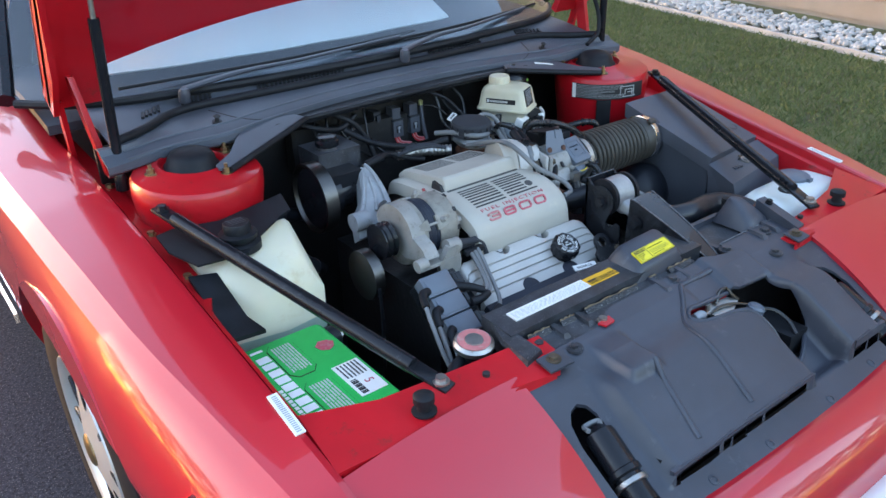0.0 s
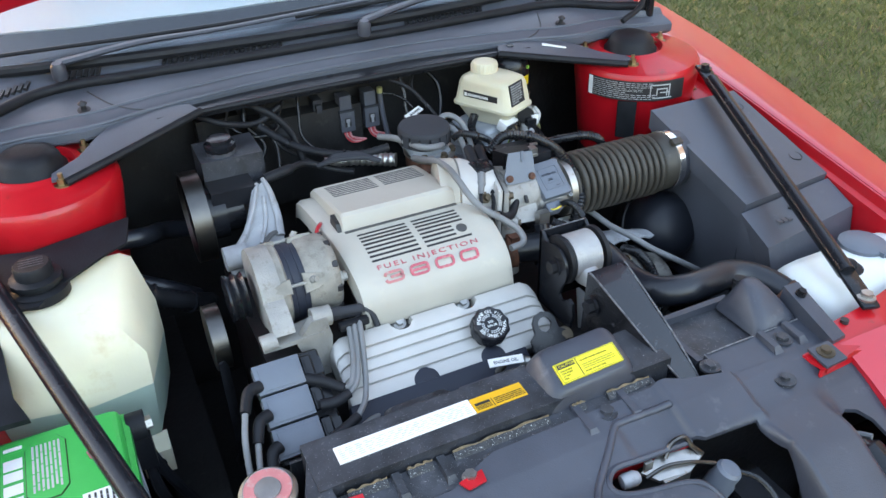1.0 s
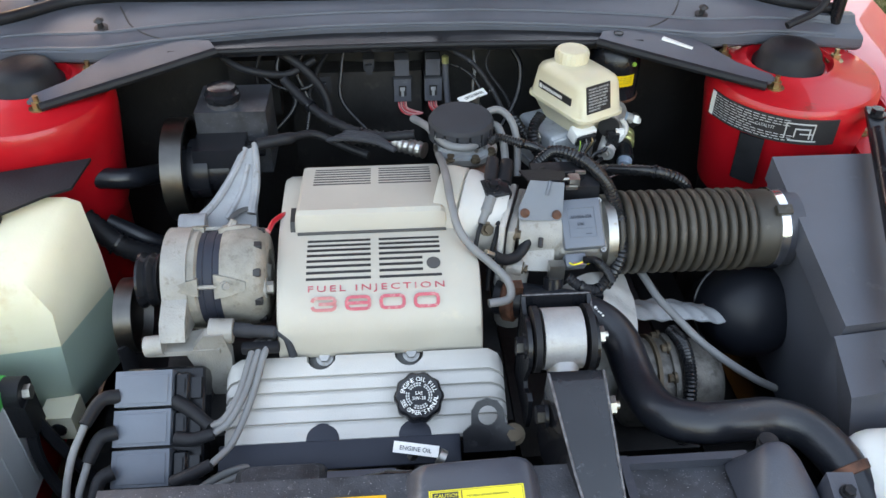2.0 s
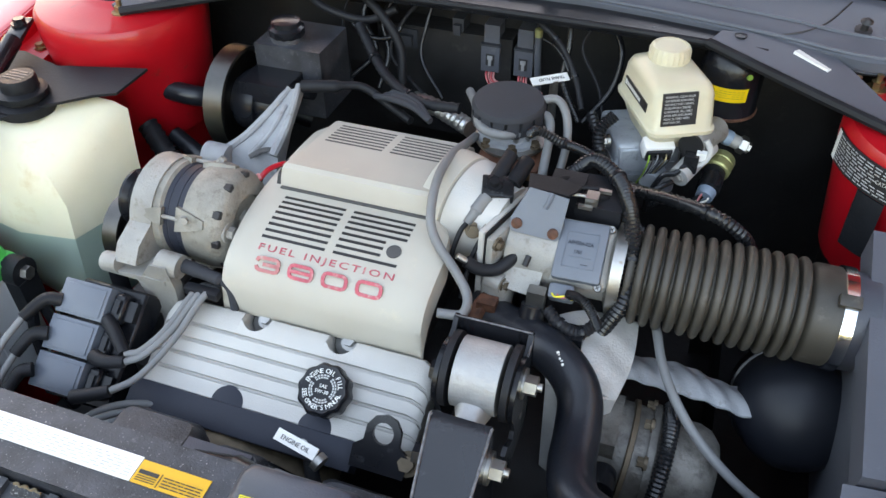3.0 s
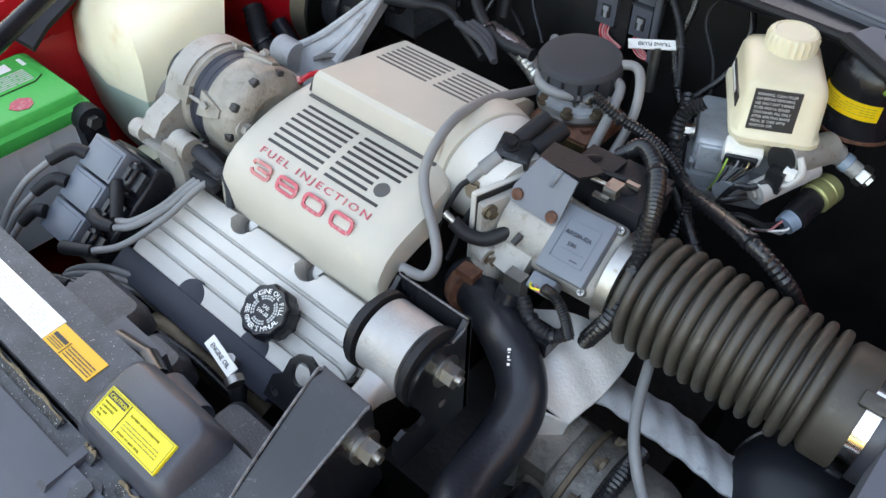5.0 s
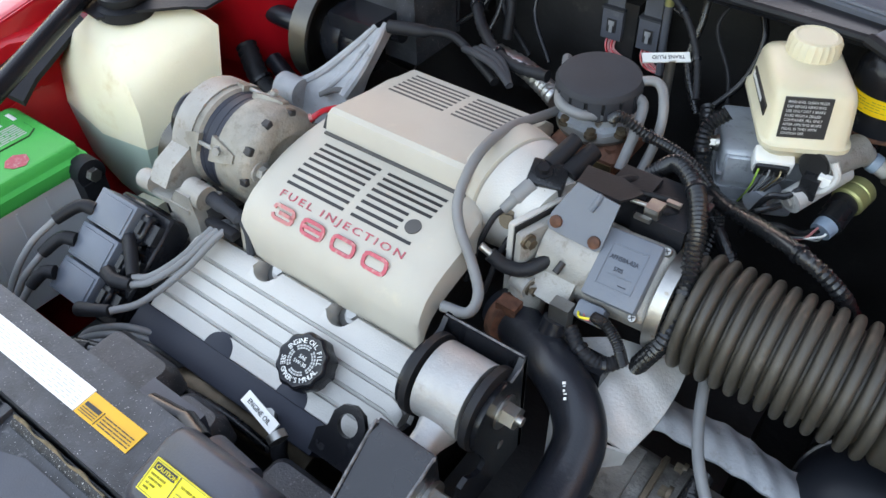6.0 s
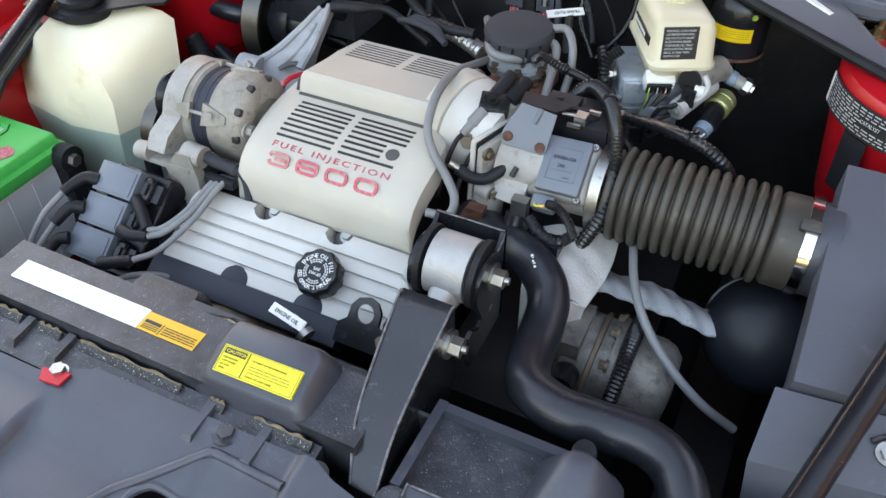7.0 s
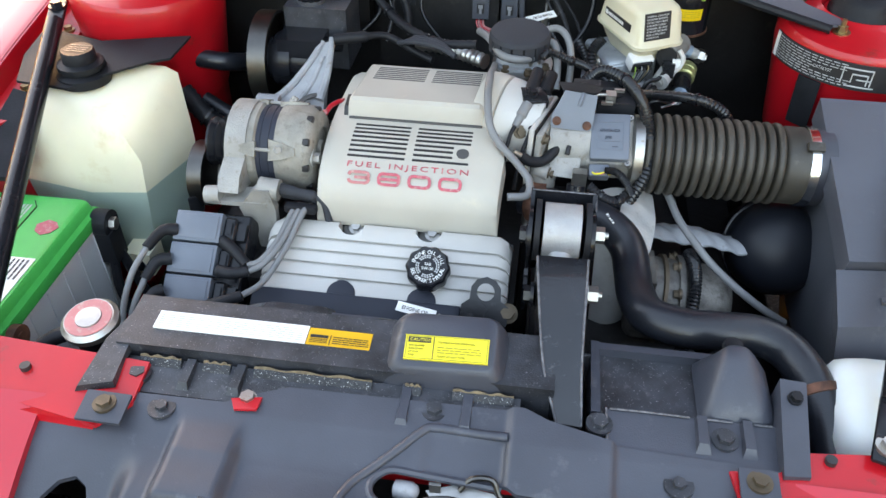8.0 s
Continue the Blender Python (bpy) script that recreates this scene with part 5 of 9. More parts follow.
# dipstick with a white tag
bm = B()
tube(bm, [(-0.032, -0.46, 0.55), (-0.027, -0.48, 0.59), (-0.019, -0.489, 0.616)], 0.006, 8)
lathe(bm, (0.007, -0.503, 0.616), (0.8, -0.3, -0.3), [(0.010, -0.004), (0.010, 0.004)], 16)
dip = part("dipstick", bm, STEEL, engine)
bm = B()
tag = frame_on((-0.047, -0.491, 0.625), (0.97, -0.20, -0.02), (0.1, -0.45, 0.88))
box(bm, (0, -0.006, -0.001), (0.052, 0.007, 0.001), tag)
tag_ob = part("tag", bm, WHITE, dip, "white plastic tag")
letters("tag_lettering", "ENGINE OIL", tag @ pose(0.007, -0.0022, 0.0011), 0.0072, INK, dip, 0.95)

# alternator
AX = (1, 0.0, 0.0)
alt_c = Vector((-0.330, -0.266, 0.702))
bm = B()
lathe(bm, alt_c + Vector((0.0, 0, 0)), AX, [(0.030, 0.012), (0.056, 0.014), (0.061, 0.018), (0.0630, 0.026), (0.0635, 0.050), (0.060, 0.053)], 40)
alternator = part("alternator", bm, WEATHERED, engine, "weathered aluminium alternator")
bm = B()
lathe(bm, alt_c + Vector((0.050, 0, 0)), AX, [(0.0600, 0), (0.0600, 0.009), (0.0592, 0.010), (0.0600, 0.011), (0.0600, 0.021), (0.0592, 0.022), (0.0600, 0.023), (0.0600, 0.034)], 40)
part("stator", bm, NAVY, alternator, "dark laminated stator core")
bm = B()
lathe(bm, alt_c + Vector((0.080, 0, 0)), AX, [(0.0615, 0), (0.0630, 0.003), (0.0630, 0.038), (0.060, 0.046), (0.053, 0.052), (0.034, 0.054), (0.033, 0.050), (0.015, 0.050), (0.013, 0.055), (0.003, 0.055)], 48)
part("rear_housing", bm, WEATHERED, alternator)
# clamping ears over the stator, each with its through bolt
for a in (62, 152, 242, 332):
    m = Matrix.Translation(alt_c) @ pose(0, 0, 0, a, 0, 0)
    bm = B()
    loft(bm, [[m @ Vector(p) for p in ((x, -w, 0.052), (x, w, 0.052), (x, w, h), (x, -w, h))] for x, w, h in ((0.074, 0.015, 0.0645), (0.090, 0.012, 0.0665), (0.112, 0.005, 0.0655))])
    soften(bm, 0.0025, 2)
    part("bolt_ear", bm, WEATHERED, alternator)
    bm = B()
    loft(bm, [[m @ Vector(p) for p in ((x, -w, 0.052), (x, w, 0.052), (x, w, h), (x, -w, h))] for x, w, h in ((0.030, 0.004, 0.0650), (0.044, 0.009, 0.0665), (0.055, 0.011, 0.0660))])
    soften(bm, 0.0025, 2)
    part("bolt_ear", bm, WEATHERED, alternator)
    bm = B()
    cyl(bm, m @ Vector((0.050, 0, 0.0625)), m @ Vector((0.080, 0, 0.0625)), 0.0026, seg=8)
    bolt(bm, m @ Vector((0.088, 0.002, 0.066)), m.to_3x3() @ Vector((0.5, 0, 1)), 0.0048, 0.005, 1.2)
    part("through_bolt", bm, ALU, alternator)
# slots round the end of the rear housing
for k in range(10):
    m = Matrix.Translation(alt_c) @ pose(0, 0, 0, 36 * k + 12, 0, 0)
    bm = B()
    box(bm, (0.119, -0.0052, 0.0540), (0.1300, 0.0052, 0.0618), m)
    soften(bm, 0.0015, 1)
    part("cooling_vent", bm, INK, alternator)
bm = B()
bolt(bm, alt_c + Vector((0.132, -0.040, 0.012)), AX, 0.008, 0.008, 1.6)
part("output_stud", bm, ALU, alternator)
bm = B()
lathe(bm, alt_c + Vector((-0.030, 0, 0)), AX, [(0.012, 0), (0.036, 0.001), (0.036, 0.004), (0.031, 0.010), (0.036, 0.016), (0.031, 0.022), (0.036, 0.028), (0.012, 0.03)], 36)
part("pulley", bm, BLACK, alternator)
bm = B()
plate_arc = [(alt_c.y + 0.0655 * math.cos(radians(a)), alt_c.z + 0.0655 * math.sin(radians(a))) for a in range(20, 165, 12)]
prism(bm, [(-0.319, y, z) for y, z in plate_arc + [(-0.358, 0.708), (-0.372, 0.690), (-0.350, 0.680), (-0.300, 0.668), (-0.225, 0.690)]], (0.030, 0, 0))
soften(bm, 0.009, 3)
part("drive_end_plate", bm, ALU, engine, "smooth pale cast end plate of the alternator")
bm = B()
prism(bm, [(-0.336, -0.374, 0.670), (-0.250, -0.376, 0.672), (-0.236, -0.350, 0.680), (-0.236, -0.336, 0.680), (-0.330, -0.345, 0.666)], (0, 0, 0.007))
prism(bm, [(-0.266, -0.374, 0.700), (-0.244, -0.374, 0.700), (-0.238, -0.374, 0.668), (-0.244, -0.374, 0.580), (-0.262, -0.374, 0.580), (-0.290, -0.374, 0.668)], (0, 0.014, 0))
soften(bm, 0.004, 2)
cyl(bm, (-0.262, -0.358, 0.694), (-0.234, -0.358, 0.692), 0.0150)
cyl(bm, (-0.338, -0.366, 0.680), (-0.316, -0.366, 0.682), 0.0125)
part("alternator_bracket", bm, ALU, engine, "cast aluminium alternator bracket")
for dy, dz in ((0.0, 0.0), (0.010, -0.012)):
    bm = B()
    lathe(bm, (-0.236, -0.352 + dy, 0.690 + dz), (0.057, -0.004, -0.006), [(0.0085, 0), (0.0085, 0.020), (0.0070, 0.024), (0.0076, 0.050), (0.004, 0.054)], 16)
    tube(bm, [(-0.184, -0.354 + dy, 0.684 + dz), (-0.172, -0.358 + dy, 0.674 + dz), (-0.166, -0.365 + dy, 0.650 + dz)], 0.005, 8)
    part("wire_boot", bm, CAP_GREY, engine)
bm = B()
tube(bm, [(-0.206, -0.226, 0.728), (-0.200, -0.212, 0.735), (-0.196, -0.200, 0.738), (-0.186, -0.185, 0.738), (-0.180, -0.17, 0.730)], 0.0035, 8)
part("red_lead", bm, RED, engine, "short red insulated wire")
bm = B()
tube(bm, [(-0.222, -0.230, 0.724), (-0.212, -0.224, 0.731), (-0.202, -0.214, 0.735)], 0.006, 8, flat=0.6)
part("red_terminal", bm, PINK_INK, engine, "faded red terminal cover")

# belt pulleys
bm = B()
lathe(bm, (-0.398, -0.262, 0.640), AX, [(0.010, 0), (0.046, 0.001), (0.050, 0.002), (0.050, 0.024), (0.046, 0.025), (0.044, 0.012), (0.010, 0.014)], 44)
part("idler_pulley", bm, PULLEY, engine, "smooth dark belt pulley")
bm = B()
tube(bm, [(-0.388, -0.310, 0.630), (-0.388, -0.312, 0.55), (-0.388, -0.30, 0.42), (-0.388, -0.22, 0.35)], 0.011, 8, 6, flat=0.25)
part("drive_belt", bm, RUBBER, engine)

# steering pump with its pulley, bracket and reservoir
pump = thing("steering_pump", (-0.33, -0.05, 0.62), "black steering pump with a polished pulley and cast bracket", "pump")
ps = Vector((-0.366, -0.044, 0.722))
bm = B()
lathe(bm, ps, AX, [(0.020, 0.012), (0.069, 0.010), (0.074, 0.0), (0.078, 0.0), (0.078, 0.030), (0.074, 0.031), (0.071, 0.018), (0.020, 0.020)], 48)
part("pulley", bm, PULLEY, pump, "polished steel belt pulley")
bm = B()
lathe(bm, ps, AX, [(0.065, 0.006), (0.067, 0.009), (0.030, 0.0095), (0.016, 0.004), (0.004, 0.003)], 40)
part("pulley_web", bm, BLACK, pump)
bm = B()
cyl(bm, ps + Vector((0.02, 0, 0)), ps + Vector((0.09, 0, 0)), 0.038, seg=28)
cyl(bm, ps + Vector((0.03, 0, 0)), ps + Vector((0.06, 0, 0)), 0.046, seg=28)
box(bm, ps + Vector((0.04, -0.035, 0.02)), ps + Vector((0.115, 0.03, 0.05)))
cyl(bm, ps + Vector((0.10, 0.0, 0.03)), ps + Vector((0.14, 0.0, 0.032)), 0.012)
soften(bm, 0.004, 1, 50)
part("pump_body", bm, BLACK, pump)
bm = B()
loft(bm, [[(-0.330, -0.180, 0.665), (-0.235, -0.170, 0.668), (-0.235, -0.150, 0.650), (-0.330, -0.158, 0.648)],
          [(-0.325, -0.165, 0.705), (-0.232, -0.150, 0.712), (-0.235, -0.130, 0.690), (-0.325, -0.140, 0.688)],
          [(-0.290, -0.135, 0.722), (-0.228, -0.120, 0.738), (-0.235, -0.105, 0.720), (-0.288, -0.110, 0.706)],
          [(-0.258, -0.078, 0.766), (-0.230, -0.070, 0.775), (-0.232, -0.055, 0.765), (-0.256, -0.060, 0.756)]])
cyl(bm, (-0.336, -0.168, 0.700), (-0.300, -0.168, 0.700), 0.020)
soften(bm, 0.005, 2)
tube(bm, [(-0.318, -0.166, 0.705), (-0.290, -0.140, 0.722), (-0.262, -0.100, 0.752), (-0.248, -0.072, 0.771)], lambda t: 0.007 - 0.003 * t, 8)
tube(bm, [(-0.238, -0.156, 0.712), (-0.232, -0.124, 0.737), (-0.232, -0.090, 0.762), (-0.236, -0.066, 0.775)], lambda t: 0.007 - 0.003 * t, 8)
tube(bm, [(-0.272, -0.160, 0.708), (-0.254, -0.130, 0.730), (-0.244, -0.095, 0.757)], 0.004, 8)
brace = part("pump_bracket", bm, CRUMPLED, pump, "rough cast aluminium bracket with ridges")
bm = B()
tube(bm, [(-0.268, -0.168, 0.7105), (-0.258, -0.158, 0.7155), (-0.246, -0.152, 0.7175), (-0.236, -0.154, 0.7160)], 0.005, 8, flat=0.5)
part("casting_hollow", bm, HOLLOW, brace)
bm = B()
box(bm, (-0.325, -0.026, 0.70), (-0.220, 0.065, 0.806))
soften(bm, 0.010, 2)
lathe(bm, (-0.285, 0.004, 0.806), (0, 0, 1), [(0.026, -0.01), (0.024, 0.008)], 24)
tank = part("fluid_tank", bm, DUSTY, pump, "black plastic fluid reservoir")
bm = B()
lathe(bm, (-0.285, 0.004, 0.812), (0, 0, 1), [(0.024, 0), (0.026, 0.003), (0.026, 0.012), (0.021, 0.015), (0.021, 0.022), (0.012, 0.024), (0.003, 0.024)], 30, 12, 0.03)
part("fluid_cap", bm, BLACK, tank, "ribbed black screw cap")
bm = B()
tube(bm, [(-0.232, -0.064, 0.772), (-0.19, -0.055, 0.775), (-0.15, -0.035, 0.770), (-0.10, -0.045, 0.750), (-0.07, -0.06, 0.745)], lambda t: 0.009 if t < 0.3 else 0.006, 10)
part("pressure_hose", bm, RUBBER, pump)

pump.location += V(0.0, 0.030, -0.010)

# ignition coils and plug leads
coils = thing("ignition_coil_pack", (-0.31, -0.45, 0.50), "three blue-grey ignition coils on a black module", "ignition coil")
CM = frame_on((-0.329, -0.4725, 0.616), (1, 0, 0), (0, -0.60, 0.80))
LEAD_FRAME = frame_on((-0.325, -0.446, 0.606), (1, 0, 0), (0, -0.75, 0.66))
bm = B()
box(bm, (-0.030, -0.045, -0.05), (0.062, 0.098, -0.012), CM)
soften(bm, 0.003, 1)
part("ignition_module", bm, BLACK, coils)
for k in range(3):
    y = -0.0175 + 0.0445 * k
    bm = B()
    box(bm, (0.0305, y - 0.018, -0.0115), (0.048, y + 0.018, 0.004), CM)
    soften(bm, 0.003, 1)
    box(bm, (0.047, y - 0.012, -0.0115), (0.060, y + 0.012, -0.002), CM)
    box(bm, (0.036, y - 0.006, 0.003), (0.043, y + 0.010, 0.007), CM)
    part("coil_socket", bm, BLACK, coils)
    bm = B()
    box(bm, (-0.034, y - 0.0205, -0.016), (0.030, y + 0.0205, 0.012), CM)
    box(bm, (-0.028, y - 0.017, 0.012), (0.026, y + 0.016, 0.0135), CM)
    soften(bm, 0.003, 2)
    part("coil", bm, COIL, coils, "blue-grey coil block")
CLIP = Vector((-0.202, -0.368, 0.672))
leads = [([(-0.293, -0.411, 0.650), (-0.272, -0.425, 0.645), (-0.250, -0.440, 0.634)], [(-0.250, -0.440, 0.634), (-0.236, -0.436, 0.636), (-0.222, -0.410, 0.650), (-0.211, -0.368, 0.672), (-0.208, -0.345, 0.655)]),
         ([(-0.287, -0.448, 0.625), (-0.268, -0.452, 0.626), (-0.246, -0.446, 0.628)], [(-0.246, -0.446, 0.628), (-0.230, -0.438, 0.634), (-0.215, -0.410, 0.650), (-0.203, -0.370, 0.673), (-0.200, -0.345, 0.655)]),
         ([(-0.287, -0.487, 0.595), (-0.268, -0.484, 0.602), (-0.246, -0.475, 0.608)], [(-0.246, -0.475, 0.608), (-0.226, -0.456, 0.618), (-0.208, -0.415, 0.645), (-0.195, -0.372, 0.674), (-0.192, -0.345, 0.655)]),
         ([(-0.355, -0.410, 0.660), (-0.372, -0.420, 0.662), (-0.385, -0.445, 0.648)], [(-0.385, -0.445, 0.648), (-0.396, -0.475, 0.620), (-0.400, -0.505, 0.57), (-0.385, -0.53, 0.50)]),
         ([(-0.355, -0.440, 0.632), (-0.370, -0.450, 0.632), (-0.380, -0.470, 0.615)], [(-0.380, -0.470, 0.615), (-0.388, -0.495, 0.585), (-0.390, -0.515, 0.54), (-0.375, -0.535, 0.48)]),
         ([(-0.355, -0.472, 0.602), (-0.366, -0.480, 0.600), (-0.372, -0.495, 0.585)], [(-0.372, -0.495, 0.585), (-0.376, -0.510, 0.56), (-0.372, -0.525, 0.52), (-0.36, -0.54, 0.47)]),
         ([(-0.285, -0.510, 0.560), (-0.265, -0.512, 0.568), (-0.245, -0.506, 0.575)], [(-0.245, -0.506, 0.575), (-0.22, -0.497, 0.578), (-0.19, -0.488, 0.572), (-0.17, -0.475, 0.555)]),
         ([(-0.285, -0.525, 0.545), (-0.262, -0.524, 0.554), (-0.238, -0.516, 0.560)], [(-0.238, -0.516, 0.560), (-0.21, -0.507, 0.564), (-0.18, -0.497, 0.558), (-0.16, -0.485, 0.54)])]
LEAD_SHIFT = CM @ LEAD_FRAME.inverted()
for boot, wire in leads:
    boot = [LEAD_SHIFT @ Vector(p) for p in boot]
    wire = [(LEAD_SHIFT @ Vector(p)).lerp(Vector(p) + V(0, 0.004, 0.002), (k / (len(wire) - 1)) if wire[-1][1] > -0.4 else 0.0) for k, p in enumerate(wire)]
    bm = B()
    tube(bm, wire, 0.0042, 10)
    lead = part("plug_lead", bm, WIRE, coils, "grey ignition lead")
    bm = B()
    tube(bm, boot, lambda t: 0.0088 - 0.0018 * t, 12)
    part("lead_boot", bm, RUBBER, lead)
bm = B()
box(bm, (-0.024, -0.007, -0.006), (0.022, 0.006, 0.006), Matrix.Translation(CLIP))
soften(bm, 0.003)
part("lead_clip", bm, RUBBER, coils)

# throttle body and sensors
throttle = thing("throttle_body", (0.16, -0.25, 0.66), "aluminium throttle body with bolted brackets and sensors", "throttle body")
NECK = Vector((1, -0.30, -0.04))
bm = B()
lathe(bm, (0.022, -0.192, 0.726), NECK, [(0.064, 0.0), (0.065, 0.010), (0.064, 0.031), (0.060, 0.033)], 56)
part("plenum_neck", bm, COVER, throttle, "round pale plenum end")
bm = B()
lathe(bm, (0.054, -0.202, 0.725), NECK, [(0.060, 0.0), (0.063, 0.002), (0.063, 0.010), (0.060, 0.020), (0.053, 0.040), (0.050, 0.062)], 56)
part("plenum_elbow", bm, VALVE, throttle, "smooth silver intake elbow")
TF = frame_on((0.112, -0.232, 0.716), NECK, (0, 0, 1))
bm = B()
box(bm, (-0.006, -0.056, -0.056), (0.003, 0.050, 0.046), TF)
soften(bm, 0.004, 2)
part("elbow_flange", bm, VALVE, throttle)
bm = B()
box(bm, (0.003, -0.054, -0.054), (0.0045, 0.048, 0.044), TF)
part("gasket", bm, DARK, throttle)
bm = B()
box(bm, (0.0045, -0.055, -0.056), (0.015, 0.050, 0.040), TF)
soften(bm, 0.004, 2)
cyl(bm, TF @ Vector((0.010, -0.050, -0.020)), TF @ Vector((0.030, -0.050, -0.020)), 0.012)
cyl(bm, TF @ Vector((0.010, 0.044, 0.030)), TF @ Vector((0.024, 0.044, 0.030)), 0.010)
part("throttle_flange", bm, ALU, throttle)
for y, z in ((-0.050, -0.020), (-0.046, 0.030), (0.044, 0.030)):
    bm = B()
    bolt(bm, TF @ Vector((0.030 if z < 0 else 0.015, y, z)), NECK, 0.006, 0.005, 1.4)
    part("flange_bolt", bm, OLD_BOLT, throttle)
bm = B()
bolt(bm, (0.080, -0.262, 0.742), (0.3, -0.8, 0.5), 0.0065, 0.006, 1.5)
part("elbow_bolt", bm, OLD_BOLT, throttle)
bm = B()
cyl(bm, TF @ Vector((0.012, 0, 0)), (0.20, -0.240, 0.715), 0.042, seg=36)
part("throttle_bore", bm, ALU, throttle)
bm = B()
loft(bm, [[(0.132, -0.250, 0.752), (0.172, -0.252, 0.754), (0.172, -0.225, 0.762), (0.130, -0.222, 0.762)], [(0.122, -0.292, 0.694), (0.166, -0.298, 0.694), (0.168, -0.240, 0.690), (0.122, -0.240, 0.690)]])
soften(bm, 0.006, 2)
part("lever_housing", bm, ALU, throttle)
bm = B()
cyl(bm, (0.148, -0.285, 0.726), (0.150, -0.275, 0.733), 0.0035)
part("housing_hole", bm, INK, throttle)
bm = B()
cyl(bm, (0.112, -0.285, 0.60), (0.118, -0.275, 0.70), 0.020)
part("idle_valve", bm, ALU, throttle)
bm = B()
box(bm, (0.158, -0.310, 0.630), (0.178, -0.296, 0.712))
soften(bm, 0.002, 1)
part("lower_bracket", bm, STEEL, throttle)
TB = frame_on((0.121, -0.259, 0.752), (1, -0.02, -0.04), (0, -0.89, 0.45))
bm = B()
prism(bm, [TB @ Vector(p) for p in ((0.004, 0, 0), (0.054, 0, 0), (0.058, 0.004, 0), (0.059, 0.050, 0), (0.014, 0.053, 0), (0.0, 0.016, 0), (0.0, 0.004, 0))], TB.to_3x3() @ Vector((0, 0, 0.0022)))
soften(bm, 0.0012, 1)
brk = part("cable_bracket", bm, COIL, throttle, "grey steel cable bracket with rusty rivets")
for x, y in ((0.008, 0.010), (0.050, 0.008)):
    bm = B()
    lathe(bm, TB @ Vector((x, y, 0.002)), TB.to_3x3() @ Vector((0, 0, 1)), [(0.0062, 0), (0.0062, 0.003), (0.003, 0.0045)], 14)
    part("rivet", bm, RUST, brk)
bm = B()
tube(bm, [TB @ Vector((0.036, 0.034, 0.0025)), TB @ Vector((0.038, 0.042, 0.0035)), TB @ Vector((0.040, 0.052, 0.002))], 0.0028, 8)
part("pressed_rib", bm, COIL, brk)
bm = B()
prism(bm, [(0.135, -0.236, 0.7985), (0.180, -0.235, 0.7965), (0.186, -0.222, 0.794), (0.190, -0.205, 0.790), (0.165, -0.196, 0.790), (0.128, -0.200, 0.792)], (0, 0, -0.0025))
soften(bm, 0.001, 1)
# same steel as the grey front; black paints in the dark bonnet's reflection
part("folded_plate", bm, RUBBER, brk, "folded bracket top, black as the bonnet it mirrors")
bm = B()
cyl(bm, (0.165, -0.236, 0.706), (0.250, -0.232, 0.706), 0.040, seg=36)
part("sensor_pipe", bm, ALU, throttle)
bm = B()
lathe(bm, (0.240, -0.232, 0.706), (1, 0.02, 0), [(0.040, -0.004), (0.053, 0), (0.053, 0.013), (0.05, 0.013)], 36)
part("duct_clamp", bm, STEEL, throttle, "bright band clamp")
MF = frame_on((0.179, -0.294, 0.728), (1, 0.0, 0.05), (0.0, -0.60, 0.80))
bm = B()
box(bm, (-0.006, -0.004, -0.036), (0.062, 0.074, -0.013), MF)
soften(bm, 0.010, 3)
part("sensor_base", bm, ALU, throttle, "cast aluminium sensor base")
bm = B()
box(bm, (0, 0, -0.014), (0.054, 0.068, 0.0), MF)
soften(bm, 0.003, 2)
mf = part("airflow_sensor", bm, COIL, throttle, "blue-grey airflow sensor box")
bm = B()
for lo, hi in (((0.009, 0.014), (0.045, 0.015)), ((0.009, 0.054), (0.045, 0.055)), ((0.009, 0.014), (0.010, 0.055)), ((0.044, 0.014), (0.045, 0.055)), ((0.016, 0.026), (0.040, 0.027))):
    box(bm, (*lo, -0.001), (*hi, 0.0008), MF)
part("moulded_border", bm, COIL, mf)
bm = B()
bars(bm, MF @ pose(0.030, 0.017, 0.0002), 0.008, 0.003, 1, 3, 0.3, 0.0003)
part("moulded_print", bm, NAVY, mf)
letters("moulded_number", "AFH50A-02A", MF @ pose(0.012, 0.040, 0.0004), 0.0064, NAVY, mf, 0.80)
letters("moulded_number", "5705", MF @ pose(0.020, 0.030, 0.0004), 0.0058, NAVY, mf, 0.80)
for x, y in ((0.055, 0.066), (-0.004, 0.030), (0.052, -0.002)):
    bm = B()
    lathe(bm, MF @ Vector((x, y, -0.013)), MF.to_3x3() @ Vector((0, 0, 1)), [(0.0046, 0), (0.0046, 0.003), (0.0036, 0.0044)], 16)
    screw = part("screw", bm, STEEL, mf)
    bm = B()
    for a in (30, 120):
        box(bm, (-0.0028, -0.0005, -0.0004), (0.0028, 0.0005, 0.0004), MF @ pose(x, y, -0.0086, 0, 0, a))
    part("screw_slot", bm, INK, screw)
bm = B()
box(bm, (0.000, -0.022, -0.030), (0.028, -0.004, -0.008), MF)
soften(bm, 0.003)
plug = part("plug", bm, COIL, mf, "grey multi-pin plug")
for k, mt in enumerate((YELLOW, PINK_INK, WIRE, YELLOW)):
    bm = B()
    tube(bm, [MF @ Vector((0.004 + 0.006 * k, -0.016, -0.010)), MF @ Vector((0.010 + 0.006 * k, -0.021, -0.003)), MF @ Vector((0.024 + 0.003 * k, -0.018, -0.001))], 0.0012, 6)
    part("sensor_wire", bm, mt, plug)
bm = B()
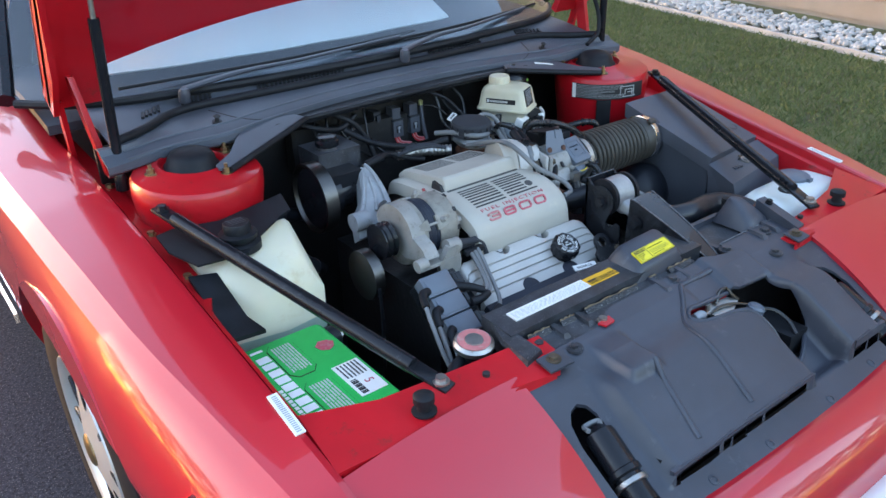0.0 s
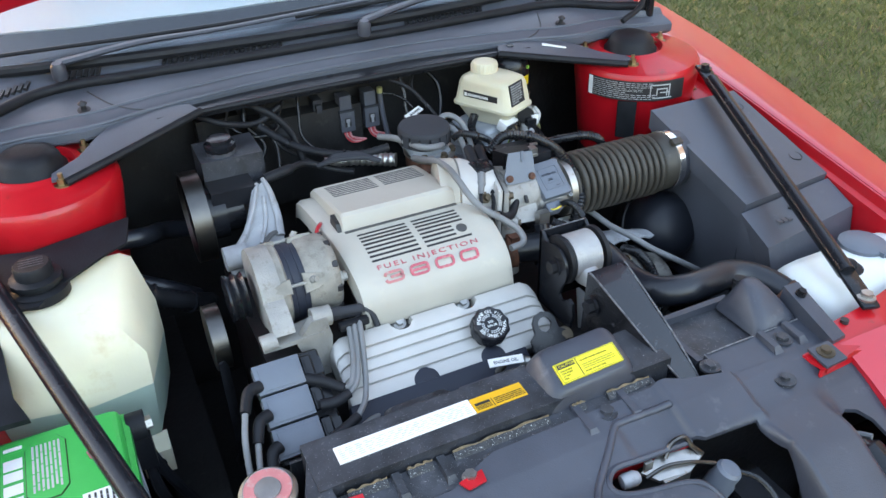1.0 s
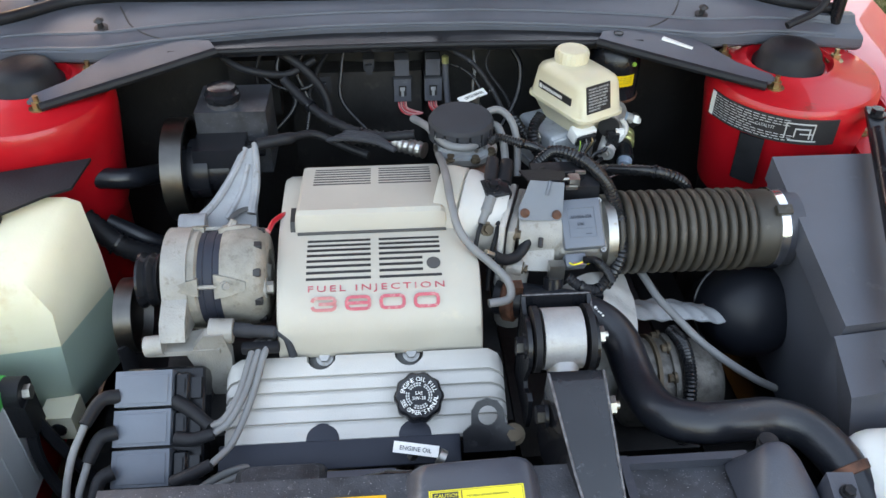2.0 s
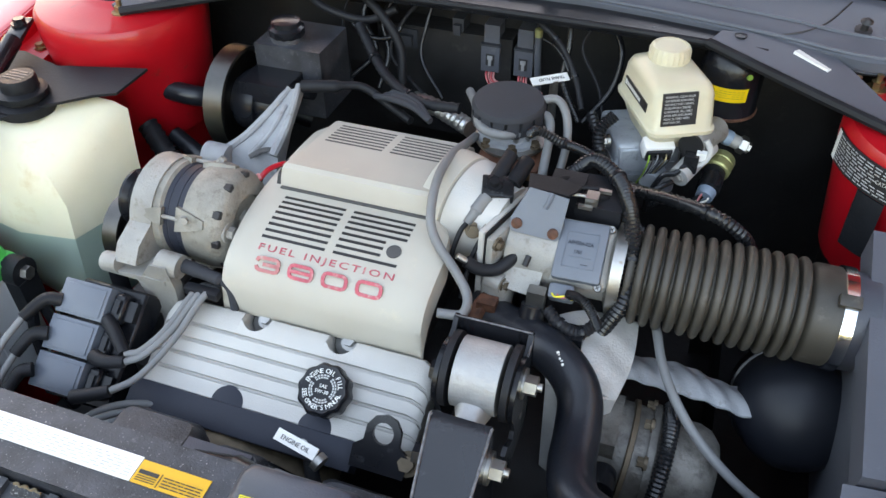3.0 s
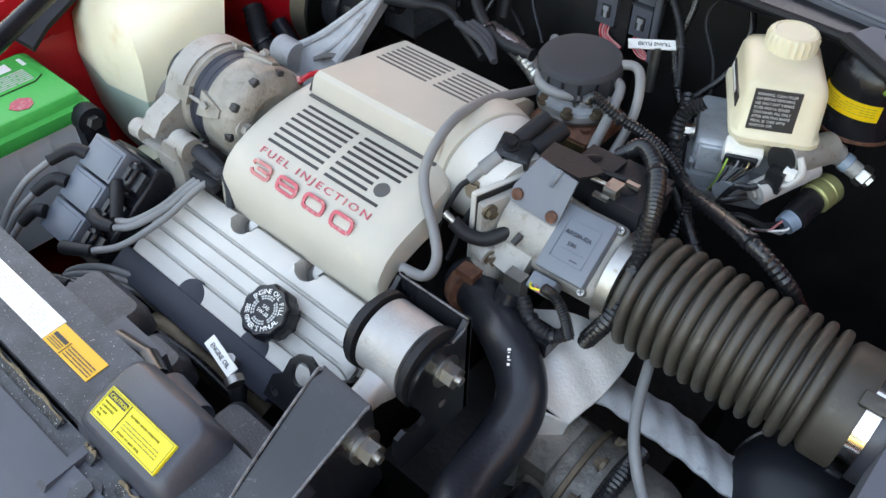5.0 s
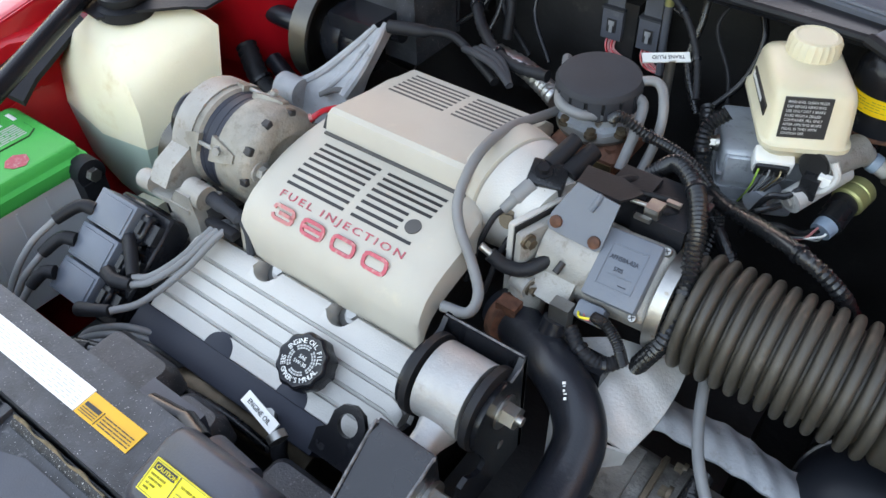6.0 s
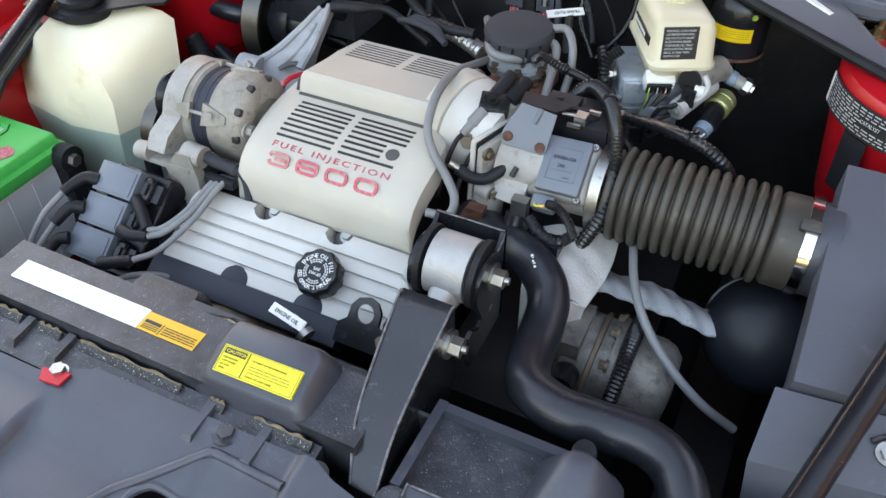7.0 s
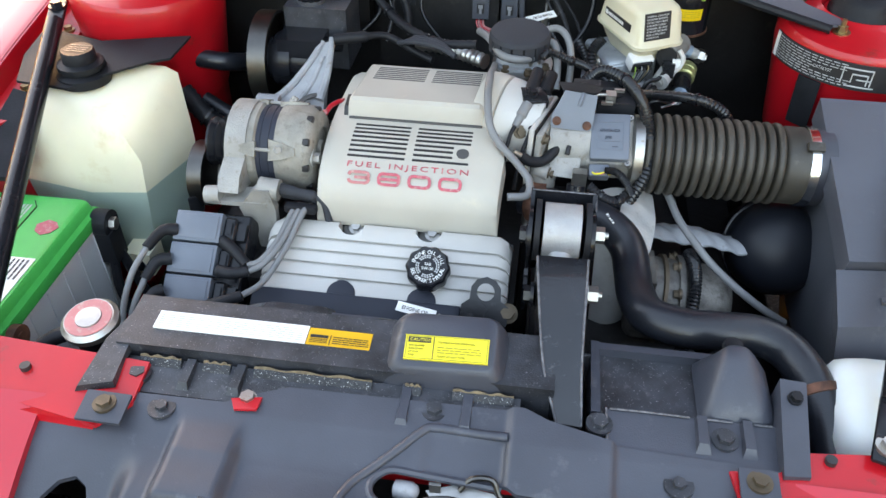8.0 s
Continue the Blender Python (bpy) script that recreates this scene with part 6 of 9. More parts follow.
tube(bm, [MF @ Vector((0.022, -0.016, -0.003)), MF @ Vector((0.036, -0.018, 0.0)), MF @ Vector((0.050, -0.028, -0.008)), MF @ Vector((0.060, -0.042, -0.020))], 0.0058, 12, 16, 0.0012)
part("plug_sleeve", bm, LOOM, plug)
bm = B()
box(bm, (0.186, -0.215, 0.735), (0.238, -0.150, 0.772))
soften(bm, 0.004, 2)
box(bm, (0.150, -0.200, 0.740), (0.190, -0.160, 0.778))
cyl(bm, (0.160, -0.20, 0.782), (0.215, -0.185, 0.778), 0.003)
part("cable_linkage", bm, RUBBER, throttle, "black throttle linkage housing")
bm = B()
box(bm, (0.196, -0.214, 0.772), (0.210, -0.198, 0.783))
box(bm, (0.190, -0.222, 0.772), (0.206, -0.217, 0.776))
box(bm, (0.208, -0.194, 0.778), (0.222, -0.189, 0.782))
cyl(bm, (0.180, -0.210, 0.781), (0.200, -0.208, 0.781), 0.0022)
soften(bm, 0.001, 1)
part("linkage_link", bm, STEEL, throttle, "slotted steel throttle link")
bm = B()
box(bm, (0.232, -0.182, 0.770), (0.246, -0.170, 0.780))
soften(bm, 0.002, 1)
part("linkage_stop", bm, BLACK, throttle)
# vacuum switch with two boots
M = frame_on((0.0945, -0.217, 0.772), (0.93, 0.30, -0.10), (0.05, -0.25, 0.97))
bm = B()
box(bm, (-0.019, -0.016, -0.009), (0.019, 0.016, 0.008), M)
soften(bm, 0.003, 2)
vac = part("vacuum_block", bm, LOOM, throttle, "black bolted vacuum connector block")
bm = B()
bolt(bm, M @ Vector((-0.005, 0.0, 0.008)), M.to_3x3() @ Vector((0, 0, 1)), 0.006, 0.006, 1.5)
part("block_bolt", bm, RUBBER, vac)
for a, b, r in (((0.089, -0.205, 0.776), (0.097, -0.168, 0.790), 0.0095), ((0.108, -0.203, 0.772), (0.117, -0.166, 0.784), 0.0105)):
    bm = B()
    cyl(bm, a, b, r, r * 0.9)
    soften(bm, 0.002, 2, 50)
    part("rear_sleeve", bm, RUBBER, vac)
for a, b in (((0.087, -0.232, 0.771), (0.072, -0.262, 0.750)), ((0.102, -0.230, 0.764), (0.094, -0.260, 0.744))):
    a, b = Vector(a), Vector(b)
    bm = B()
    lathe(bm, a, b - a, [(0.0085, 0), (0.0085, (b - a).length * 0.55), (0.0062, (b - a).length * 0.62), (0.005, (b - a).length)], 18)
    boot = part("front_boot", bm, WIRE if a.x < 0.09 else RUBBER, vac)
    bm = B()
    d = (b - a).normalized()
    tube(bm, [b, b + d * 0.012, b + Vector((-0.010, -0.022, -0.030)), b + Vector((-0.016, -0.040, -0.075))], 0.003, 8)
    part("boot_line", bm, RUBBER, boot)
bm = B()
tube(bm, [(0.084, -0.300, 0.727), (0.100, -0.296, 0.716), (0.118, -0.286, 0.714), (0.134, -0.270, 0.726), (0.149, -0.252, 0.742)], 0.0075, 12)
part("vacuum_hose", bm, RUBBER, throttle)
bm = B()
cyl(bm, (0.074, -0.302, 0.734), (0.088, -0.299, 0.725), 0.004)
part("hose_end", bm, STEEL, throttle)
bm = B()
tube(bm, [(0.165, -0.305, 0.69), (0.163, -0.318, 0.66), (0.158, -0.322, 0.62)], 0.013, 12)
part("drop_hose", bm, HOSE, throttle)

throttle.location += V(0.006, 0.027, -0.003)

# ribbed cap at the back of the engine
egr = thing("valve_canister", (0.06, -0.05, 0.72), "round black ribbed plastic cap on a steel base", "valve")
bm = B()
lathe(bm, (0.063, -0.035, 0.774), (0, -0.05, 1), [(0.043, 0.0), (0.045, 0.004), (0.045, 0.024), (0.042, 0.030), (0.034, 0.033), (0.004, 0.034)], 48)
egr_cap = part("ribbed_cap", bm, RUBBER, egr, "ribbed black cap")
for k in range(16):
    a = 2 * math.pi * k / 16
    bm = B()
    m = Matrix.Translation((0.063, -0.035, 0.774)) @ pose(0, 0, 0, 0, 0, math.degrees(a))
    box(bm, (0.042, -0.0074, 0.002), (0.0480, 0.0074, 0.0265), m)
    part("grip_rib", bm, CAP_GREY, egr_cap)
bm = B()
lathe(bm, (0.063, -0.035, 0.774), (0, -0.05, 1), [(0.0482, 0.0255), (0.0482, 0.0275), (0.045, 0.0325), (0.036, 0.0350), (0.004, 0.0355)], 48)
part("cap_top", bm, CAP_GREY, egr_cap)
bm = B()
loft(bm, [rect(0.036, 0.096, -0.070, 0.0, 0.752, 0.020), rect(0.028, 0.104, -0.078, 0.006, 0.756, 0.022), rect(0.028, 0.104, -0.078, 0.006, 0.761, 0.022), rect(0.032, 0.098, -0.073, 0.002, 0.764, 0.020), rect(0.033, 0.095, -0.071, 0.0, 0.776, 0.020)])
part("valve_base", bm, PALE_BLOCK, egr, "grey cast base with rounded corners")
for x, y in ((0.083, -0.066), (0.094, -0.056)):
    bm = B()
    cyl(bm, (x, y, 0.762), (x, y - 0.002, 0.772), 0.0052, seg=16)
    part("base_screw", bm, STEEL, egr)
bm = B()
loft(bm, [rect(0.034, 0.118, -0.088, -0.005, 0.722, 0.006), rect(0.034, 0.118, -0.088, -0.005, 0.738, 0.006), rect(0.038, 0.112, -0.080, -0.008, 0.744, 0.010), rect(0.042, 0.100, -0.072, -0.010, 0.752, 0.014)])
foot = part("valve_foot", bm, RUST, egr, "rust-brown flange")
bm = B()
box(bm, (0.042, -0.0895, 0.724), (0.114, -0.0875, 0.734))
soften(bm, 0.0008, 1)
part("flange_edge", bm, BRASSY, foot)
bm = B()
bolt(bm, (0.104, -0.074, 0.740), (0, 0, 1), 0.007, 0.006, 1.4)
part("flange_nut", bm, RUST, foot)
bm = B()
lathe(bm, (0.070, -0.040, 0.752), (0.02, -0.1, 1), [(0.046, 0), (0.048, 0.002), (0.048, 0.006), (0.040, 0.008)], 40)
part("steel_plate", bm, STEEL, egr, "dull steel mounting plate")
for a in (-2.2, -1.3, -0.5):
    bm = B()
    bolt(bm, (0.070 + 0.042 * math.cos(a), -0.040 + 0.042 * math.sin(a), 0.758), (0, 0, 1), 0.0055, 0.005, 1.3)
    part("plate_bolt", bm, OLD_BOLT, egr)
tagm = frame_on((0.070, 0.058, 0.783), (0.048, 0.036, 0.0), (0.2, -0.4, 0.90))
bm = B()
box(bm, (0, -0.006, -0.001), (0.056, 0.007, 0.001), tagm)
tt = part("fluid_tag", bm, WHITE, egr, "white plastic dipstick tag")
letters("tag_lettering", "TRANS FLUID", tagm @ pose(0.050, 0.0028, 0.0012, 0, 0, 180), 0.0068, INK, egr, 0.95)
bm = B()
cyl(bm, (0.098, 0.078, 0.782), (0.098, 0.080, 0.72), 0.006)
part("dipstick_tube", bm, STEEL, egr)

egr.location += V(0.006, 0.004, -0.010)

# engine torque strut
mount = thing("torque_strut", (0.14, -0.55, 0.60), "aluminium dog-bone torque strut in a black steel bracket", "engine mount")
bm = B()
bone = []
for t, w, h in ((0.0, 0.0215, 0.031), (0.20, 0.0205, 0.027), (0.38, 0.0150, 0.020), (0.55, 0.0120, 0.0165), (0.72, 0.0125, 0.017), (0.86, 0.0150, 0.020), (1.0, 0.0165, 0.021)):
    c = Vector((0.140, -0.436, 0.694)).lerp(Vector((0.140, -0.512, 0.662)), t)
    up = Vector((0, 0.39, 0.92))
    bone.append([c + Vector((1, 0, 0)) * (w * (abs(math.cos(a)) ** 0.6) * (1 if math.cos(a) > 0 else -1)) + up * (h * (abs(math.sin(a)) ** 0.7) * (1 if math.sin(a) > 0 else -1)) for a in (2 * math.pi * (k + 0.5) / 20 for k in range(20))])
loft(bm, bone)
cyl(bm, (0.117, -0.430, 0.698), (0.163, -0.430, 0.698), 0.036, seg=32)
soften(bm, 0.003, 2, 50)
part("dog_bone", bm, STRUT, mount, "smooth cast aluminium dog-bone")
for x in (0.106, 0.168):
    bm = B()
    cyl(bm, (x, -0.430, 0.698), (x + 0.007, -0.430, 0.698), 0.039, seg=32)
    part("bushing", bm, RUBBER, mount)
cheek = [(-0.386, 0.600), (-0.386, 0.731), (-0.392, 0.731), (-0.400, 0.722)]
cheek += [(-0.430 + 0.0335 * math.cos(radians(a)), 0.692 + 0.0335 * math.sin(radians(a))) for a in range(55, 226, 15)]
cheek += [(-0.449, 0.655), (-0.446, 0.645), (-0.452, 0.639), (-0.462, 0.643), (-0.472, 0.653), (-0.482, 0.650), (-0.486, 0.630), (-0.478, 0.600)]
bm = B()
for x in (0.098, 0.176):
    prism(bm, [(x, y, z) for y, z in cheek], (0.005, 0, 0))
box(bm, (0.098, -0.392, 0.60), (0.181, -0.387, 0.7305))
soften(bm, 0.0018, 2)
clevis = part("rear_bracket", bm, BLACK, mount, "black steel clevis with rounded cheeks")
for pts in ([(0.099, -0.3895, 0.7308), (0.140, -0.3895, 0.7310), (0.180, -0.3895, 0.7308)], [(0.1805, -0.3905, 0.7305), (0.1808, -0.398, 0.7230), (0.1808, -0.411, 0.7200)]):
    bm = B()
    tube(bm, pts, 0.0011, 6)
    part("worn_edge", bm, WORN, clevis, "edge worn to pale primer")
bm = B()
cyl(bm, (0.1812, -0.424, 0.645), (0.1818, -0.424, 0.645), 0.0045, seg=14)
part("punched_hole", bm, HOLLOW, clevis)
bm = B()
loft(bm, [[(0.112, -0.496, 0.712), (0.172, -0.500, 0.716), (0.174, -0.497, 0.60), (0.110, -0.492, 0.60)],
          [(0.113, -0.512, 0.712), (0.172, -0.514, 0.714), (0.174, -0.514, 0.59), (0.112, -0.512, 0.59)],
          [(0.127, -0.62, 0.668), (0.171, -0.62, 0.669), (0.171, -0.62, 0.61), (0.127, -0.62, 0.61)],
          [(0.147, -0.676, 0.630), (0.175, -0.678, 0.630), (0.175, -0.678, 0.615), (0.147, -0.676, 0.615)]])
soften(bm, 0.004, 2)
fb = part("front_bracket", bm, SATIN, mount, "tapered glossy black steel bracket")
for pts in ([(0.113, -0.500, 0.712), (0.1135, -0.514, 0.7115), (0.1275, -0.62, 0.668), (0.1475, -0.675, 0.6302)], [(0.172, -0.503, 0.7155), (0.1718, -0.515, 0.7135), (0.1708, -0.62, 0.669), (0.1748, -0.677, 0.6302)]):
    bm = B()
    tube(bm, pts, 0.0014, 6)
    part("worn_edge", bm, WORN, fb, "edge worn to pale primer")
for p in ((0.181, -0.420, 0.690), (0.174, -0.513, 0.672)):
    bm = B()
    bolt(bm, p, (1, 0, 0), 0.011, 0.012, 1.5)
    cyl(bm, Vector(p), Vector(p) + Vector((0.019, 0, 0)), 0.0045, seg=10)
    part("nut", bm, STEEL, mount, "plated nut and washer")
for p in ((0.098, -0.432, 0.690), (0.110, -0.515, 0.665)):
    bm = B()
    bolt(bm, p, (-1, 0, 0), 0.011, 0.008, 1.4)
    part("bolt_head", bm, BLACK, mount)


mount.location += V(0.012, 0.018, 0.009)

# ---- things round the engine ----
# battery
battery = thing("battery", (-0.61, -0.43, 0.43), "green-topped car battery with a pale case in the front corner", "battery")
BX0, BX1, BY0, BY1, BZ = -0.704, -0.530, -0.616, -0.334, 0.630
bm = B()
box(bm, (BX0 + 0.004, BY0 + 0.004, 0.43), (BX1 - 0.004, BY1 - 0.004, BZ - 0.030))
soften(bm, 0.006)
part("battery_case", bm, BATTERY_WHITE, battery, "pale grey translucent case")
for k in range(6):
    y = BY0 + 0.030 + 0.044 * k
    bm = B()
    box(bm, (BX1 - 0.006, y - 0.0018, 0.44), (BX1 - 0.0022, y + 0.0018, BZ - 0.045))
    soften(bm, 0.001, 1)
    part("case_rib", bm, BATTERY_WHITE, battery)
bm = B()
loft(bm, [rect(BX0, BX1, BY0, BY1, BZ - 0.036, 0.008), rect(BX0 - 0.001, BX1 + 0.001, BY0 - 0.001, BY1 + 0.001, BZ - 0.030, 0.008), rect(BX0, BX1, BY0, BY1, BZ - 0.018, 0.008), rect(BX0 + 0.005, BX1 - 0.007, BY0 + 0.005, BY1 - 0.005, BZ - 0.014, 0.008), rect(BX0 + 0.006, BX1 - 0.009, BY0 + 0.006, BY1 - 0.006, BZ - 0.003, 0.010), rect(BX0 + 0.009, BX1 - 0.012, BY0 + 0.009, BY1 - 0.009, BZ, 0.010)])
lid_b = part("battery_lid", bm, GREEN, battery, "bright green stepped lid with white print")
bm = B()
box(bm, (BX0 + 0.002, BY0 + 0.002, BZ - 0.0405), (BX1 - 0.001, BY1 - 0.002, BZ - 0.0365))
part("lid_seam", bm, BATTERY_WHITE, battery)
for k in range(2):
    x0, x1, y0, y1 = BX0 + 0.050, BX0 + 0.097, BY0 + 0.018 + 0.132 * k, BY0 + 0.128 + 0.132 * k
    ring_p = [(x0 + 0.010, y0), (x1 - 0.010, y0), (x1, y0 + 0.014), (x1, y1 - 0.014), (x1 - 0.010, y1), (x0 + 0.010, y1), (x0, y1 - 0.014), (x0, y0 + 0.014)]
    bm = B()
    prism(bm, [(x, y, BZ - 0.001) for x, y in ring_p], (0, 0, 0.003))
    soften(bm, 0.001, 1)
    part("vent_cover", bm, GREEN, lid_b, "green vent cover with cut corners")
    bm = B()
    for a, b in zip(ring_p, ring_p[1:] + ring_p[:1]):
        cyl(bm, (*a, BZ + 0.0003), (*b, BZ + 0.0003), 0.0013, seg=6)
    part("cover_groove", bm, LEAVES, lid_b)
    bm = B()
    bars(bm, frame_on((BX0 + 0.056, y1 - 0.012, BZ + 0.0022), (0, -1, 0), (0, 0, 1)), 0.084, 0.036, 7, 5 + k, 0.5)
    part("instruction_print", bm, PALE_INK, lid_b)
m = frame_on((BX0 + 0.014, BY1 - 0.020, BZ + 0.0005), (0, -1, 0), (0, 0, 1))
for k, w in enumerate((0.006, 0.018, 0.016, 0.017, 0.018, 0.018, 0.016, 0.018, 0.016, 0.016)):
    x = 0.0228 * k + 0.002
    bm = B()
    box(bm, (x, 0.010, 0), (x + w * 1.02, 0.032, 0.0005), m)
    part("brand_bar", bm, WHITE, lid_b)
for k in range(9):
    bm = B()
    box(bm, (0.125 + 0.0105 * k, 0.001, 0), (0.1325 + 0.0105 * k, 0.0075, 0.0005), m)
    part("brand_bar", bm, WHITE, lid_b)
bm = B()
m = frame_on((BX1 - 0.064, BY0 + 0.137, BZ + 0.0006), (0, -1, 0), (0, 0, 1))
plate(bm, m, 0.095, 0.048)
st = part("date_sticker", bm, WHITE, lid_b, "white barcode sticker")
bm = B()
bars(bm, m @ pose(0.004, 0.004, 0.0008), 0.04, 0.04, 6, 8, 0.4)
for k in range(12):
    box(bm, (0.05 + 0.0034 * k, 0.005, 0.0006), (0.0515 + 0.0034 * k + 0.001 * (k % 3), 0.016, 0.0011), m)
part("sticker_print", bm, INK, lid_b)
letters("sticker_number", "5", m @ pose(0.060, 0.024, 0.0008), 0.022, RED_INK, lid_b)
bm = B()
m = frame_on((BX1 - 0.046, BY1 - 0.062, BZ + 0.0005), (0, -1, 0), (0, 0, 1))
prism(bm, [m @ Vector(p) for p in ((0, 0.004, 0), (0.004, 0.018, 0), (0.014, 0.026, 0), (0.028, 0.020, 0), (0.034, 0.008, 0), (0.026, -0.004, 0), (0.012, -0.008, 0))], (0, 0, 0.0006))
part("red_emblem", bm, RED_INK, lid_b)
bm = B()
bolt(bm, (BX1 + 0.016, BY1 - 0.016, 0.596), (1, 0.1, 0), 0.010, 0.010, 1.6)
term = part("terminal_bolt", bm, STEEL, battery)
bm = B()
cyl(bm, (BX1 - 0.004, BY1 - 0.016, 0.596), (BX1 + 0.020, BY1 - 0.016, 0.596), 0.021)
box(bm, (BX1 - 0.002, BY1 - 0.034, 0.530), (BX1 + 0.022, BY1 + 0.0, 0.585))
tube(bm, [(BX1 + 0.010, BY1 - 0.02, 0.54), (BX1 + 0.016, BY1 - 0.04, 0.48), (BX1 + 0.05, BY1 - 0.06, 0.40), (BX1 + 0.09, BY1 - 0.05, 0.30)], 0.008, 8)
tube(bm, [(BX1 + 0.014, BY1 - 0.01, 0.54), (BX1 + 0.030, BY1 - 0.01, 0.48), (BX1 + 0.06, BY1 - 0.01, 0.40), (BX1 + 0.09, BY1 + 0.02, 0.30)], 0.008, 8)
part("battery_cable", bm, RUBBER, battery, "black battery cables")
bm = B()
bolt(bm, (BX1 + 0.004, BY0 + 0.03, 0.592), (1, 0, 0), 0.010, 0.008, 1.5)
cyl(bm, (BX1 - 0.004, BY0 + 0.03, 0.592), (BX1 + 0.012, BY0 + 0.03, 0.592), 0.018)
part("positive_terminal", bm, RUST, battery, "corroded reddish terminal clamp")

# fluid bottle


def five(br, bl, fl, fa, fb):
    return [Vector(p) for p in (br, bl, fl, fa, fb)]


R_LEVEL = five((-0.452, -0.150, 0.600), (-0.705, -0.10, 0.600), (-0.690, -0.265, 0.600), (-0.572, -0.286, 0.600), (-0.487, -0.274, 0.600))
R_MID = five((-0.452, -0.150, 0.660), (-0.705, -0.10, 0.660), (-0.682, -0.258, 0.665), (-0.572, -0.282, 0.660), (-0.484, -0.270, 0.655))
R_TOP = five((-0.470, -0.122, 0.730), (-0.680, -0.11, 0.728), (-0.655, -0.232, 0.715), (-0.572, -0.258, 0.708), (-0.512, -0.260, 0.706))
R_CROWN = five((-0.484, -0.130, 0.744), (-0.665, -0.12, 0.742), (-0.632, -0.216, 0.738), (-0.572, -0.240, 0.728), (-0.522, -0.247, 0.722))
R_LOW = five((-0.460, -0.145, 0.51), (-0.70, -0.10, 0.51), (-0.682, -0.262, 0.51), (-0.572, -0.286, 0.51), (-0.494, -0.276, 0.51))
R_BASE = five((-0.48, -0.13, 0.43), (-0.68, -0.10, 0.43), (-0.66, -0.23, 0.43), (-0.565, -0.25, 0.43), (-0.520, -0.24, 0.43))
bm = B()
loft(bm, [R_LEVEL, R_MID, R_TOP, R_CROWN])
soften(bm, 0.011, 3, 14)
body = part("bottle_upper", bm, BOTTLE, bottle, "cream empty upper half", smooth=60)
bm = B()
loft(bm, [R_BASE, R_LOW, [p.copy() for p in R_LEVEL]])
soften(bm, 0.011, 3, 14)
part("bottle_lower", bm, COOLANT, bottle, "greenish fluid-filled lower half", smooth=60)
bm = B()
box(bm, (-0.532, -0.316, 0.462), (-0.488, -0.272, 0.505))
soften(bm, 0.004)
lug = part("mounting_lug", bm, BOTTLE, bottle)
bm = B()
lathe(bm, (-0.510, -0.316, 0.483), (0, -1, 0), [(0.011, 0), (0.011, 0.003)], 16)
part("lug_bolt", bm, BLACK, lug)
bm = B()
lathe(bm, (-0.597, -0.175, 0.735), (0, 0, 1), [(0.040, 0), (0.040, 0.014), (0.030, 0.018), (0.030, 0.026)], 32)
part("bottle_neck", bm, RUBBER, bottle)
bm = B()
lathe(bm, (-0.597, -0.175, 0.756), (0, 0, 1), [(0.033, 0), (0.035, 0.003), (0.035, 0.010), (0.025, 0.013), (0.025, 0.028), (0.023, 0.031), (0.004, 0.031)], 36, 18, 0.02)
cc = part("bottle_cap", bm, RUBBER, bottle, "black screw cap with green print")
bm = B()
bars(bm, frame_on((-0.613, -0.186, 0.7872), (1, 0, 0), (0, 0, 1)), 0.032, 0.026, 4, 3, 0.45, words=2)
part("cap_print", bm, DUSTY, cc)

# splash sheet between the bottle and the tower
bm = B()
prism(bm, [(-0.715, -0.08, 0.762), (-0.68, -0.075, 0.764), (-0.60, -0.098, 0.764), (-0.53, -0.085, 0.767), (-0.458, -0.075, 0.772), (-0.470, -0.135, 0.762), (-0.50, -0.148, 0.760), (-0.56, -0.185, 0.752), (-0.60, -0.222, 0.745), (-0.69, -0.21, 0.745), (-0.715, -0.14, 0.752)], (0, 0, -0.004))
soften(bm, 0.001, 1)
solid("splash_sheet", bm, RUBBER, "thin black rubber splash sheet over the bottle", "splash guard")
bm = B()
prism(bm, [(-0.708, -0.20, 0.725), (-0.66, -0.21, 0.72), (-0.655, -0.31, 0.675), (-0.64, -0.345, 0.66), (-0.708, -0.36, 0.675)], (0, 0, -0.008))
soften(bm, 0.002, 1)
solid("edge_guard", bm, RUBBER, "black rubber guard strip beside the battery", "splash guard")

# tower braces
for side, top_p, low_p in ((-1, (-0.688, -0.058, 0.795), (-0.505, -0.658, 0.661)), (1, (0.668, -0.090, 0.808), (0.489, -0.667, 0.669))):
    brace = thing("tower_brace", low_p, "black steel tube brace from tower to cross member", "brace", "tower braces")
    a, b = Vector(top_p), Vector(low_p)
    d = (b - a).normalized()
    bm = B()
    cyl(bm, a + d * 0.035, b - d * 0.055, 0.0135, seg=20)
    part("brace_tube", bm, BLACK, brace)
    for e, s in ((a, 1), (b, -1)):
        bm = B()
        m = frame_on(e, d * s, (0, -0.1, 1))
        box(bm, (-0.018, -0.014, -0.004), (0.06, 0.014, 0.004), m)
        soften(bm, 0.003)
        tab = part("flattened_end", bm, BLACK, brace)
        bm = B()
        bolt(bm, e + Vector((0, 0, 0.004)), (0, 0, 1), 0.009, 0.007, 1.5)
        part("brace_bolt", bm, STEEL if s < 0 else BLACK, tab)

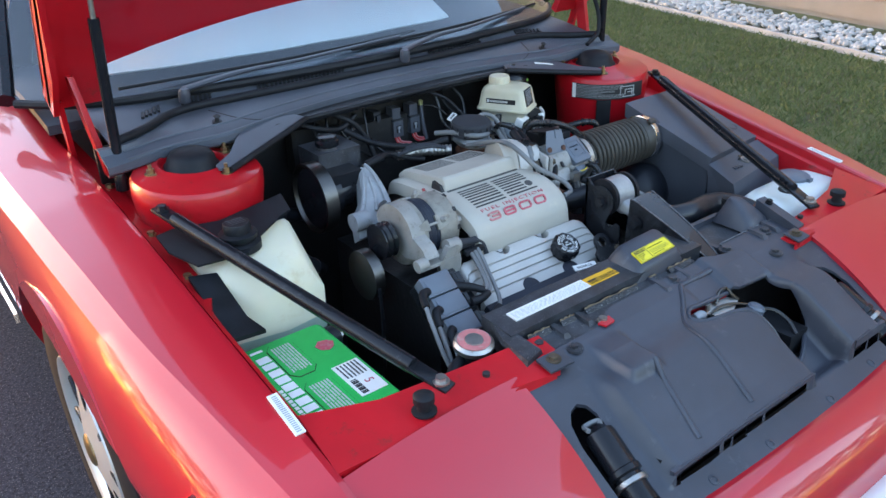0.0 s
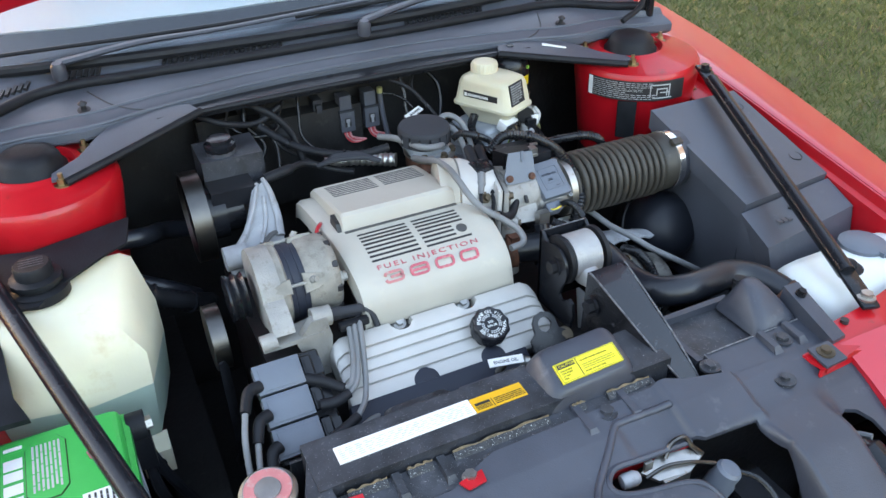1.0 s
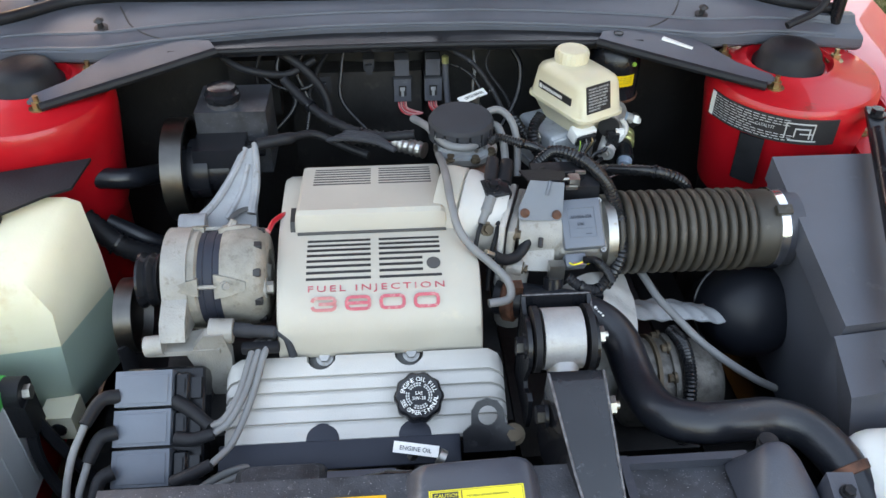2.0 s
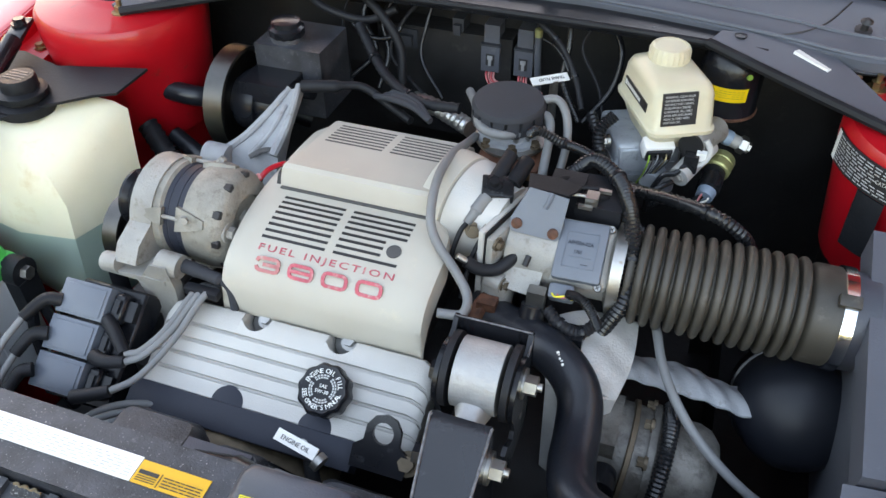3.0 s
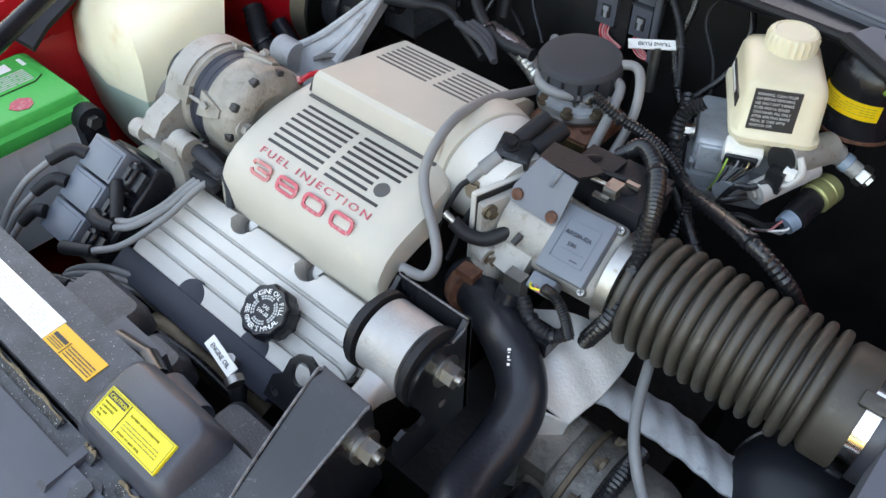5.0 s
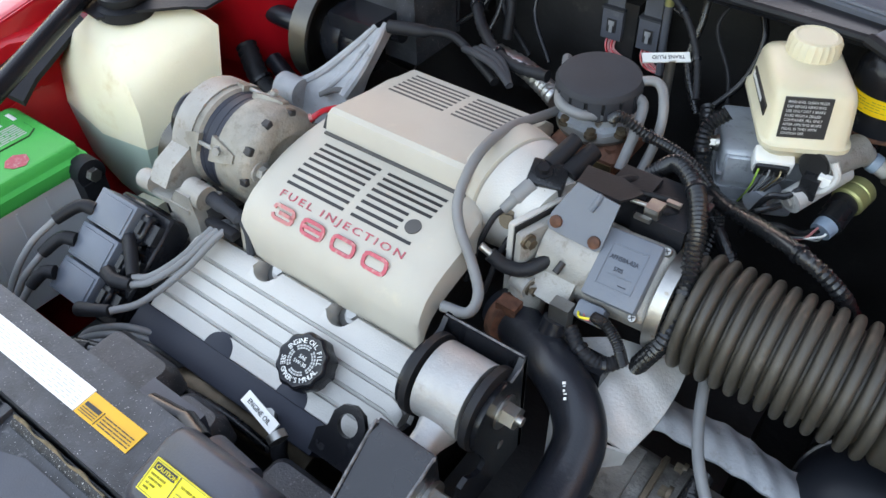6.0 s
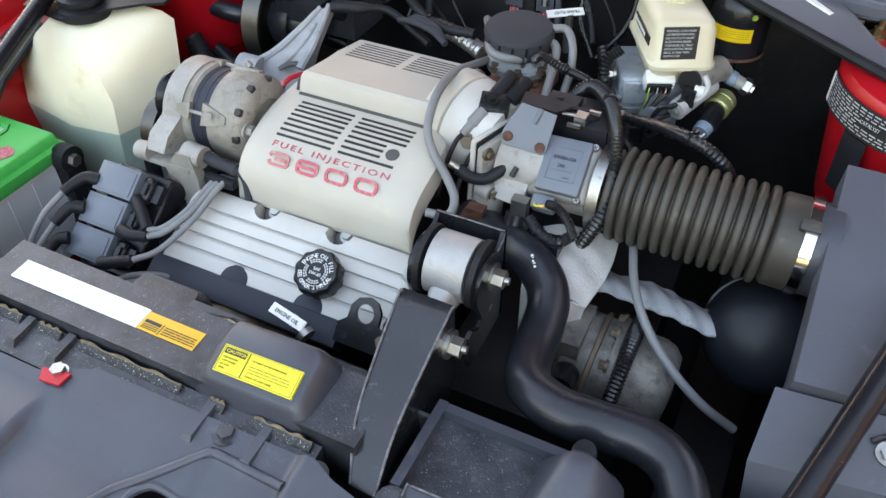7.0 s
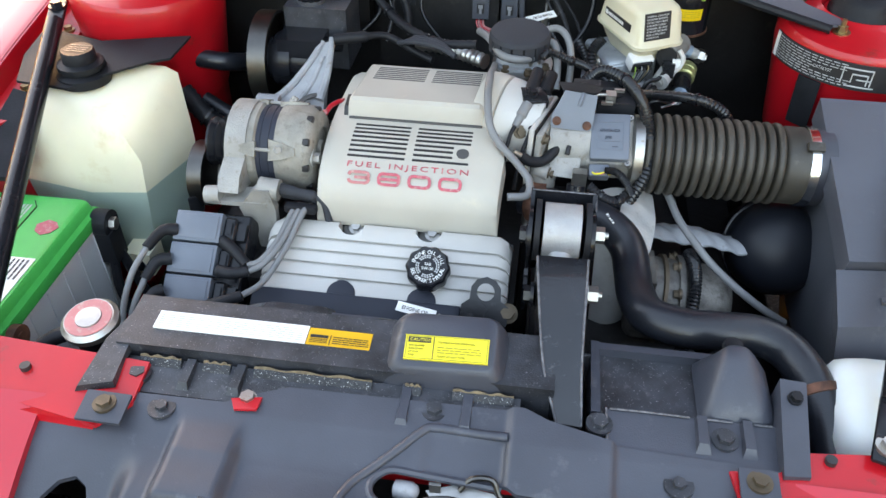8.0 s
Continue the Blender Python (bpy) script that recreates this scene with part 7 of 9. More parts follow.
# stickers with bars on the wing flanges
for side in (-1, 1):
    bm = B()
    p = Vector((side * 0.742, -0.545, z_edge(-0.545) - 0.003))
    m = frame_on((side * 0.748, -0.60, z_edge(-0.60) + 0.0012), (0, 1, 0.15), (side * 0.02, 0, 1)) if side > 0 else frame_on((-0.7225, -0.640, z_edge(-0.640) + 0.0022), (0, 1, 0.19), (0, 0, 1))
    plate(bm, m, 0.085, 0.016)
    sticker = part("wing_sticker", bm, WHITE, car, "white sticker with barred print")
    bm = B()
    for k in range(20):
        box(bm, (0.004 + 0.0039 * k, 0.004, 0.0006), (0.006 + 0.0039 * k, 0.012, 0.0011), m)
    part("sticker_print", bm, GREY_INK, sticker)

# tower label, wrapped round the left tower


def wrap(a, h, lift=0.0):
    r = 0.1300 - 0.03 * max(0, -0.045 - h) + lift
    return Vector((0.600 + math.cos(a) * r, 0.042 + math.sin(a) * r, 0.818 + h))


bm = B()
A0, A1 = radians(188), radians(278)
sheet(bm, lambda u, v: wrap(A0 + (A1 - A0) * u, -0.016 - 0.040 * v, 0.0018 + 0.0004 * v), 20, 2, (0, 0.003, 0))
tl = part("emission_label", bm, INK, car, "black printed label round the tower")
bm = B()
rnd = random.Random(2)
for k in range(9):
    a = A0 + 0.10
    while a < A0 + (A1 - A0) * 0.66:
        da = rnd.uniform(0.03, 0.09)
        h = -0.019 - 0.0040 * k
        if not (3 <= k <= 5 and a > A0 + 0.62):
            sheet(bm, lambda u, v: wrap(a + da * u, h - 0.0008 * v, 0.0030), 2, 1, (0, 0.002, 0))
        a += da + 0.022
part("label_print", bm, PALE_INK, tl)
bm = B()
sheet(bm, lambda u, v: wrap(A0 + 0.01 + 0.07 * u, -0.0165 - 0.039 * v, 0.0028), 3, 2, (0, 0.002, 0))
part("label_bar", bm, WHITE, tl)
for a, h, da, dh in ((1.0, -0.052, 0.30, 0.002), (1.0, -0.052, 0.01, 0.028), (1.10, -0.060, 0.16, 0.002), (1.10, -0.060, 0.01, 0.016), (1.26, -0.060, 0.01, 0.018), (1.05, -0.079, 0.30, 0.002), (1.30, -0.052, 0.01, 0.028), (1.16, -0.068, 0.14, 0.0015)):
    bm = B()
    sheet(bm, lambda u, v: wrap(A0 + a + da * u, h + 0.030 - dh * 0.9 * v, 0.0032), 4, 2, (0, 0.002, 0))
    part("diagram_line", bm, PALE_INK, tl)
p = wrap(A0 + 0.67, -0.036, 0.0042)
letters("label_word", "CATALYST", frame_on(p, (math.sin(A0 + 0.80) * -1, math.cos(A0 + 0.80), 0), (math.cos(A0 + 0.80), math.sin(A0 + 0.80), 0.1)), 0.0066, PALE_INK, tl, 0.9)
bm = B()
sheet(bm, lambda u, v: wrap(radians(219) + radians(16) * u, -0.058 - 0.080 * v, 0.002), 4, 3, (0, 0.003, 0))
part("tape_patch", bm, RUBBER, car, "black tape patch on the tower")

# air filter box
box_ob = thing("air_filter_box", (0.60, -0.35, 0.45), "satin black plastic air filter housing with a stepped front", "air filter box")


def lid_z(y):
    return 0.770 + (y + 0.130) * 0.280


bm = B()
loft(bm, [[(0.505, -0.132, lid_z(-0.132) - 0.035), (0.715, -0.132, lid_z(-0.132) - 0.035), (0.712, -0.385, lid_z(-0.385) - 0.035), (0.505, -0.400, lid_z(-0.400) - 0.035)],
          [(0.507, -0.130, lid_z(-0.130)), (0.715, -0.130, lid_z(-0.130)), (0.713, -0.387, lid_z(-0.387)), (0.507, -0.402, lid_z(-0.402))]])
soften(bm, 0.010, 3)
lid_o = part("filter_lid", bm, FADED, box_ob, "smooth black lid")
bm = B()
for x, y in ((0.685, -0.175), (0.690, -0.330)):
    lathe(bm, (x, y, lid_z(y) - 0.002), (0, -0.2, 1), [(0.013, 0.0), (0.013, 0.0026), (0.011, 0.0026), (0.011, 0.001)], 20)
part("lid_hole", bm, INK, lid_o)
bm = B()
loft(bm, [[(0.532, -0.14, 0.45), (0.70, -0.14, 0.45), (0.70, -0.37, 0.45), (0.526, -0.385, 0.45)],
          [(0.509, -0.135, lid_z(-0.135) - 0.037), (0.713, -0.135, lid_z(-0.135) - 0.037), (0.710, -0.383, lid_z(-0.383) - 0.037), (0.509, -0.397, lid_z(-0.397) - 0.037)]])
soften(bm, 0.008, 2)
part("filter_body", bm, FADED, box_ob)
bm = B()
loft(bm, [[(0.512, -0.404, 0.50), (0.70, -0.39, 0.50), (0.69, -0.500, 0.50), (0.510, -0.520, 0.50)],
          [(0.494, -0.406, 0.682), (0.712, -0.392, 0.690), (0.705, -0.460, 0.668), (0.487, -0.482, 0.656)]])
soften(bm, 0.012, 3)
part("intake_snorkel", bm, FADED, box_ob, "lower stepped intake chamber")
bm = B()
bolt(bm, (0.600, -0.435, 0.6755), (0, -0.35, 1), 0.008, 0.004, 1.5)
part("snorkel_screw", bm, STEEL, box_ob)
bm = B()
tube(bm, [(0.584, -0.428, 0.678), (0.598, -0.420, 0.682), (0.613, -0.428, 0.680), (0.617, -0.445, 0.674)], 0.003, 8)
part("screw_shroud", bm, LOOM, box_ob)
for k in range(3):
    bm = B()
    box(bm, (0.541 + 0.011 * k, -0.450, 0.6685), (0.549 + 0.011 * k, -0.440, 0.6735))
    soften(bm, 0.001)
    part("embossed_mark", bm, FADED, box_ob)

# corrugated duct
duct = thing("air_duct", (0.36, -0.21, 0.66), "corrugated dusty rubber air duct from filter box to sensor", "air duct")
bm = B()
d0, d1 = Vector((0.262, -0.205, 0.702)), Vector((0.487, -0.203, 0.699))
prof = [(0.050, 0.0), (0.052, 0.004)]
L = (d1 - d0).length
n = 13
for k in range(n):
    h = 0.010 + (L - 0.045) * k / n
    w = (L - 0.045) / n
    prof += [(0.0465, h), (0.0530, h + w * 0.05), (0.0560, h + w * 0.12), (0.0577, h + w * 0.25), (0.0583, h + w * 0.42), (0.0577, h + w * 0.59), (0.0560, h + w * 0.72), (0.0530, h + w * 0.79), (0.0465, h + w * 0.84)]
prof += [(0.052, L - 0.034), (0.055, L - 0.030), (0.055, L)]
lathe(bm, d0, d1 - d0, prof, 48)
part("bellows", bm, DUCT, duct, "ribbed brownish black bellows", smooth=75)
bm = B()
w = (d1 - d0).normalized()
lathe(bm, d1 - w * 0.006, w, [(0.0555, 0), (0.0575, 0.001), (0.0575, 0.013), (0.0555, 0.014)], 40)
clamp = part("hose_clamp", bm, CHROME, duct, "bright steel clamp band")
bm = B()
m = frame_on(d1 + Vector((0, -0.030, 0.050)), w, (0, -0.5, 0.85))
box(bm, (-0.012, -0.007, -0.003), (0.010, 0.007, 0.006), m)
soften(bm, 0.002)
part("clamp_clip", bm, DUCT, clamp)
bm = B()
cyl(bm, d1, d1 + w * 0.03, 0.054, seg=32)
part("box_spigot", bm, PLASTIC, duct)

# vacuum ball
bm = B()
ball = thing("vacuum_tank", (0.480, -0.225, 0.490), "round glossy black vacuum tank beside the filter box", "tank")
TANK_AT, TANK_AX = Vector((0.482, -0.205, 0.552)), (0.02, -0.82, 0.50)
lathe(bm, TANK_AT, TANK_AX, [(0.010, -0.070), (0.050, -0.062), (0.068, -0.045), (0.071, -0.015), (0.071, 0.020), (0.069, 0.040), (0.062, 0.058), (0.048, 0.073), (0.028, 0.082), (0.004, 0.085)], 48)
part("tank_body", bm, TANK, ball, smooth=60)
bm = B()
lathe(bm, TANK_AT, TANK_AX, [(0.070, -0.004), (0.0735, -0.003), (0.0735, 0.003), (0.070, 0.004)], 48)
part("seam_band", bm, BLACK, ball)

# brake unit: aluminium block, reservoir, accumulator
brake = thing("brake_unit", (0.24, 0.05, 0.66), "aluminium brake unit with a cream fluid reservoir", "brake unit")
RB = Matrix.Translation((0.240, 0.055, 0)) @ pose(0, 0, 0, 0, 0, 24)
bm = B()
box(bm, (-0.050, -0.045, 0.655), (0.040, 0.05, 0.740), RB)
soften(bm, 0.007, 3, 50)
box(bm, (-0.046, -0.049, 0.700), (0.010, -0.040, 0.735), RB)
soften(bm, 0.002, 1, 50)
block = part("valve_block", bm, PALE_BLOCK, brake, "pale bluish cast valve block")
for z in (0.672, 0.690, 0.708):
    bm = B()
    box(bm, (-0.052, -0.047, z), (0.030, 0.04, z + 0.003), RB)
    part("casting_rib", bm, PALE_BLOCK, block)
for name, a, b, r, mt in (("main_cylinder", (0.304, 0.000, 0.755), (0.330, 0.060, 0.750), 0.0175, ALU), ("cylinder_end", (0.302, -0.004, 0.7555), (0.305, 0.003, 0.755), 0.0165, DARK), ("port", (0.296, -0.026, 0.722), (0.326, 0.040, 0.735), 0.0135, BRIGHT_ALU), ("arm", (0.312, 0.045, 0.757), (0.338, 0.078, 0.735), 0.012, ALU), ("solenoid", (0.262, -0.020, 0.700), (0.266, 0.010, 0.702), 0.014, PALE_BLOCK)):
    bm = B()
    cyl(bm, a, b, r, seg=28)
    soften(bm, 0.0025, 2, 50)
    part(name, bm, mt, brake)
bm = B()
bolt(bm, (0.296, -0.026, 0.722), (-0.42, -0.9, -0.15), 0.005, 0.003, 1.5)
part("port_screw", bm, ALU, brake)
bm = B()
tube(bm, [(0.320, -0.006, 0.770), (0.328, -0.010, 0.757), (0.322, -0.014, 0.742), (0.312, -0.016, 0.736)], 0.004, 8)
part("wire_bracket", bm, BRIGHT_ALU, brake)
bm = B()
bolt(bm, (0.196, 0.020, 0.728), (-0.9, -0.4, 0), 0.007, 0.008, 1.3)
part("side_bolt", bm, STEEL, brake)


RV = Matrix.Translation((0.259, 0.054, 0.021)) @ pose(0, 0, 0, 0, 0, -62)


def rr(w, h, z, r=0.016):
    return [RV @ Vector(p) for p in rect(-w, w, -h, h, z, r)]


bm = B()
loft(bm, [rr(0.042, 0.030, 0.716), rr(0.054, 0.036, 0.733), rr(0.064, 0.040, 0.748), rr(0.0705, 0.0450, 0.750), rr(0.0705, 0.0450, 0.755), rr(0.0675, 0.0425, 0.757), rr(0.0590, 0.0405, 0.797), rr(0.055, 0.038, 0.805), rr(0.048, 0.034, 0.809, 0.02), rr(0.038, 0.029, 0.812, 0.022)])
res = part("fluid_reservoir", bm, RESERVOIR, brake, "yellowed cream plastic reservoir", smooth=50)
bm = B()
lathe(bm, RV @ Vector((-0.0225, 0.004, 0.8095)), (0, 0, 1), [(0.023, -0.006), (0.023, 0.0), (0.0265, 0.001), (0.0262, 0.016), (0.0235, 0.0205), (0.020, 0.0215), (0.019, 0.0205), (0.004, 0.0205)], 72, 24, 0.022)
part("reservoir_cap", bm, RESERVOIR, res, "cream ridged cap")
bm = B()
LM = frame_on(RV @ Vector((-0.040, -0.0425, 0.770)), RV.to_3x3() @ Vector((1, 0, 0)), RV.to_3x3() @ Vector((0, -1, 0)))
plate(bm, LM, 0.078, 0.012)
lab = part("level_label", bm, INK, res, "black label with white bars")
bm = B()
for k in range(16):
    box(bm, (0.010 + 0.003 * k, 0.003, 0.0006), (0.0118 + 0.003 * k, 0.008, 0.001), LM)
box(bm, (0.002, 0.002, 0.0006), (0.008, 0.009, 0.001), LM)
part("label_print", bm, WHITE, lab)
bm = B()
WM = frame_on(RV @ Vector((0.0662, -0.032, 0.7650)), RV.to_3x3() @ Vector((0, 1, 0)), RV.to_3x3() @ Vector((1, 0, 0.205)))
plate(bm, WM, 0.0455, 0.0420)
lab = part("warning_label", bm, INK, res, "black warning label")
for k, line in enumerate(("WARNING, CLEAN FILLER", "CAP BEFORE REMOVING.", "USE ONLY DOT 3 BRAKE", "FLUID FROM A SEALED", "CONTAINER. FILL ONLY", "AFTER APPLYING BRAKE", "PEDAL 25 TIMES WITH", "IGNITION OFF.")):
    letters("label_line", line, WM @ pose(0.0025, 0.0362 - 0.0047 * k, 0.0007), 0.0040, PALE_INK, lab, 0.84)
CN = Matrix.Translation((0.264, -0.004, 0.742)) @ pose(0, 0, 0, 20, 0, 24)
bm = B()
box(bm, (-0.020, -0.006, -0.010), (0.020, 0.016, 0.012), CN)
soften(bm, 0.003)
conn = part("connector", bm, WHITE, brake, "white electrical connector with a black face")
bm = B()
box(bm, (-0.018, -0.010, -0.009), (0.016, -0.005, 0.009), CN)
soften(bm, 0.002)
part("connector_face", bm, LOOM, conn)
for k in range(6):
    bm = B()
    x = -0.014 + 0.0055 * k
    tube(bm, [CN @ Vector((x, -0.008, 0.004 - 0.006 * (k % 2))), CN @ Vector((x - 0.002, -0.016, 0.0)), CN @ Vector((x * 0.6 - 0.01, -0.020, -0.022)), CN @ Vector((x * 0.3 - 0.018, -0.016, -0.055))], 0.0011, 6)
    part("connector_wire", bm, (GREEN_INK, INK, WIRE, INK, BRASSY, INK)[k], conn)
for a, b, c, e in (((0.306, -0.012, 0.740), (0.292, -0.030, 0.730), (0.276, -0.034, 0.724), (0.262, -0.036, 0.690)), ((0.332, -0.010, 0.690), (0.316, -0.026, 0.688), (0.292, -0.036, 0.694), (0.268, -0.040, 0.680)), ((0.290, -0.030, 0.716), (0.278, -0.040, 0.712), (0.266, -0.042, 0.700), (0.262, -0.040, 0.670))):
    bm = B()
    tube(bm, [a, b, c, e], 0.0036, 8)
    part("branch_wire", bm, LOOM, brake)
bm = B()
box(bm, (0.298, -0.022, 0.728), (0.316, -0.008, 0.752))
soften(bm, 0.003)
part("black_plug", bm, LOOM, brake)
bm = B()
box(bm, (0.312, -0.016, 0.744), (0.324, -0.008, 0.756))
soften(bm, 0.002)
part("white_clip", bm, WHITE, brake)
bm = B()
cyl(bm, (0.341, 0.034, 0.702), (0.336, -0.004, 0.694), 0.0150, seg=26)
soften(bm, 0.002, 2, 50)
part("pressure_switch", bm, LOOM, brake)
bm = B()
lathe(bm, (0.348, 0.058, 0.708), Vector((-0.006, -0.025, -0.005)), [(0.0165, 0), (0.018, 0.002), (0.018, 0.012), (0.0170, 0.013), (0.0170, 0.016), (0.018, 0.017), (0.018, 0.026), (0.0155, 0.028)], 30)
part("switch_ring", bm, OLIVE_ZINC, brake, "olive zinc plated ring")
bm = B()
cyl(bm, (0.336, -0.003, 0.694), (0.333, -0.014, 0.690), 0.0125, 0.0115, 24)
soften(bm, 0.002, 2, 50)
plug = part("switch_plug", bm, BLUE_PLUG, brake, "pale blue-grey plug with wires")
for k in range(4):
    a = k * 1.6 + 0.4
    bm = B()
    tube(bm, [(0.333 + 0.006 * math.cos(a), -0.012, 0.690 + 0.006 * math.sin(a)), (0.331 + 0.007 * math.cos(a), -0.020, 0.688 + 0.006 * math.sin(a)), (0.322, -0.026, 0.684), (0.306, -0.030, 0.680)], 0.0013, 6)
    part("plug_wire", bm, (WHITE, PINK_INK, INK, WIRE)[k], plug)
bm = B()
cyl(bm, (0.336, 0.078, 0.734), (0.366, 0.080, 0.722), 0.0095)
soften(bm, 0.002, 1, 50)
union = part("union", bm, ALU, brake)
bm = B()
lathe(bm, (0.364, 0.080, 0.723), (0.93, 0.06, -0.37), [(0.011, 0), (0.0125, 0.002), (0.0125, 0.010), (0.008, 0.012), (0.008, 0.016), (0.003, 0.017)], 6)
part("union_nut", bm, STEEL, union)
bm = B()
lathe(bm, (0.344, 0.0785, 0.731), (0.93, 0.06, -0.37), [(0.0098, 0), (0.0108, 0.001), (0.0108, 0.009), (0.0098, 0.010)], 20)
part("blue_sleeve", bm, BLUE_PLUG, union)
acc = thing("pressure_accumulator", (0.345, 0.12, 0.70), "black pressure accumulator with a yellow warning band", "accumulator")
bm = B()
lathe(bm, (0.334, 0.118, 0.752), (0, 0, 1), [(0.012, -0.04), (0.012, -0.004), (0.038, 0), (0.0425, 0.004), (0.0425, 0.010), (0.0415, 0.014), (0.0420, 0.058), (0.040, 0.073), (0.031, 0.088), (0.016, 0.096), (0.008, 0.097), (0.008, 0.106), (0.002, 0.107)], 48)
part("accumulator_body", bm, BLACK, acc)
bm = B()
sheet(bm, lambda u, v: (0.334 + 0.0430 * math.cos(radians(205 + 100 * u)), 0.118 + 0.0430 * math.sin(radians(205 + 100 * u)), 0.783 + 0.019 * v), 16, 1, (0, 0.001, 0))
band = part("warning_band", bm, BAND, acc, "yellow printed band")
bm = B()
for k in range(5):
    for j in range(12):
        a0 = 211 + 7.4 * j
        if (j * 7 + k * 5) % 11 and not (k == 0 and j > 4):
            sheet(bm, lambda u, v: (0.334 + 0.0435 * math.cos(radians(a0 + 6 * u)), 0.118 + 0.0435 * math.sin(radians(a0 + 6 * u)), 0.7855 + 0.0031 * k + 0.0006 * v), 2, 1, (0, 0.001, 0))
part("band_print", bm, OLIVE_INK, band)
bm = B()
lathe(bm, (0.334, 0.118, 0.752), (0, 0, 1), [(0.0415, 0.001), (0.0440, 0.002), (0.0440, 0.005), (0.0425, 0.006)], 48)
part("bottom_rim", bm, RUST, acc)
bm = B()
lathe(bm, (0.356, 0.082, 0.819), (0.5, -0.85, 0.5), [(0.0035, -0.003), (0.0035, 0.002)], 12)
part("paint_dot", bm, GREEN_INK, acc)

# relays on the bulkhead
for x in (-0.012, 0.040):
    relay = thing("relay", (x, 0.15, 0.75), "grey-black relay cube with pink and red wires on the bulkhead", "relay", "bulkhead relays")
    bm = B()
    box(bm, (x - 0.0145, 0.158, 0.727), (x + 0.0145, 0.192, 0.770))
    soften(bm, 0.003, 2)
    socket = part("relay_socket", bm, FADED, relay)
    bm = B()
    box(bm, (x - 0.0120, 0.164, 0.771), (x + 0.0120, 0.192, 0.800))
    soften(bm, 0.003, 2)
    part("relay_case", bm, FADED, relay)
    bm = B()
    box(bm, (x - 0.0155, 0.156, 0.769), (x + 0.0155, 0.192, 0.7715))
    part("socket_rim", bm, CAP_GREY, relay)
    bm = B()
    box(bm, (x - 0.0065, 0.1565, 0.738), (x + 0.0065, 0.1585, 0.756))
    part("clip_recess", bm, INK, socket)
    bm = B()
    box(bm, (x - 0.0040, 0.1550, 0.748), (x + 0.0040, 0.1570, 0.754))
    box(bm, (x - 0.0022, 0.1550, 0.738), (x + 0.0022, 0.1570, 0.748))
    part("relay_clip", bm, CRUMPLED, socket)
    for k in range(4):
        bm = B()
        tube(bm, [(x - 0.007 + 0.004 * k, 0.168, 0.728), (x - 0.006 + 0.004 * k, 0.160, 0.716), (x + 0.002 + 0.004 * k, 0.156, 0.706 + 0.002 * k), (x + 0.016 + 0.003 * k, 0.154, 0.703 + 0.002 * k), (x + 0.034, 0.152, 0.707)], 0.0016, 6)
        part("relay_wire", bm, (RED, PINK_INK, RED, PINK_INK)[k], relay)
bm = B()
tube(bm, [(0.060, 0.160, 0.802), (0.061, 0.158, 0.77), (0.064, 0.155, 0.735), (0.068, 0.150, 0.705)], 0.0052, 10)
solid("bulkhead_hose", bm, FADED, "short grey hose beside the relays", "hose")
bm = B()
lathe(bm, (0.060, 0.160, 0.795), (0, 0, 1), [(0.0060, 0), (0.0060, 0.011), (0.003, 0.013)], 12)
solid("hose_plug", bm, OLIVE_ZINC, "dull lime plastic hose plug", "plug")

# hoses, looms and cables


def run(name, pts, r, mt, label, category="hose", ribs=0.0, steps=6, group=""):
    bm = B()
    tube(bm, pts, r, 12, steps, ribs)
    if not ribs:
        return solid(name, bm, mt, label, category, group)
    ob = thing(name, pts[0], label, category, group)
    part("conduit", bm, mt, ob)
    path = spline(pts, 6)
    for f in (0.3, 0.72):
        i = int(f * (len(path) - 2))
        bm = B()
        lathe(bm, path[i], path[i + 1] - path[i], [(r * 0.95, 0), (r * 1.16, 0.0005), (r * 1.16, 0.0045), (r * 0.95, 0.005)], 16)
        part("cable_tie", bm, BLACK, ob)
    return ob


hose_pts = [(0.100, -0.262, 0.645), (0.150, -0.285, 0.650), (0.197, -0.314, 0.661), (0.228, -0.334, 0.656), (0.246, -0.358, 0.645), (0.252, -0.395, 0.635), (0.255, -0.435, 0.634), (0.268, -0.475, 0.638), (0.305, -0.495, 0.642), (0.350, -0.494, 0.641), (0.395, -0.490, 0.637), (0.430, -0.505, 0.632), (0.452, -0.545, 0.625), (0.466, -0.590, 0.607), (0.472, -0.625, 0.585)]
rhose = thing("radiator_hose", hose_pts[0], "thick black radiator hose bending across to the radiator", "hose")
bm = B()
tube(bm, hose_pts, 0.0245, 18, 6)
part("hose_body", bm, HOSE, rhose)
bm = B()
lathe(bm, (0.110, -0.267, 0.646), (0.9, -0.4, 0.10), [(0.028, 0), (0.031, 0.003), (0.031, 0.016), (0.028, 0.018)], 28)
box(bm, (0.108, -0.288, 0.668), (0.130, -0.272, 0.680))
soften(bm, 0.003, 1, 50)
clampo = part("thermostat_clamp", bm, RUST, rhose, "rusty clamp band")
bm = B()
lathe(bm, (0.4545, -0.552, 0.6225), (0.28, -0.88, -0.36), [(0.0245, 0), (0.0268, 0.001), (0.0268, 0.011), (0.0245, 0.012)], 28)
for k in range(7):
    c = Vector((0.4835, -0.556 - 0.0035 * k, 0.628 - 0.0016 * k))
    lathe(bm, c, (0.28, -0.88, -0.36), [(0.003, 0), (0.0062, 0.0005), (0.0062, 0.0022), (0.003, 0.0026)], 12)
part("radiator_clamp", bm, RUST, rhose, "rusty spring clamp")
bm = B()
n = Vector((0.25, -0.65, 0.70)).normalized()
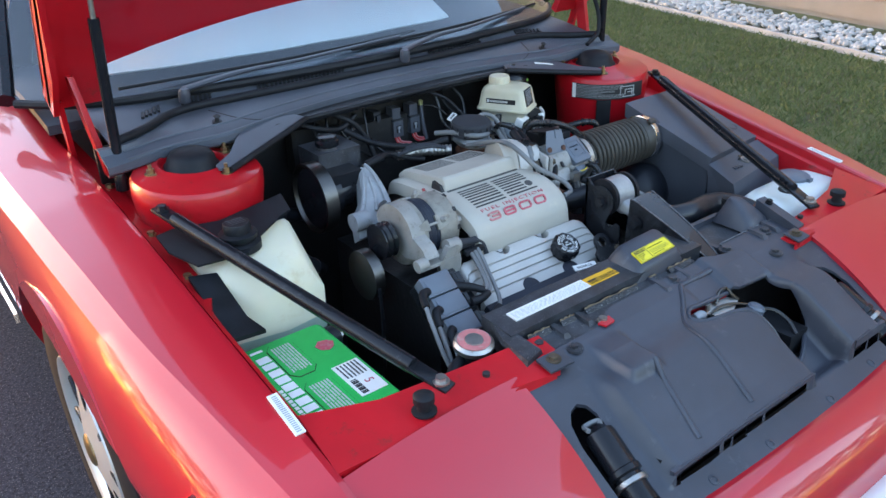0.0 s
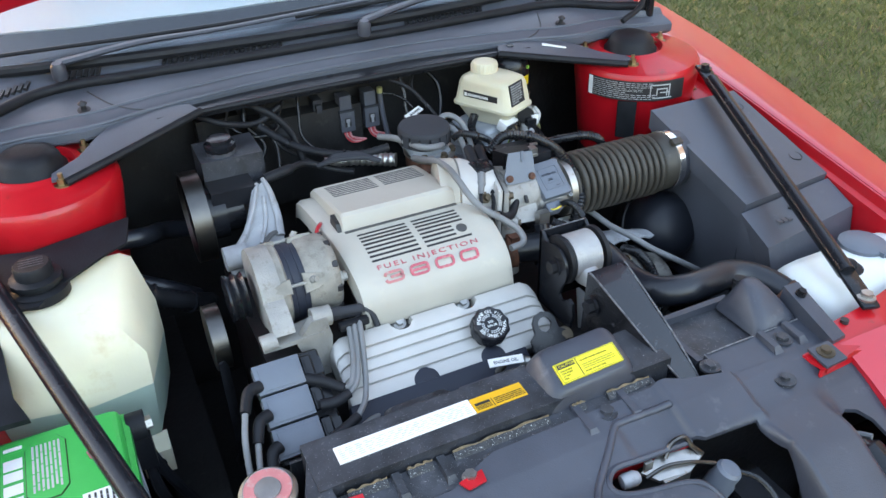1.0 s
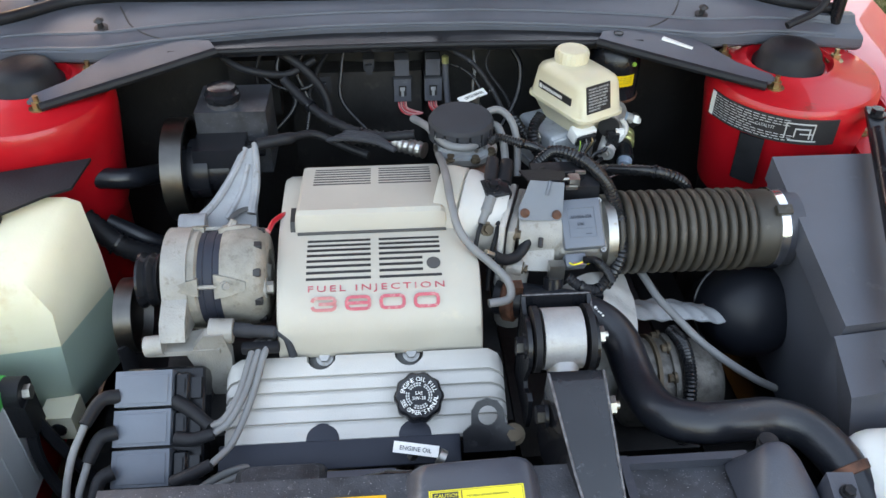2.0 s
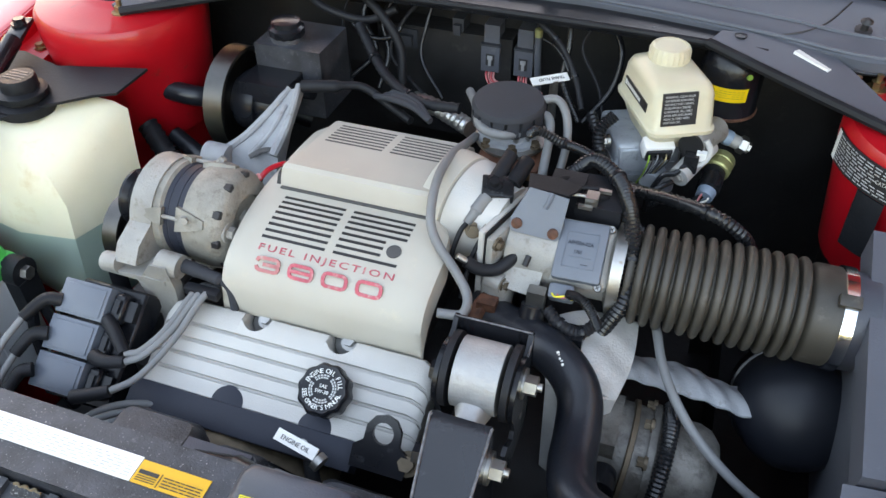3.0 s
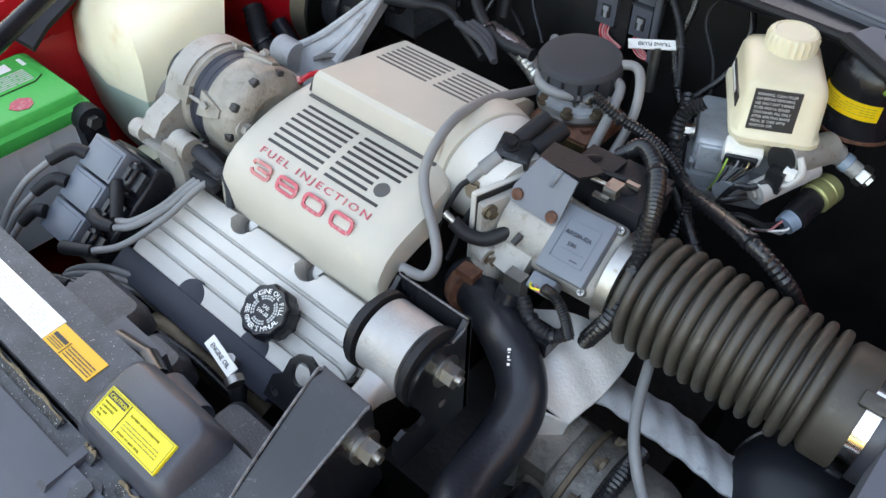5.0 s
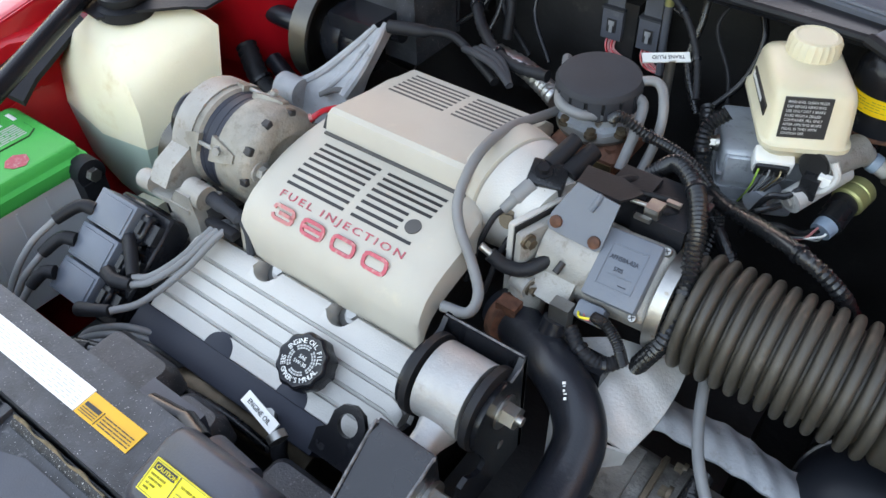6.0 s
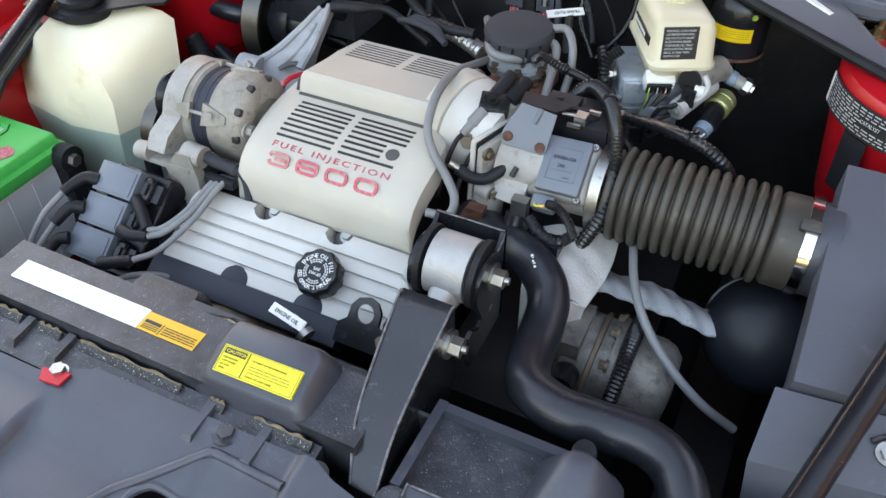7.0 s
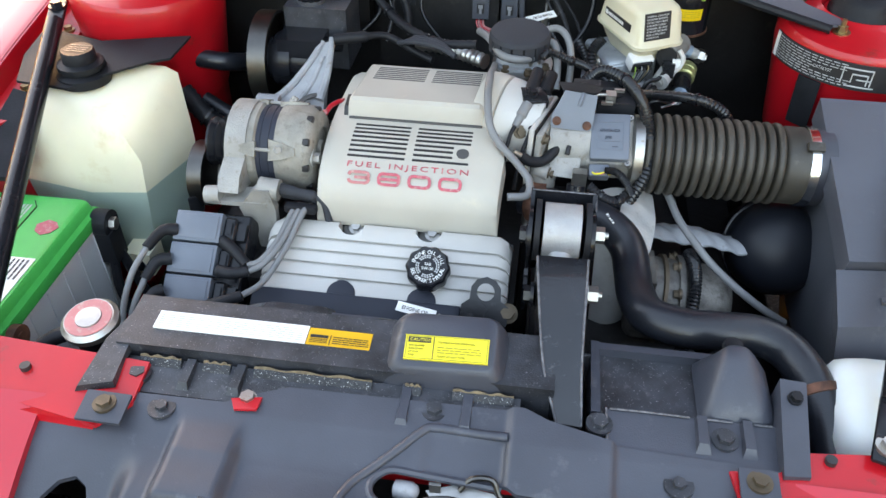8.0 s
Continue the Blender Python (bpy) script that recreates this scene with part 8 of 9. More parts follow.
m = frame_on(Vector((0.208, -0.330, 0.6735)) + Vector((0.004, -0.006, 0.010)), (0.55, -0.75, -0.30), n)
for k, w in enumerate((0.0030, 0.0012, 0.0028, 0.0014, 0.0030)):
    box(bm, (0.0036 * k, 0.0004 * (k % 2), 0), (0.0036 * k + w * 0.8, 0.0032 - 0.0006 * (k % 3), 0.0006), m)
part("hose_print", bm, WHITE, rhose, "white print marks")
run("vacuum_line", [(0.034, -0.060, 0.750), (0.035, -0.105, 0.766), (0.035, -0.155, 0.784), (0.036, -0.198, 0.790), (0.038, -0.232, 0.782), (0.045, -0.264, 0.763), (0.060, -0.281, 0.746), (0.085, -0.297, 0.729), (0.105, -0.314, 0.712), (0.104, -0.330, 0.699), (0.078, -0.336, 0.698)], 0.0055, WIRE, "thin grey vacuum line looping over the cover")
run("heater_pipe", [(0.0, 0.02, 0.768), (0.02, -0.02, 0.775), (0.045, -0.075, 0.775), (0.075, -0.08, 0.772), (0.095, -0.06, 0.768)], 0.006, WIRE, "grey hose curled round the canister")
run("heater_pipe", [(0.09, -0.02, 0.785), (0.125, -0.01, 0.795), (0.145, -0.03, 0.785), (0.152, -0.05, 0.755), (0.150, -0.08, 0.72)], 0.0055, WIRE, "grey hose dropping behind the throttle")
run("heater_pipe", [(0.09, -0.035, 0.775), (0.12, -0.03, 0.780), (0.130, -0.055, 0.765), (0.132, -0.09, 0.73)], 0.006, WIRE, "grey hose dropping behind the throttle")
run("wiring_loom", [(0.170, -0.095, 0.745), (0.196, -0.102, 0.774), (0.228, -0.134, 0.779), (0.248, -0.171, 0.774), (0.259, -0.200, 0.761), (0.267, -0.228, 0.735), (0.267, -0.252, 0.700), (0.250, -0.258, 0.652)], 0.0095, LOOM, "ribbed black wiring conduit over the sensor", "wiring", 0.0017, 16)
run("wiring_loom", [(0.108, -0.072, 0.776), (0.121, -0.078, 0.786), (0.150, -0.077, 0.775), (0.176, -0.063, 0.759), (0.202, -0.052, 0.738), (0.225, -0.048, 0.713), (0.240, -0.053, 0.687), (0.24, -0.07, 0.65)], 0.0065, LOOM, "ribbed black wiring conduit", "wiring", 0.0018, 16)
run("wiring_loom", [(0.200, 0.020, 0.768), (0.186, 0.005, 0.752), (0.192, -0.010, 0.722), (0.215, -0.035, 0.694), (0.255, -0.065, 0.665), (0.30, -0.09, 0.63), (0.36, -0.10, 0.59)], 0.009, LOOM, "black wiring conduit behind the duct", "wiring", 0.0016, 12)
run("wiring_loom", [(-0.50, -0.06, 0.66), (-0.45, -0.08, 0.62), (-0.40, -0.06, 0.58), (-0.36, -0.02, 0.54)], 0.017, RUBBER, "black corrugated hose behind the pulley", "hose", 0.002, 12)
run("heater_hose", [(-0.50, -0.01, 0.70), (-0.44, 0.0, 0.69), (-0.40, 0.06, 0.66), (-0.30, 0.10, 0.62)], 0.016, HOSE, "black hose along the bulkhead")
run("heater_hose", [(-0.48, -0.03, 0.63), (-0.42, -0.04, 0.60), (-0.38, -0.02, 0.56)], 0.014, HOSE, "black hose along the bulkhead")
run("wiring_loom", [(-0.20, 0.10, 0.80), (-0.16, 0.06, 0.775), (-0.12, 0.02, 0.765), (-0.06, -0.02, 0.762), (0.0, -0.025, 0.765)], 0.008, RUBBER, "black wiring conduit behind the engine", "wiring", 0.0015, 10)
run("wiring_loom", [(-0.22, 0.14, 0.84), (-0.17, 0.12, 0.81), (-0.14, 0.11, 0.77), (-0.13, 0.09, 0.72)], 0.007, RUBBER, "black cable clipped to the bulkhead", "wiring", 0.0, 8)
run("wiring_loom", [(-0.30, 0.13, 0.83), (-0.26, 0.11, 0.815), (-0.20, 0.12, 0.80), (-0.15, 0.13, 0.82)], 0.006, RUBBER, "black cable clipped to the bulkhead", "wiring", 0.0, 8)
run("wiring_loom", [(0.06, 0.13, 0.835), (0.10, 0.11, 0.815), (0.13, 0.09, 0.78), (0.15, 0.06, 0.745)], 0.0045, RUBBER, "thin ribbed conduit hanging from the cowl", "wiring", 0.001, 12)
bm = B()
tube(bm, [(-0.105, 0.030, 0.735), (-0.06, 0.018, 0.737), (-0.02, 0.0, 0.735), (0.015, -0.022, 0.735)], 0.013, 12, 8, 0.002)
solid("foil_sleeve", bm, TAPE, "crinkled silver foil sleeve round a pipe", "sleeve")
for k in range(3):
    run("spark_lead", [(-0.13 + 0.012 * k, -0.01 + 0.006 * k, 0.752), (-0.10, -0.03 + 0.008 * k, 0.765), (-0.06, -0.045 + 0.007 * k, 0.767), (-0.03, -0.06, 0.76)], 0.0045, CAP_GREY, "dark grey spark lead passing behind the cover", "lead")
run("selector_cable", [(0.300, -0.195, 0.640), (0.308, -0.228, 0.648), (0.322, -0.270, 0.637), (0.341, -0.308, 0.629), (0.368, -0.334, 0.610), (0.402, -0.354, 0.590), (0.440, -0.362, 0.565), (0.480, -0.355, 0.535)], 0.0055, WIRE, "grey selector cable sweeping down past the gearbox", "cable")

run("wiring_loom", [(0.165, 0.06, 0.74), (0.185, 0.02, 0.722), (0.205, -0.03, 0.712), (0.245, -0.075, 0.725), (0.290, -0.110, 0.745), (0.340, -0.145, 0.760), (0.375, -0.150, 0.745), (0.40, -0.13, 0.70)], 0.0085, LOOM, "ribbed black conduit crossing behind the duct", "wiring", 0.0014, 14)
rnd = random.Random(31)
for k, x in enumerate((-0.235, -0.205, -0.170, -0.135, -0.105, 0.105, 0.140, 0.170)):
    run("harness_branch", [(x, 0.17, 0.832 - 0.02 * rnd.random()), (x + rnd.uniform(-0.02, 0.02), 0.150, 0.79), (x + rnd.uniform(-0.03, 0.03), 0.13, 0.745), (x + rnd.uniform(-0.04, 0.04), 0.10, 0.70)], rnd.uniform(0.0025, 0.005), (RUBBER, BLACK, LOOM)[k % 3], "thin dark harness branch hanging on the bulkhead", "wiring", 0.0, 8, "harness branches")
run("harness_branch", [(-0.245, 0.150, 0.790), (-0.220, 0.140, 0.772), (-0.190, 0.135, 0.765), (-0.160, 0.140, 0.772), (-0.150, 0.155, 0.795)], 0.0040, LOOM, "black cable loop sagging on the bulkhead", "wiring", 0.0, 8, "harness branches")
run("vent_tube", [(0.068, 0.160, 0.792), (0.085, 0.150, 0.790), (0.103, 0.138, 0.780), (0.116, 0.125, 0.764)], 0.0024, LOOM, "thin ribbed tube arching from the hose plug", "tube", 0.0006, 12)
for x, y, z, w in ((-0.067, 0.180, 0.787, 0.009), (-0.150, 0.175, 0.760, 0.018)):
    bm = B()
    box(bm, (x - w, y - 0.012, z - 0.016), (x + w, y + 0.02, z + 0.014))
    soften(bm, 0.003, 2)
    box(bm, (x - w * 0.6, y - 0.020, z - 0.010), (x + w * 0.6, y - 0.011, z + 0.006))
    solid("connector_block", bm, CAP_GREY, "small grey-black connector block on the bulkhead", "connector", "bulkhead connectors")
run("sensor_cable", [(0.211, -0.178, 0.775), (0.228, -0.160, 0.762), (0.236, -0.145, 0.73), (0.226, -0.125, 0.69)], 0.004, RUBBER, "black lead dropping behind the airflow sensor", "wiring")
run("sensor_cable", [(0.156, -0.178, 0.777), (0.171, -0.150, 0.773), (0.188, -0.125, 0.752), (0.20, -0.10, 0.72)], 0.005, RUBBER, "black lead dropping behind the airflow sensor", "wiring")
run("sensor_cable", [(0.188, -0.282, 0.690), (0.206, -0.292, 0.680), (0.228, -0.290, 0.672), (0.244, -0.278, 0.680)], 0.0075, RUBBER, "short black lead under the airflow sensor", "wiring", 0.001, 10)
bm = B()
box(bm, (0.206, -0.304, 0.656), (0.234, -0.280, 0.674))
soften(bm, 0.004, 2)
solid("lead_connector", bm, BLACK, "black plug under the airflow sensor", "connector")

# gearbox below the duct
gearbox = thing("gearbox", (0.30, -0.30, 0.18), "weathered aluminium gearbox with a rippled heat shield", "gearbox")
bm = B()
box(bm, (0.12, -0.42, 0.18), (0.36, -0.02, 0.50))
soften(bm, 0.01, 2)
# near-black colour paints in the shade of the gap below the duct
part("bell_housing", bm, DARK, gearbox)
bm = B()
lathe(bm, (0.262, -0.328, 0.535), (1, 0, -0.09), [(0.050, 0), (0.060, 0.006), (0.062, 0.012), (0.062, 0.115), (0.058, 0.128), (0.048, 0.138), (0.01, 0.142)], 40)
cyl(bm, (0.327, -0.328, 0.530), (0.335, -0.328, 0.530), 0.068, seg=36)
box(bm, (0.262, -0.372, 0.55), (0.292, -0.30, 0.60))
soften(bm, 0.008, 2, 50)
part("gearbox_case", bm, GREASY, gearbox)
bm = B()


def shield(u, v):
    front = Vector((0.205, -0.338, 0.630)).lerp(Vector((0.282, -0.326, 0.620)), u) + Vector((0, -0.008 * math.sin(math.pi * u), 0))
    back = Vector((0.188, -0.262, 0.658)).lerp(Vector((0.288, -0.216, 0.636)), u)
    return front.lerp(back, v) + Vector((0.006 * u * math.sin(math.pi * v), 0, 0.018 * math.sin(math.pi * u) * (1 - 0.2 * v) + 0.0012 * math.sin(v * 17 + u * 11)))


sheet(bm, shield, 20, 16, (0, 0, -0.003))


def skirt(u, v):
    return Vector(shield(u, 0.0)).lerp(Vector((0.212 + 0.05 * u, -0.355 + 0.012 * u, 0.47)), v) + Vector((0, -0.012 * math.sin(math.pi * u), 0))


sheet(bm, skirt, 12, 12, (0, 0.003, 0))
part("heat_shield", bm, BRIGHT_ALU, gearbox, "pale stained aluminium shield")
bm = B()


def strap(u, v):
    return (0.262 + 0.17 * u, -0.284 + 0.022 * u + 0.006 * math.sin(u * 5) + 0.046 * v, 0.606 - 0.022 * u + 0.0025 * math.sin(u * 11 + 2 * v) + 0.0015 * math.sin(u * 39 + v * 9) + 0.006 * math.sin(v * 4))


sheet(bm, strap, 48, 12, (0, 0, -0.003))
part("crumpled_shield", bm, CRUMPLED, gearbox, "crumpled grey sheet metal strip")
bm = B()
tube(bm, [(0.345, -0.290, 0.590), (0.346, -0.330, 0.602), (0.345, -0.368, 0.590), (0.342, -0.395, 0.555), (0.338, -0.408, 0.50)], 0.0095, 12, 18, 0.0015)
part("loom", bm, LOOM, gearbox)
bm = B()
lathe(bm, (0.300, -0.328, 0.5315), (1, 0, -0.09), [(0.063, 0), (0.067, 0.001), (0.067, 0.006), (0.063, 0.007)], 40)
part("clamp_ring", bm, OLD_BOLT, gearbox, "brown stained ring")
for a in (0.9, 1.6, 2.3):
    bm = B()
    bolt(bm, (0.327, -0.328 - 0.064 * math.cos(a), 0.530 + 0.064 * math.sin(a)), (-1, 0, 0), 0.006, 0.007, 1.4)
    part("case_bolt", bm, OLD_BOLT, gearbox)
bm = B()
cyl(bm, (0.285, -0.380, 0.560), (0.285, -0.410, 0.565), 0.016)
soften(bm, 0.002, 2, 50)
part("sensor_plug", bm, BLACK, gearbox)

# radiator top shroud
shroud = thing("radiator_shroud", (0.03, -0.63, 0.55), "dusty black plastic radiator shroud with caution labels", "radiator shroud")
bm = B()


def sh_z(x, y):
    return 0.6705 + (y + 0.57) * 0.05


def top_plate(u, v):
    x = -0.345 + 0.50 * u
    y = -0.562 - 0.075 * v
    return (x, y, sh_z(x, y))


sheet(bm, top_plate, 12, 4, (0, 0, -0.05))
soften(bm, 0.006, 2)
part("shroud_top", bm, DUSTY, shroud)
bm = B()
sheet(bm, lambda u, v: (-0.335 + 0.455 * u, -0.640 - 0.045 * v, 0.650 - 0.006 * v), 14, 3, (0, 0, -0.02))
soften(bm, 0.003, 2)
rail = part("shroud_rail", bm, DUSTY, shroud, "smooth mounting rail with dusty lip")
bm = B()
sheet(bm, lambda u, v: (0.212 + 0.180 * u, -0.640 - 0.060 * v, 0.651 - 0.008 * v), 10, 3, (0, 0, -0.02))
soften(bm, 0.003, 2)
rail_r = part("corner_rail", bm, PLASTIC, shroud, "satin black corner rail with a pale lip")
for x, mt, y0, z in ((-0.262, DUSTY, -0.680, 0.646), (-0.203, DUSTY, -0.680, 0.646), (-0.012, PLASTIC, -0.694, 0.646), (0.056, PLASTIC, -0.694, 0.646), (0.305, PLASTIC, -0.682, 0.648), (0.352, PLASTIC, -0.682, 0.648)):
    bm = B()
    loft(bm, [[(x - 0.001, y0, z - 0.003), (x + 0.015, y0, z - 0.003), (x + 0.015, -0.644, z - 0.003), (x - 0.001, -0.644, z - 0.003)], [(x + 0.002, y0 + 0.008, z + 0.006), (x + 0.012, y0 + 0.008, z + 0.006), (x + 0.012, -0.640, z + 0.009), (x + 0.002, -0.640, z + 0.009)]])
    soften(bm, 0.003, 2)
    part("rail_rib", bm, mt, rail if x < 0.1 else rail_r)
for x0, x1 in ((-0.315, -0.266), (-0.240, -0.208), (-0.180, -0.045), (-0.008, 0.010), (0.045, 0.112)):
    bm = B()
    loft(bm, [[(x0, -0.653, 0.645), (x1, -0.653, 0.645), (x1, -0.640, 0.645), (x0, -0.640, 0.645)], [(x0, -0.650, 0.6520), (x1, -0.650, 0.6520), (x1, -0.643, 0.6562), (x0, -0.643, 0.6562)]])
    soften(bm, 0.002, 2)
    lip = part("rail_lip", bm, SPECKLED, rail, "dust-speckled black lip")
    bm = B()
    tube(bm, [(x0 + (x1 - x0) * k / 8, -0.6435 + 0.0012 * math.sin(k * 2.3), 0.6564) for k in range(9)], lambda t: 0.0014 + 0.0006 * math.sin(t * 19), 6)
    part("dried_dirt_line", bm, DIRT, lip, "line of dried brown dirt")
bm = B()
rings = []
for f, g in ((0.0, 0.0), (0.35, 0.55), (0.62, 0.82), (0.85, 0.965), (1.0, 1.0)):
    ring_a = rect(-0.044, 0.108, -0.642, -0.550, 0.640, 0.016)
    ring_b = rect(-0.018, 0.086, -0.632, -0.576, 0.0, 0.012)
    rings.append([Vector((p[0] + (q[0] - p[0]) * f, p[1] + (q[1] - p[1]) * f, 0.640 + (0.6775 + (q[1] + 0.632) * 0.40 + q[0] * 0.05 - 0.640) * g)) for p, q in zip(ring_a, ring_b)])
loft(bm, rings)
part("shroud_hump", bm, PLASTIC, shroud, "raised rounded boss that carries the yellow label", smooth=60)
bm = B()
cyl(bm, (-0.015, -0.562, 0.640), (0.035, -0.566, 0.640), 0.022)
box(bm, (-0.118, -0.575, 0.60), (-0.045, -0.537, 0.648))
soften(bm, 0.008, 2)
part("shroud_arch", bm, PLASTIC, shroud)
bm = B()
box(bm, (0.198, -0.640, 0.600), (0.335, -0.545, 0.636))
soften(bm, 0.006, 2)
part("shroud_well", bm, DUSTY, shroud, "sunken smooth dark tray")
bm = B()
box(bm, (0.196, -0.550, 0.60), (0.34, -0.540, 0.648))
box(bm, (0.196, -0.645, 0.60), (0.206, -0.540, 0.650))
soften(bm, 0.003, 2)
part("tray_wall", bm, PLASTIC, shroud)
for pts in ([(0.216, -0.641, 0.6525), (0.260, -0.6405, 0.6528), (0.300, -0.641, 0.6525)], [(0.318, -0.641, 0.6525), (0.345, -0.641, 0.6525)], [(0.366, -0.641, 0.6525), (0.386, -0.641, 0.6525)], [(0.212, -0.640, 0.6520), (0.213, -0.670, 0.6480), (0.214, -0.698, 0.6440)]):
    bm = B()
    tube(bm, pts, 0.0012, 6)
    part("worn_edge", bm, WORN, rail_r, "dusty pale edge")
bm = B()
loft(bm, [rect(0.312, 0.394, -0.642, -0.545, 0.640, 0.014), rect(0.318, 0.390, -0.637, -0.550, 0.654, 0.016), rect(0.324, 0.382, -0.622, -0.556, 0.668, 0.016), rect(0.331, 0.373, -0.603, -0.559, 0.681, 0.015), rect(0.337, 0.366, -0.588, -0.562, 0.689, 0.011), rect(0.342, 0.361, -0.580, -0.566, 0.691, 0.006)])
part("shroud_corner", bm, PLASTIC, shroud, "smooth tapered corner gusset", smooth=60)
bm = B()
lathe(bm, (0.350, -0.556, 0.666), (0, 0, 1), [(0.010, 0), (0.010, 0.010), (0.0115, 0.011), (0.0115, 0.014), (0.010, 0.015), (0.010, 0.019), (0.003, 0.020)], 20)
part("corner_stud", bm, RUBBER, shroud)
bm = B()
loft(bm, [[(-0.362, -0.630, 0.655), (-0.335, -0.560, 0.660), (-0.325, -0.690, 0.652), (-0.368, -0.700, 0.650)], [(-0.360, -0.632, 0.665), (-0.336, -0.563, 0.670), (-0.327, -0.688, 0.660), (-0.364, -0.698, 0.658)]])
soften(bm, 0.003)
part("shroud_ear", bm, DUSTY, shroud)
for x, y in ((-0.31, -0.665), (0.028, -0.668), (0.205, -0.660), (0.128, -0.668), (0.335, -0.662), (-0.352, -0.66)):
    bm = B()
    bolt(bm, (x, y, 0.648), (0, 0, 1), 0.009, 0.006, 1.6)
    part("shroud_bolt", bm, DUSTY, shroud)
bm = B()
a, b = Vector((-0.311, -0.612, 0.6700)), Vector((-0.130, -0.611, 0.6690))
m = frame_on(a, b - a, (0, -0.05, 1))
plate(bm, m, (b - a).length, 0.026, 0.0009)
lb = part("notice_label", bm, WHITE, shroud, "long white printed notice")
bm = B()
bars(bm, m @ pose(0.004, 0.002, 0.0013), (b - a).length - 0.008, 0.019, 6, 21, 0.24, words=24)
part("notice_print", bm, PALE_INK, lb)
bm = B()
m2 = frame_on(b + (b - a).normalized() * 0.001, b - a, (0, -0.05, 1))
plate(bm, m2, 0.074, 0.024, 0.0009)
lb = part("caution_label", bm, AMBER, shroud, "orange caution label")
bm = B()
bars(bm, m2 @ pose(0.030, 0.002, 0.0013), 0.042, 0.012, 4, 22, 0.3, words=5)
box(bm, (0.003, 0.010, 0.0012), (0.024, 0.014, 0.0016), m2)
bars(bm, m2 @ pose(0.003, 0.002, 0.0013), 0.021, 0.007, 3, 23, 0.3, words=3)
box(bm, (0.0265, 0.001, 0.0012), (0.0273, 0.015, 0.0016), m2)
part("caution_print", bm, INK, lb)
bm = B()
m3 = frame_on((-0.0125, -0.6275, 0.6810), (1, 0.0, 0.05), (0, -0.37, 0.93)) @ Matrix.Diagonal((1.11, 0.90, 1, 1))
plate(bm, m3, 0.084, 0.032, 0.0010)
lb = part("caution_label", bm, YELLOW, shroud, "yellow caution label")
bm = B()
box(bm, (0.003, 0.022, 0.0014), (0.026, 0.029, 0.0017), m3)
box(bm, (0.0285, 0.002, 0.0014), (0.0293, 0.030, 0.0017), m3)
part("caution_print", bm, INK, lb)
bm = B()
bars(bm, m3 @ pose(0.033, 0.0085, 0.0015), 0.044, 0.010, 3, 24, 0.3, words=7)
for lo, hi in (((0.0012, 0.0012), (0.0828, 0.0018)), ((0.0012, 0.0302), (0.0828, 0.0308)), ((0.0012, 0.0012), (0.0018, 0.0308)), ((0.0822, 0.0012), (0.0828, 0.0308))):
    box(bm, (*lo, 0.0012), (*hi, 0.0016), m3)
part("caution_text", bm, OLIVE_INK, lb)
for k, line in enumerate(("FAN BLADES", "CAN START", "AT ANY", "TIME.")):
    letters("caution_line", line, m3 @ pose(0.004, 0.0170 - 0.0042 * k, 0.0015), 0.0030, OLIVE_INK, lb, 0.95)
for line, y in (("TO HELP AVOID PERSONAL", 0.0225), ("START AT ANY TIME.", 0.0042)):
    letters("caution_line", line, m3 @ pose(0.033, y, 0.0015), 0.0032, OLIVE_INK, lb, 0.95)
letters("caution_word", "CAUTION", m3 @ pose(0.0045, 0.0236, 0.0018), 0.0056, YELLOW, lb, 0.9)

bm = B()
loft(bm, [[(0.386, -0.706, 0.60), (0.412, -0.704, 0.60), (0.420, -0.600, 0.60), (0.388, -0.598, 0.60)], [(0.386, -0.704, 0.656), (0.412, -0.702, 0.656), (0.419, -0.602, 0.684), (0.392, -0.600, 0.684)]])
soften(bm, 0.004, 2)
part("shroud_end", bm, PLASTIC, shroud)
bm = B()
bolt(bm, (0.405, -0.622, 0.6795), (0, -0.25, 1), 0.006, 0.006, 1.3)
part("end_bolt", bm, RUBBER, shroud)

# electric fan shroud and sensor leads in the gap behind the radiator
fan = thing("fan_shroud", (-0.05, -0.53, 0.40), "dark moulded fan shroud in the gap behind the radiator", "fan shroud")
bm = B()
sheet(bm, lambda u, v: (-0.36 + 0.56 * u, -0.560 + 0.030 * v + 0.010 * math.sin(u * 19) * v, 0.648 - 0.20 * v - 0.02 * math.sin(v * 3.1)), 28, 8, (0, -0.004, 0))
part("shroud_wall", bm, DUSTY, fan)
for x0, x1, y0, y1, z0, z1 in ((-0.222, -0.118, -0.565, -0.505, 0.600, 0.634), (-0.110, -0.040, -0.562, -0.512, 0.585, 0.622), (0.012, 0.112, -0.556, -0.505, 0.570, 0.610)):
    bm = B()
    loft(bm, [rect(x0, x1, y0, y1, z0, 0.012), rect(x0 + 0.002, x1 - 0.002, y0, y1 - 0.002, z1 - 0.010, 0.012), rect(x0 + 0.010, x1 - 0.010, y0, y1 - 0.010, z1, 0.010)])
    part("motor_hump", bm, DUSTY, fan, "rounded black hump of the fan shroud")
for k, (a, b) in enumerate((((-0.10, -0.558, 0.642), (-0.052, -0.552, 0.648)), ((-0.055, -0.552, 0.646), (-0.020, -0.560, 0.655)))):
    bm = B()
    cyl(bm, a, b, 0.012, 0.010, 16)
    soften(bm, 0.002, 2, 50)
    part("bayonet_clip", bm, BLACK, fan)
for y in (-0.556, -0.545, -0.534):
    bm = B()
    cyl(bm, (0.020, y, 0.606), (0.104, y + 0.002, 0.607), 0.0026, seg=8)
    part("shroud_rib", bm, DUSTY, fan)
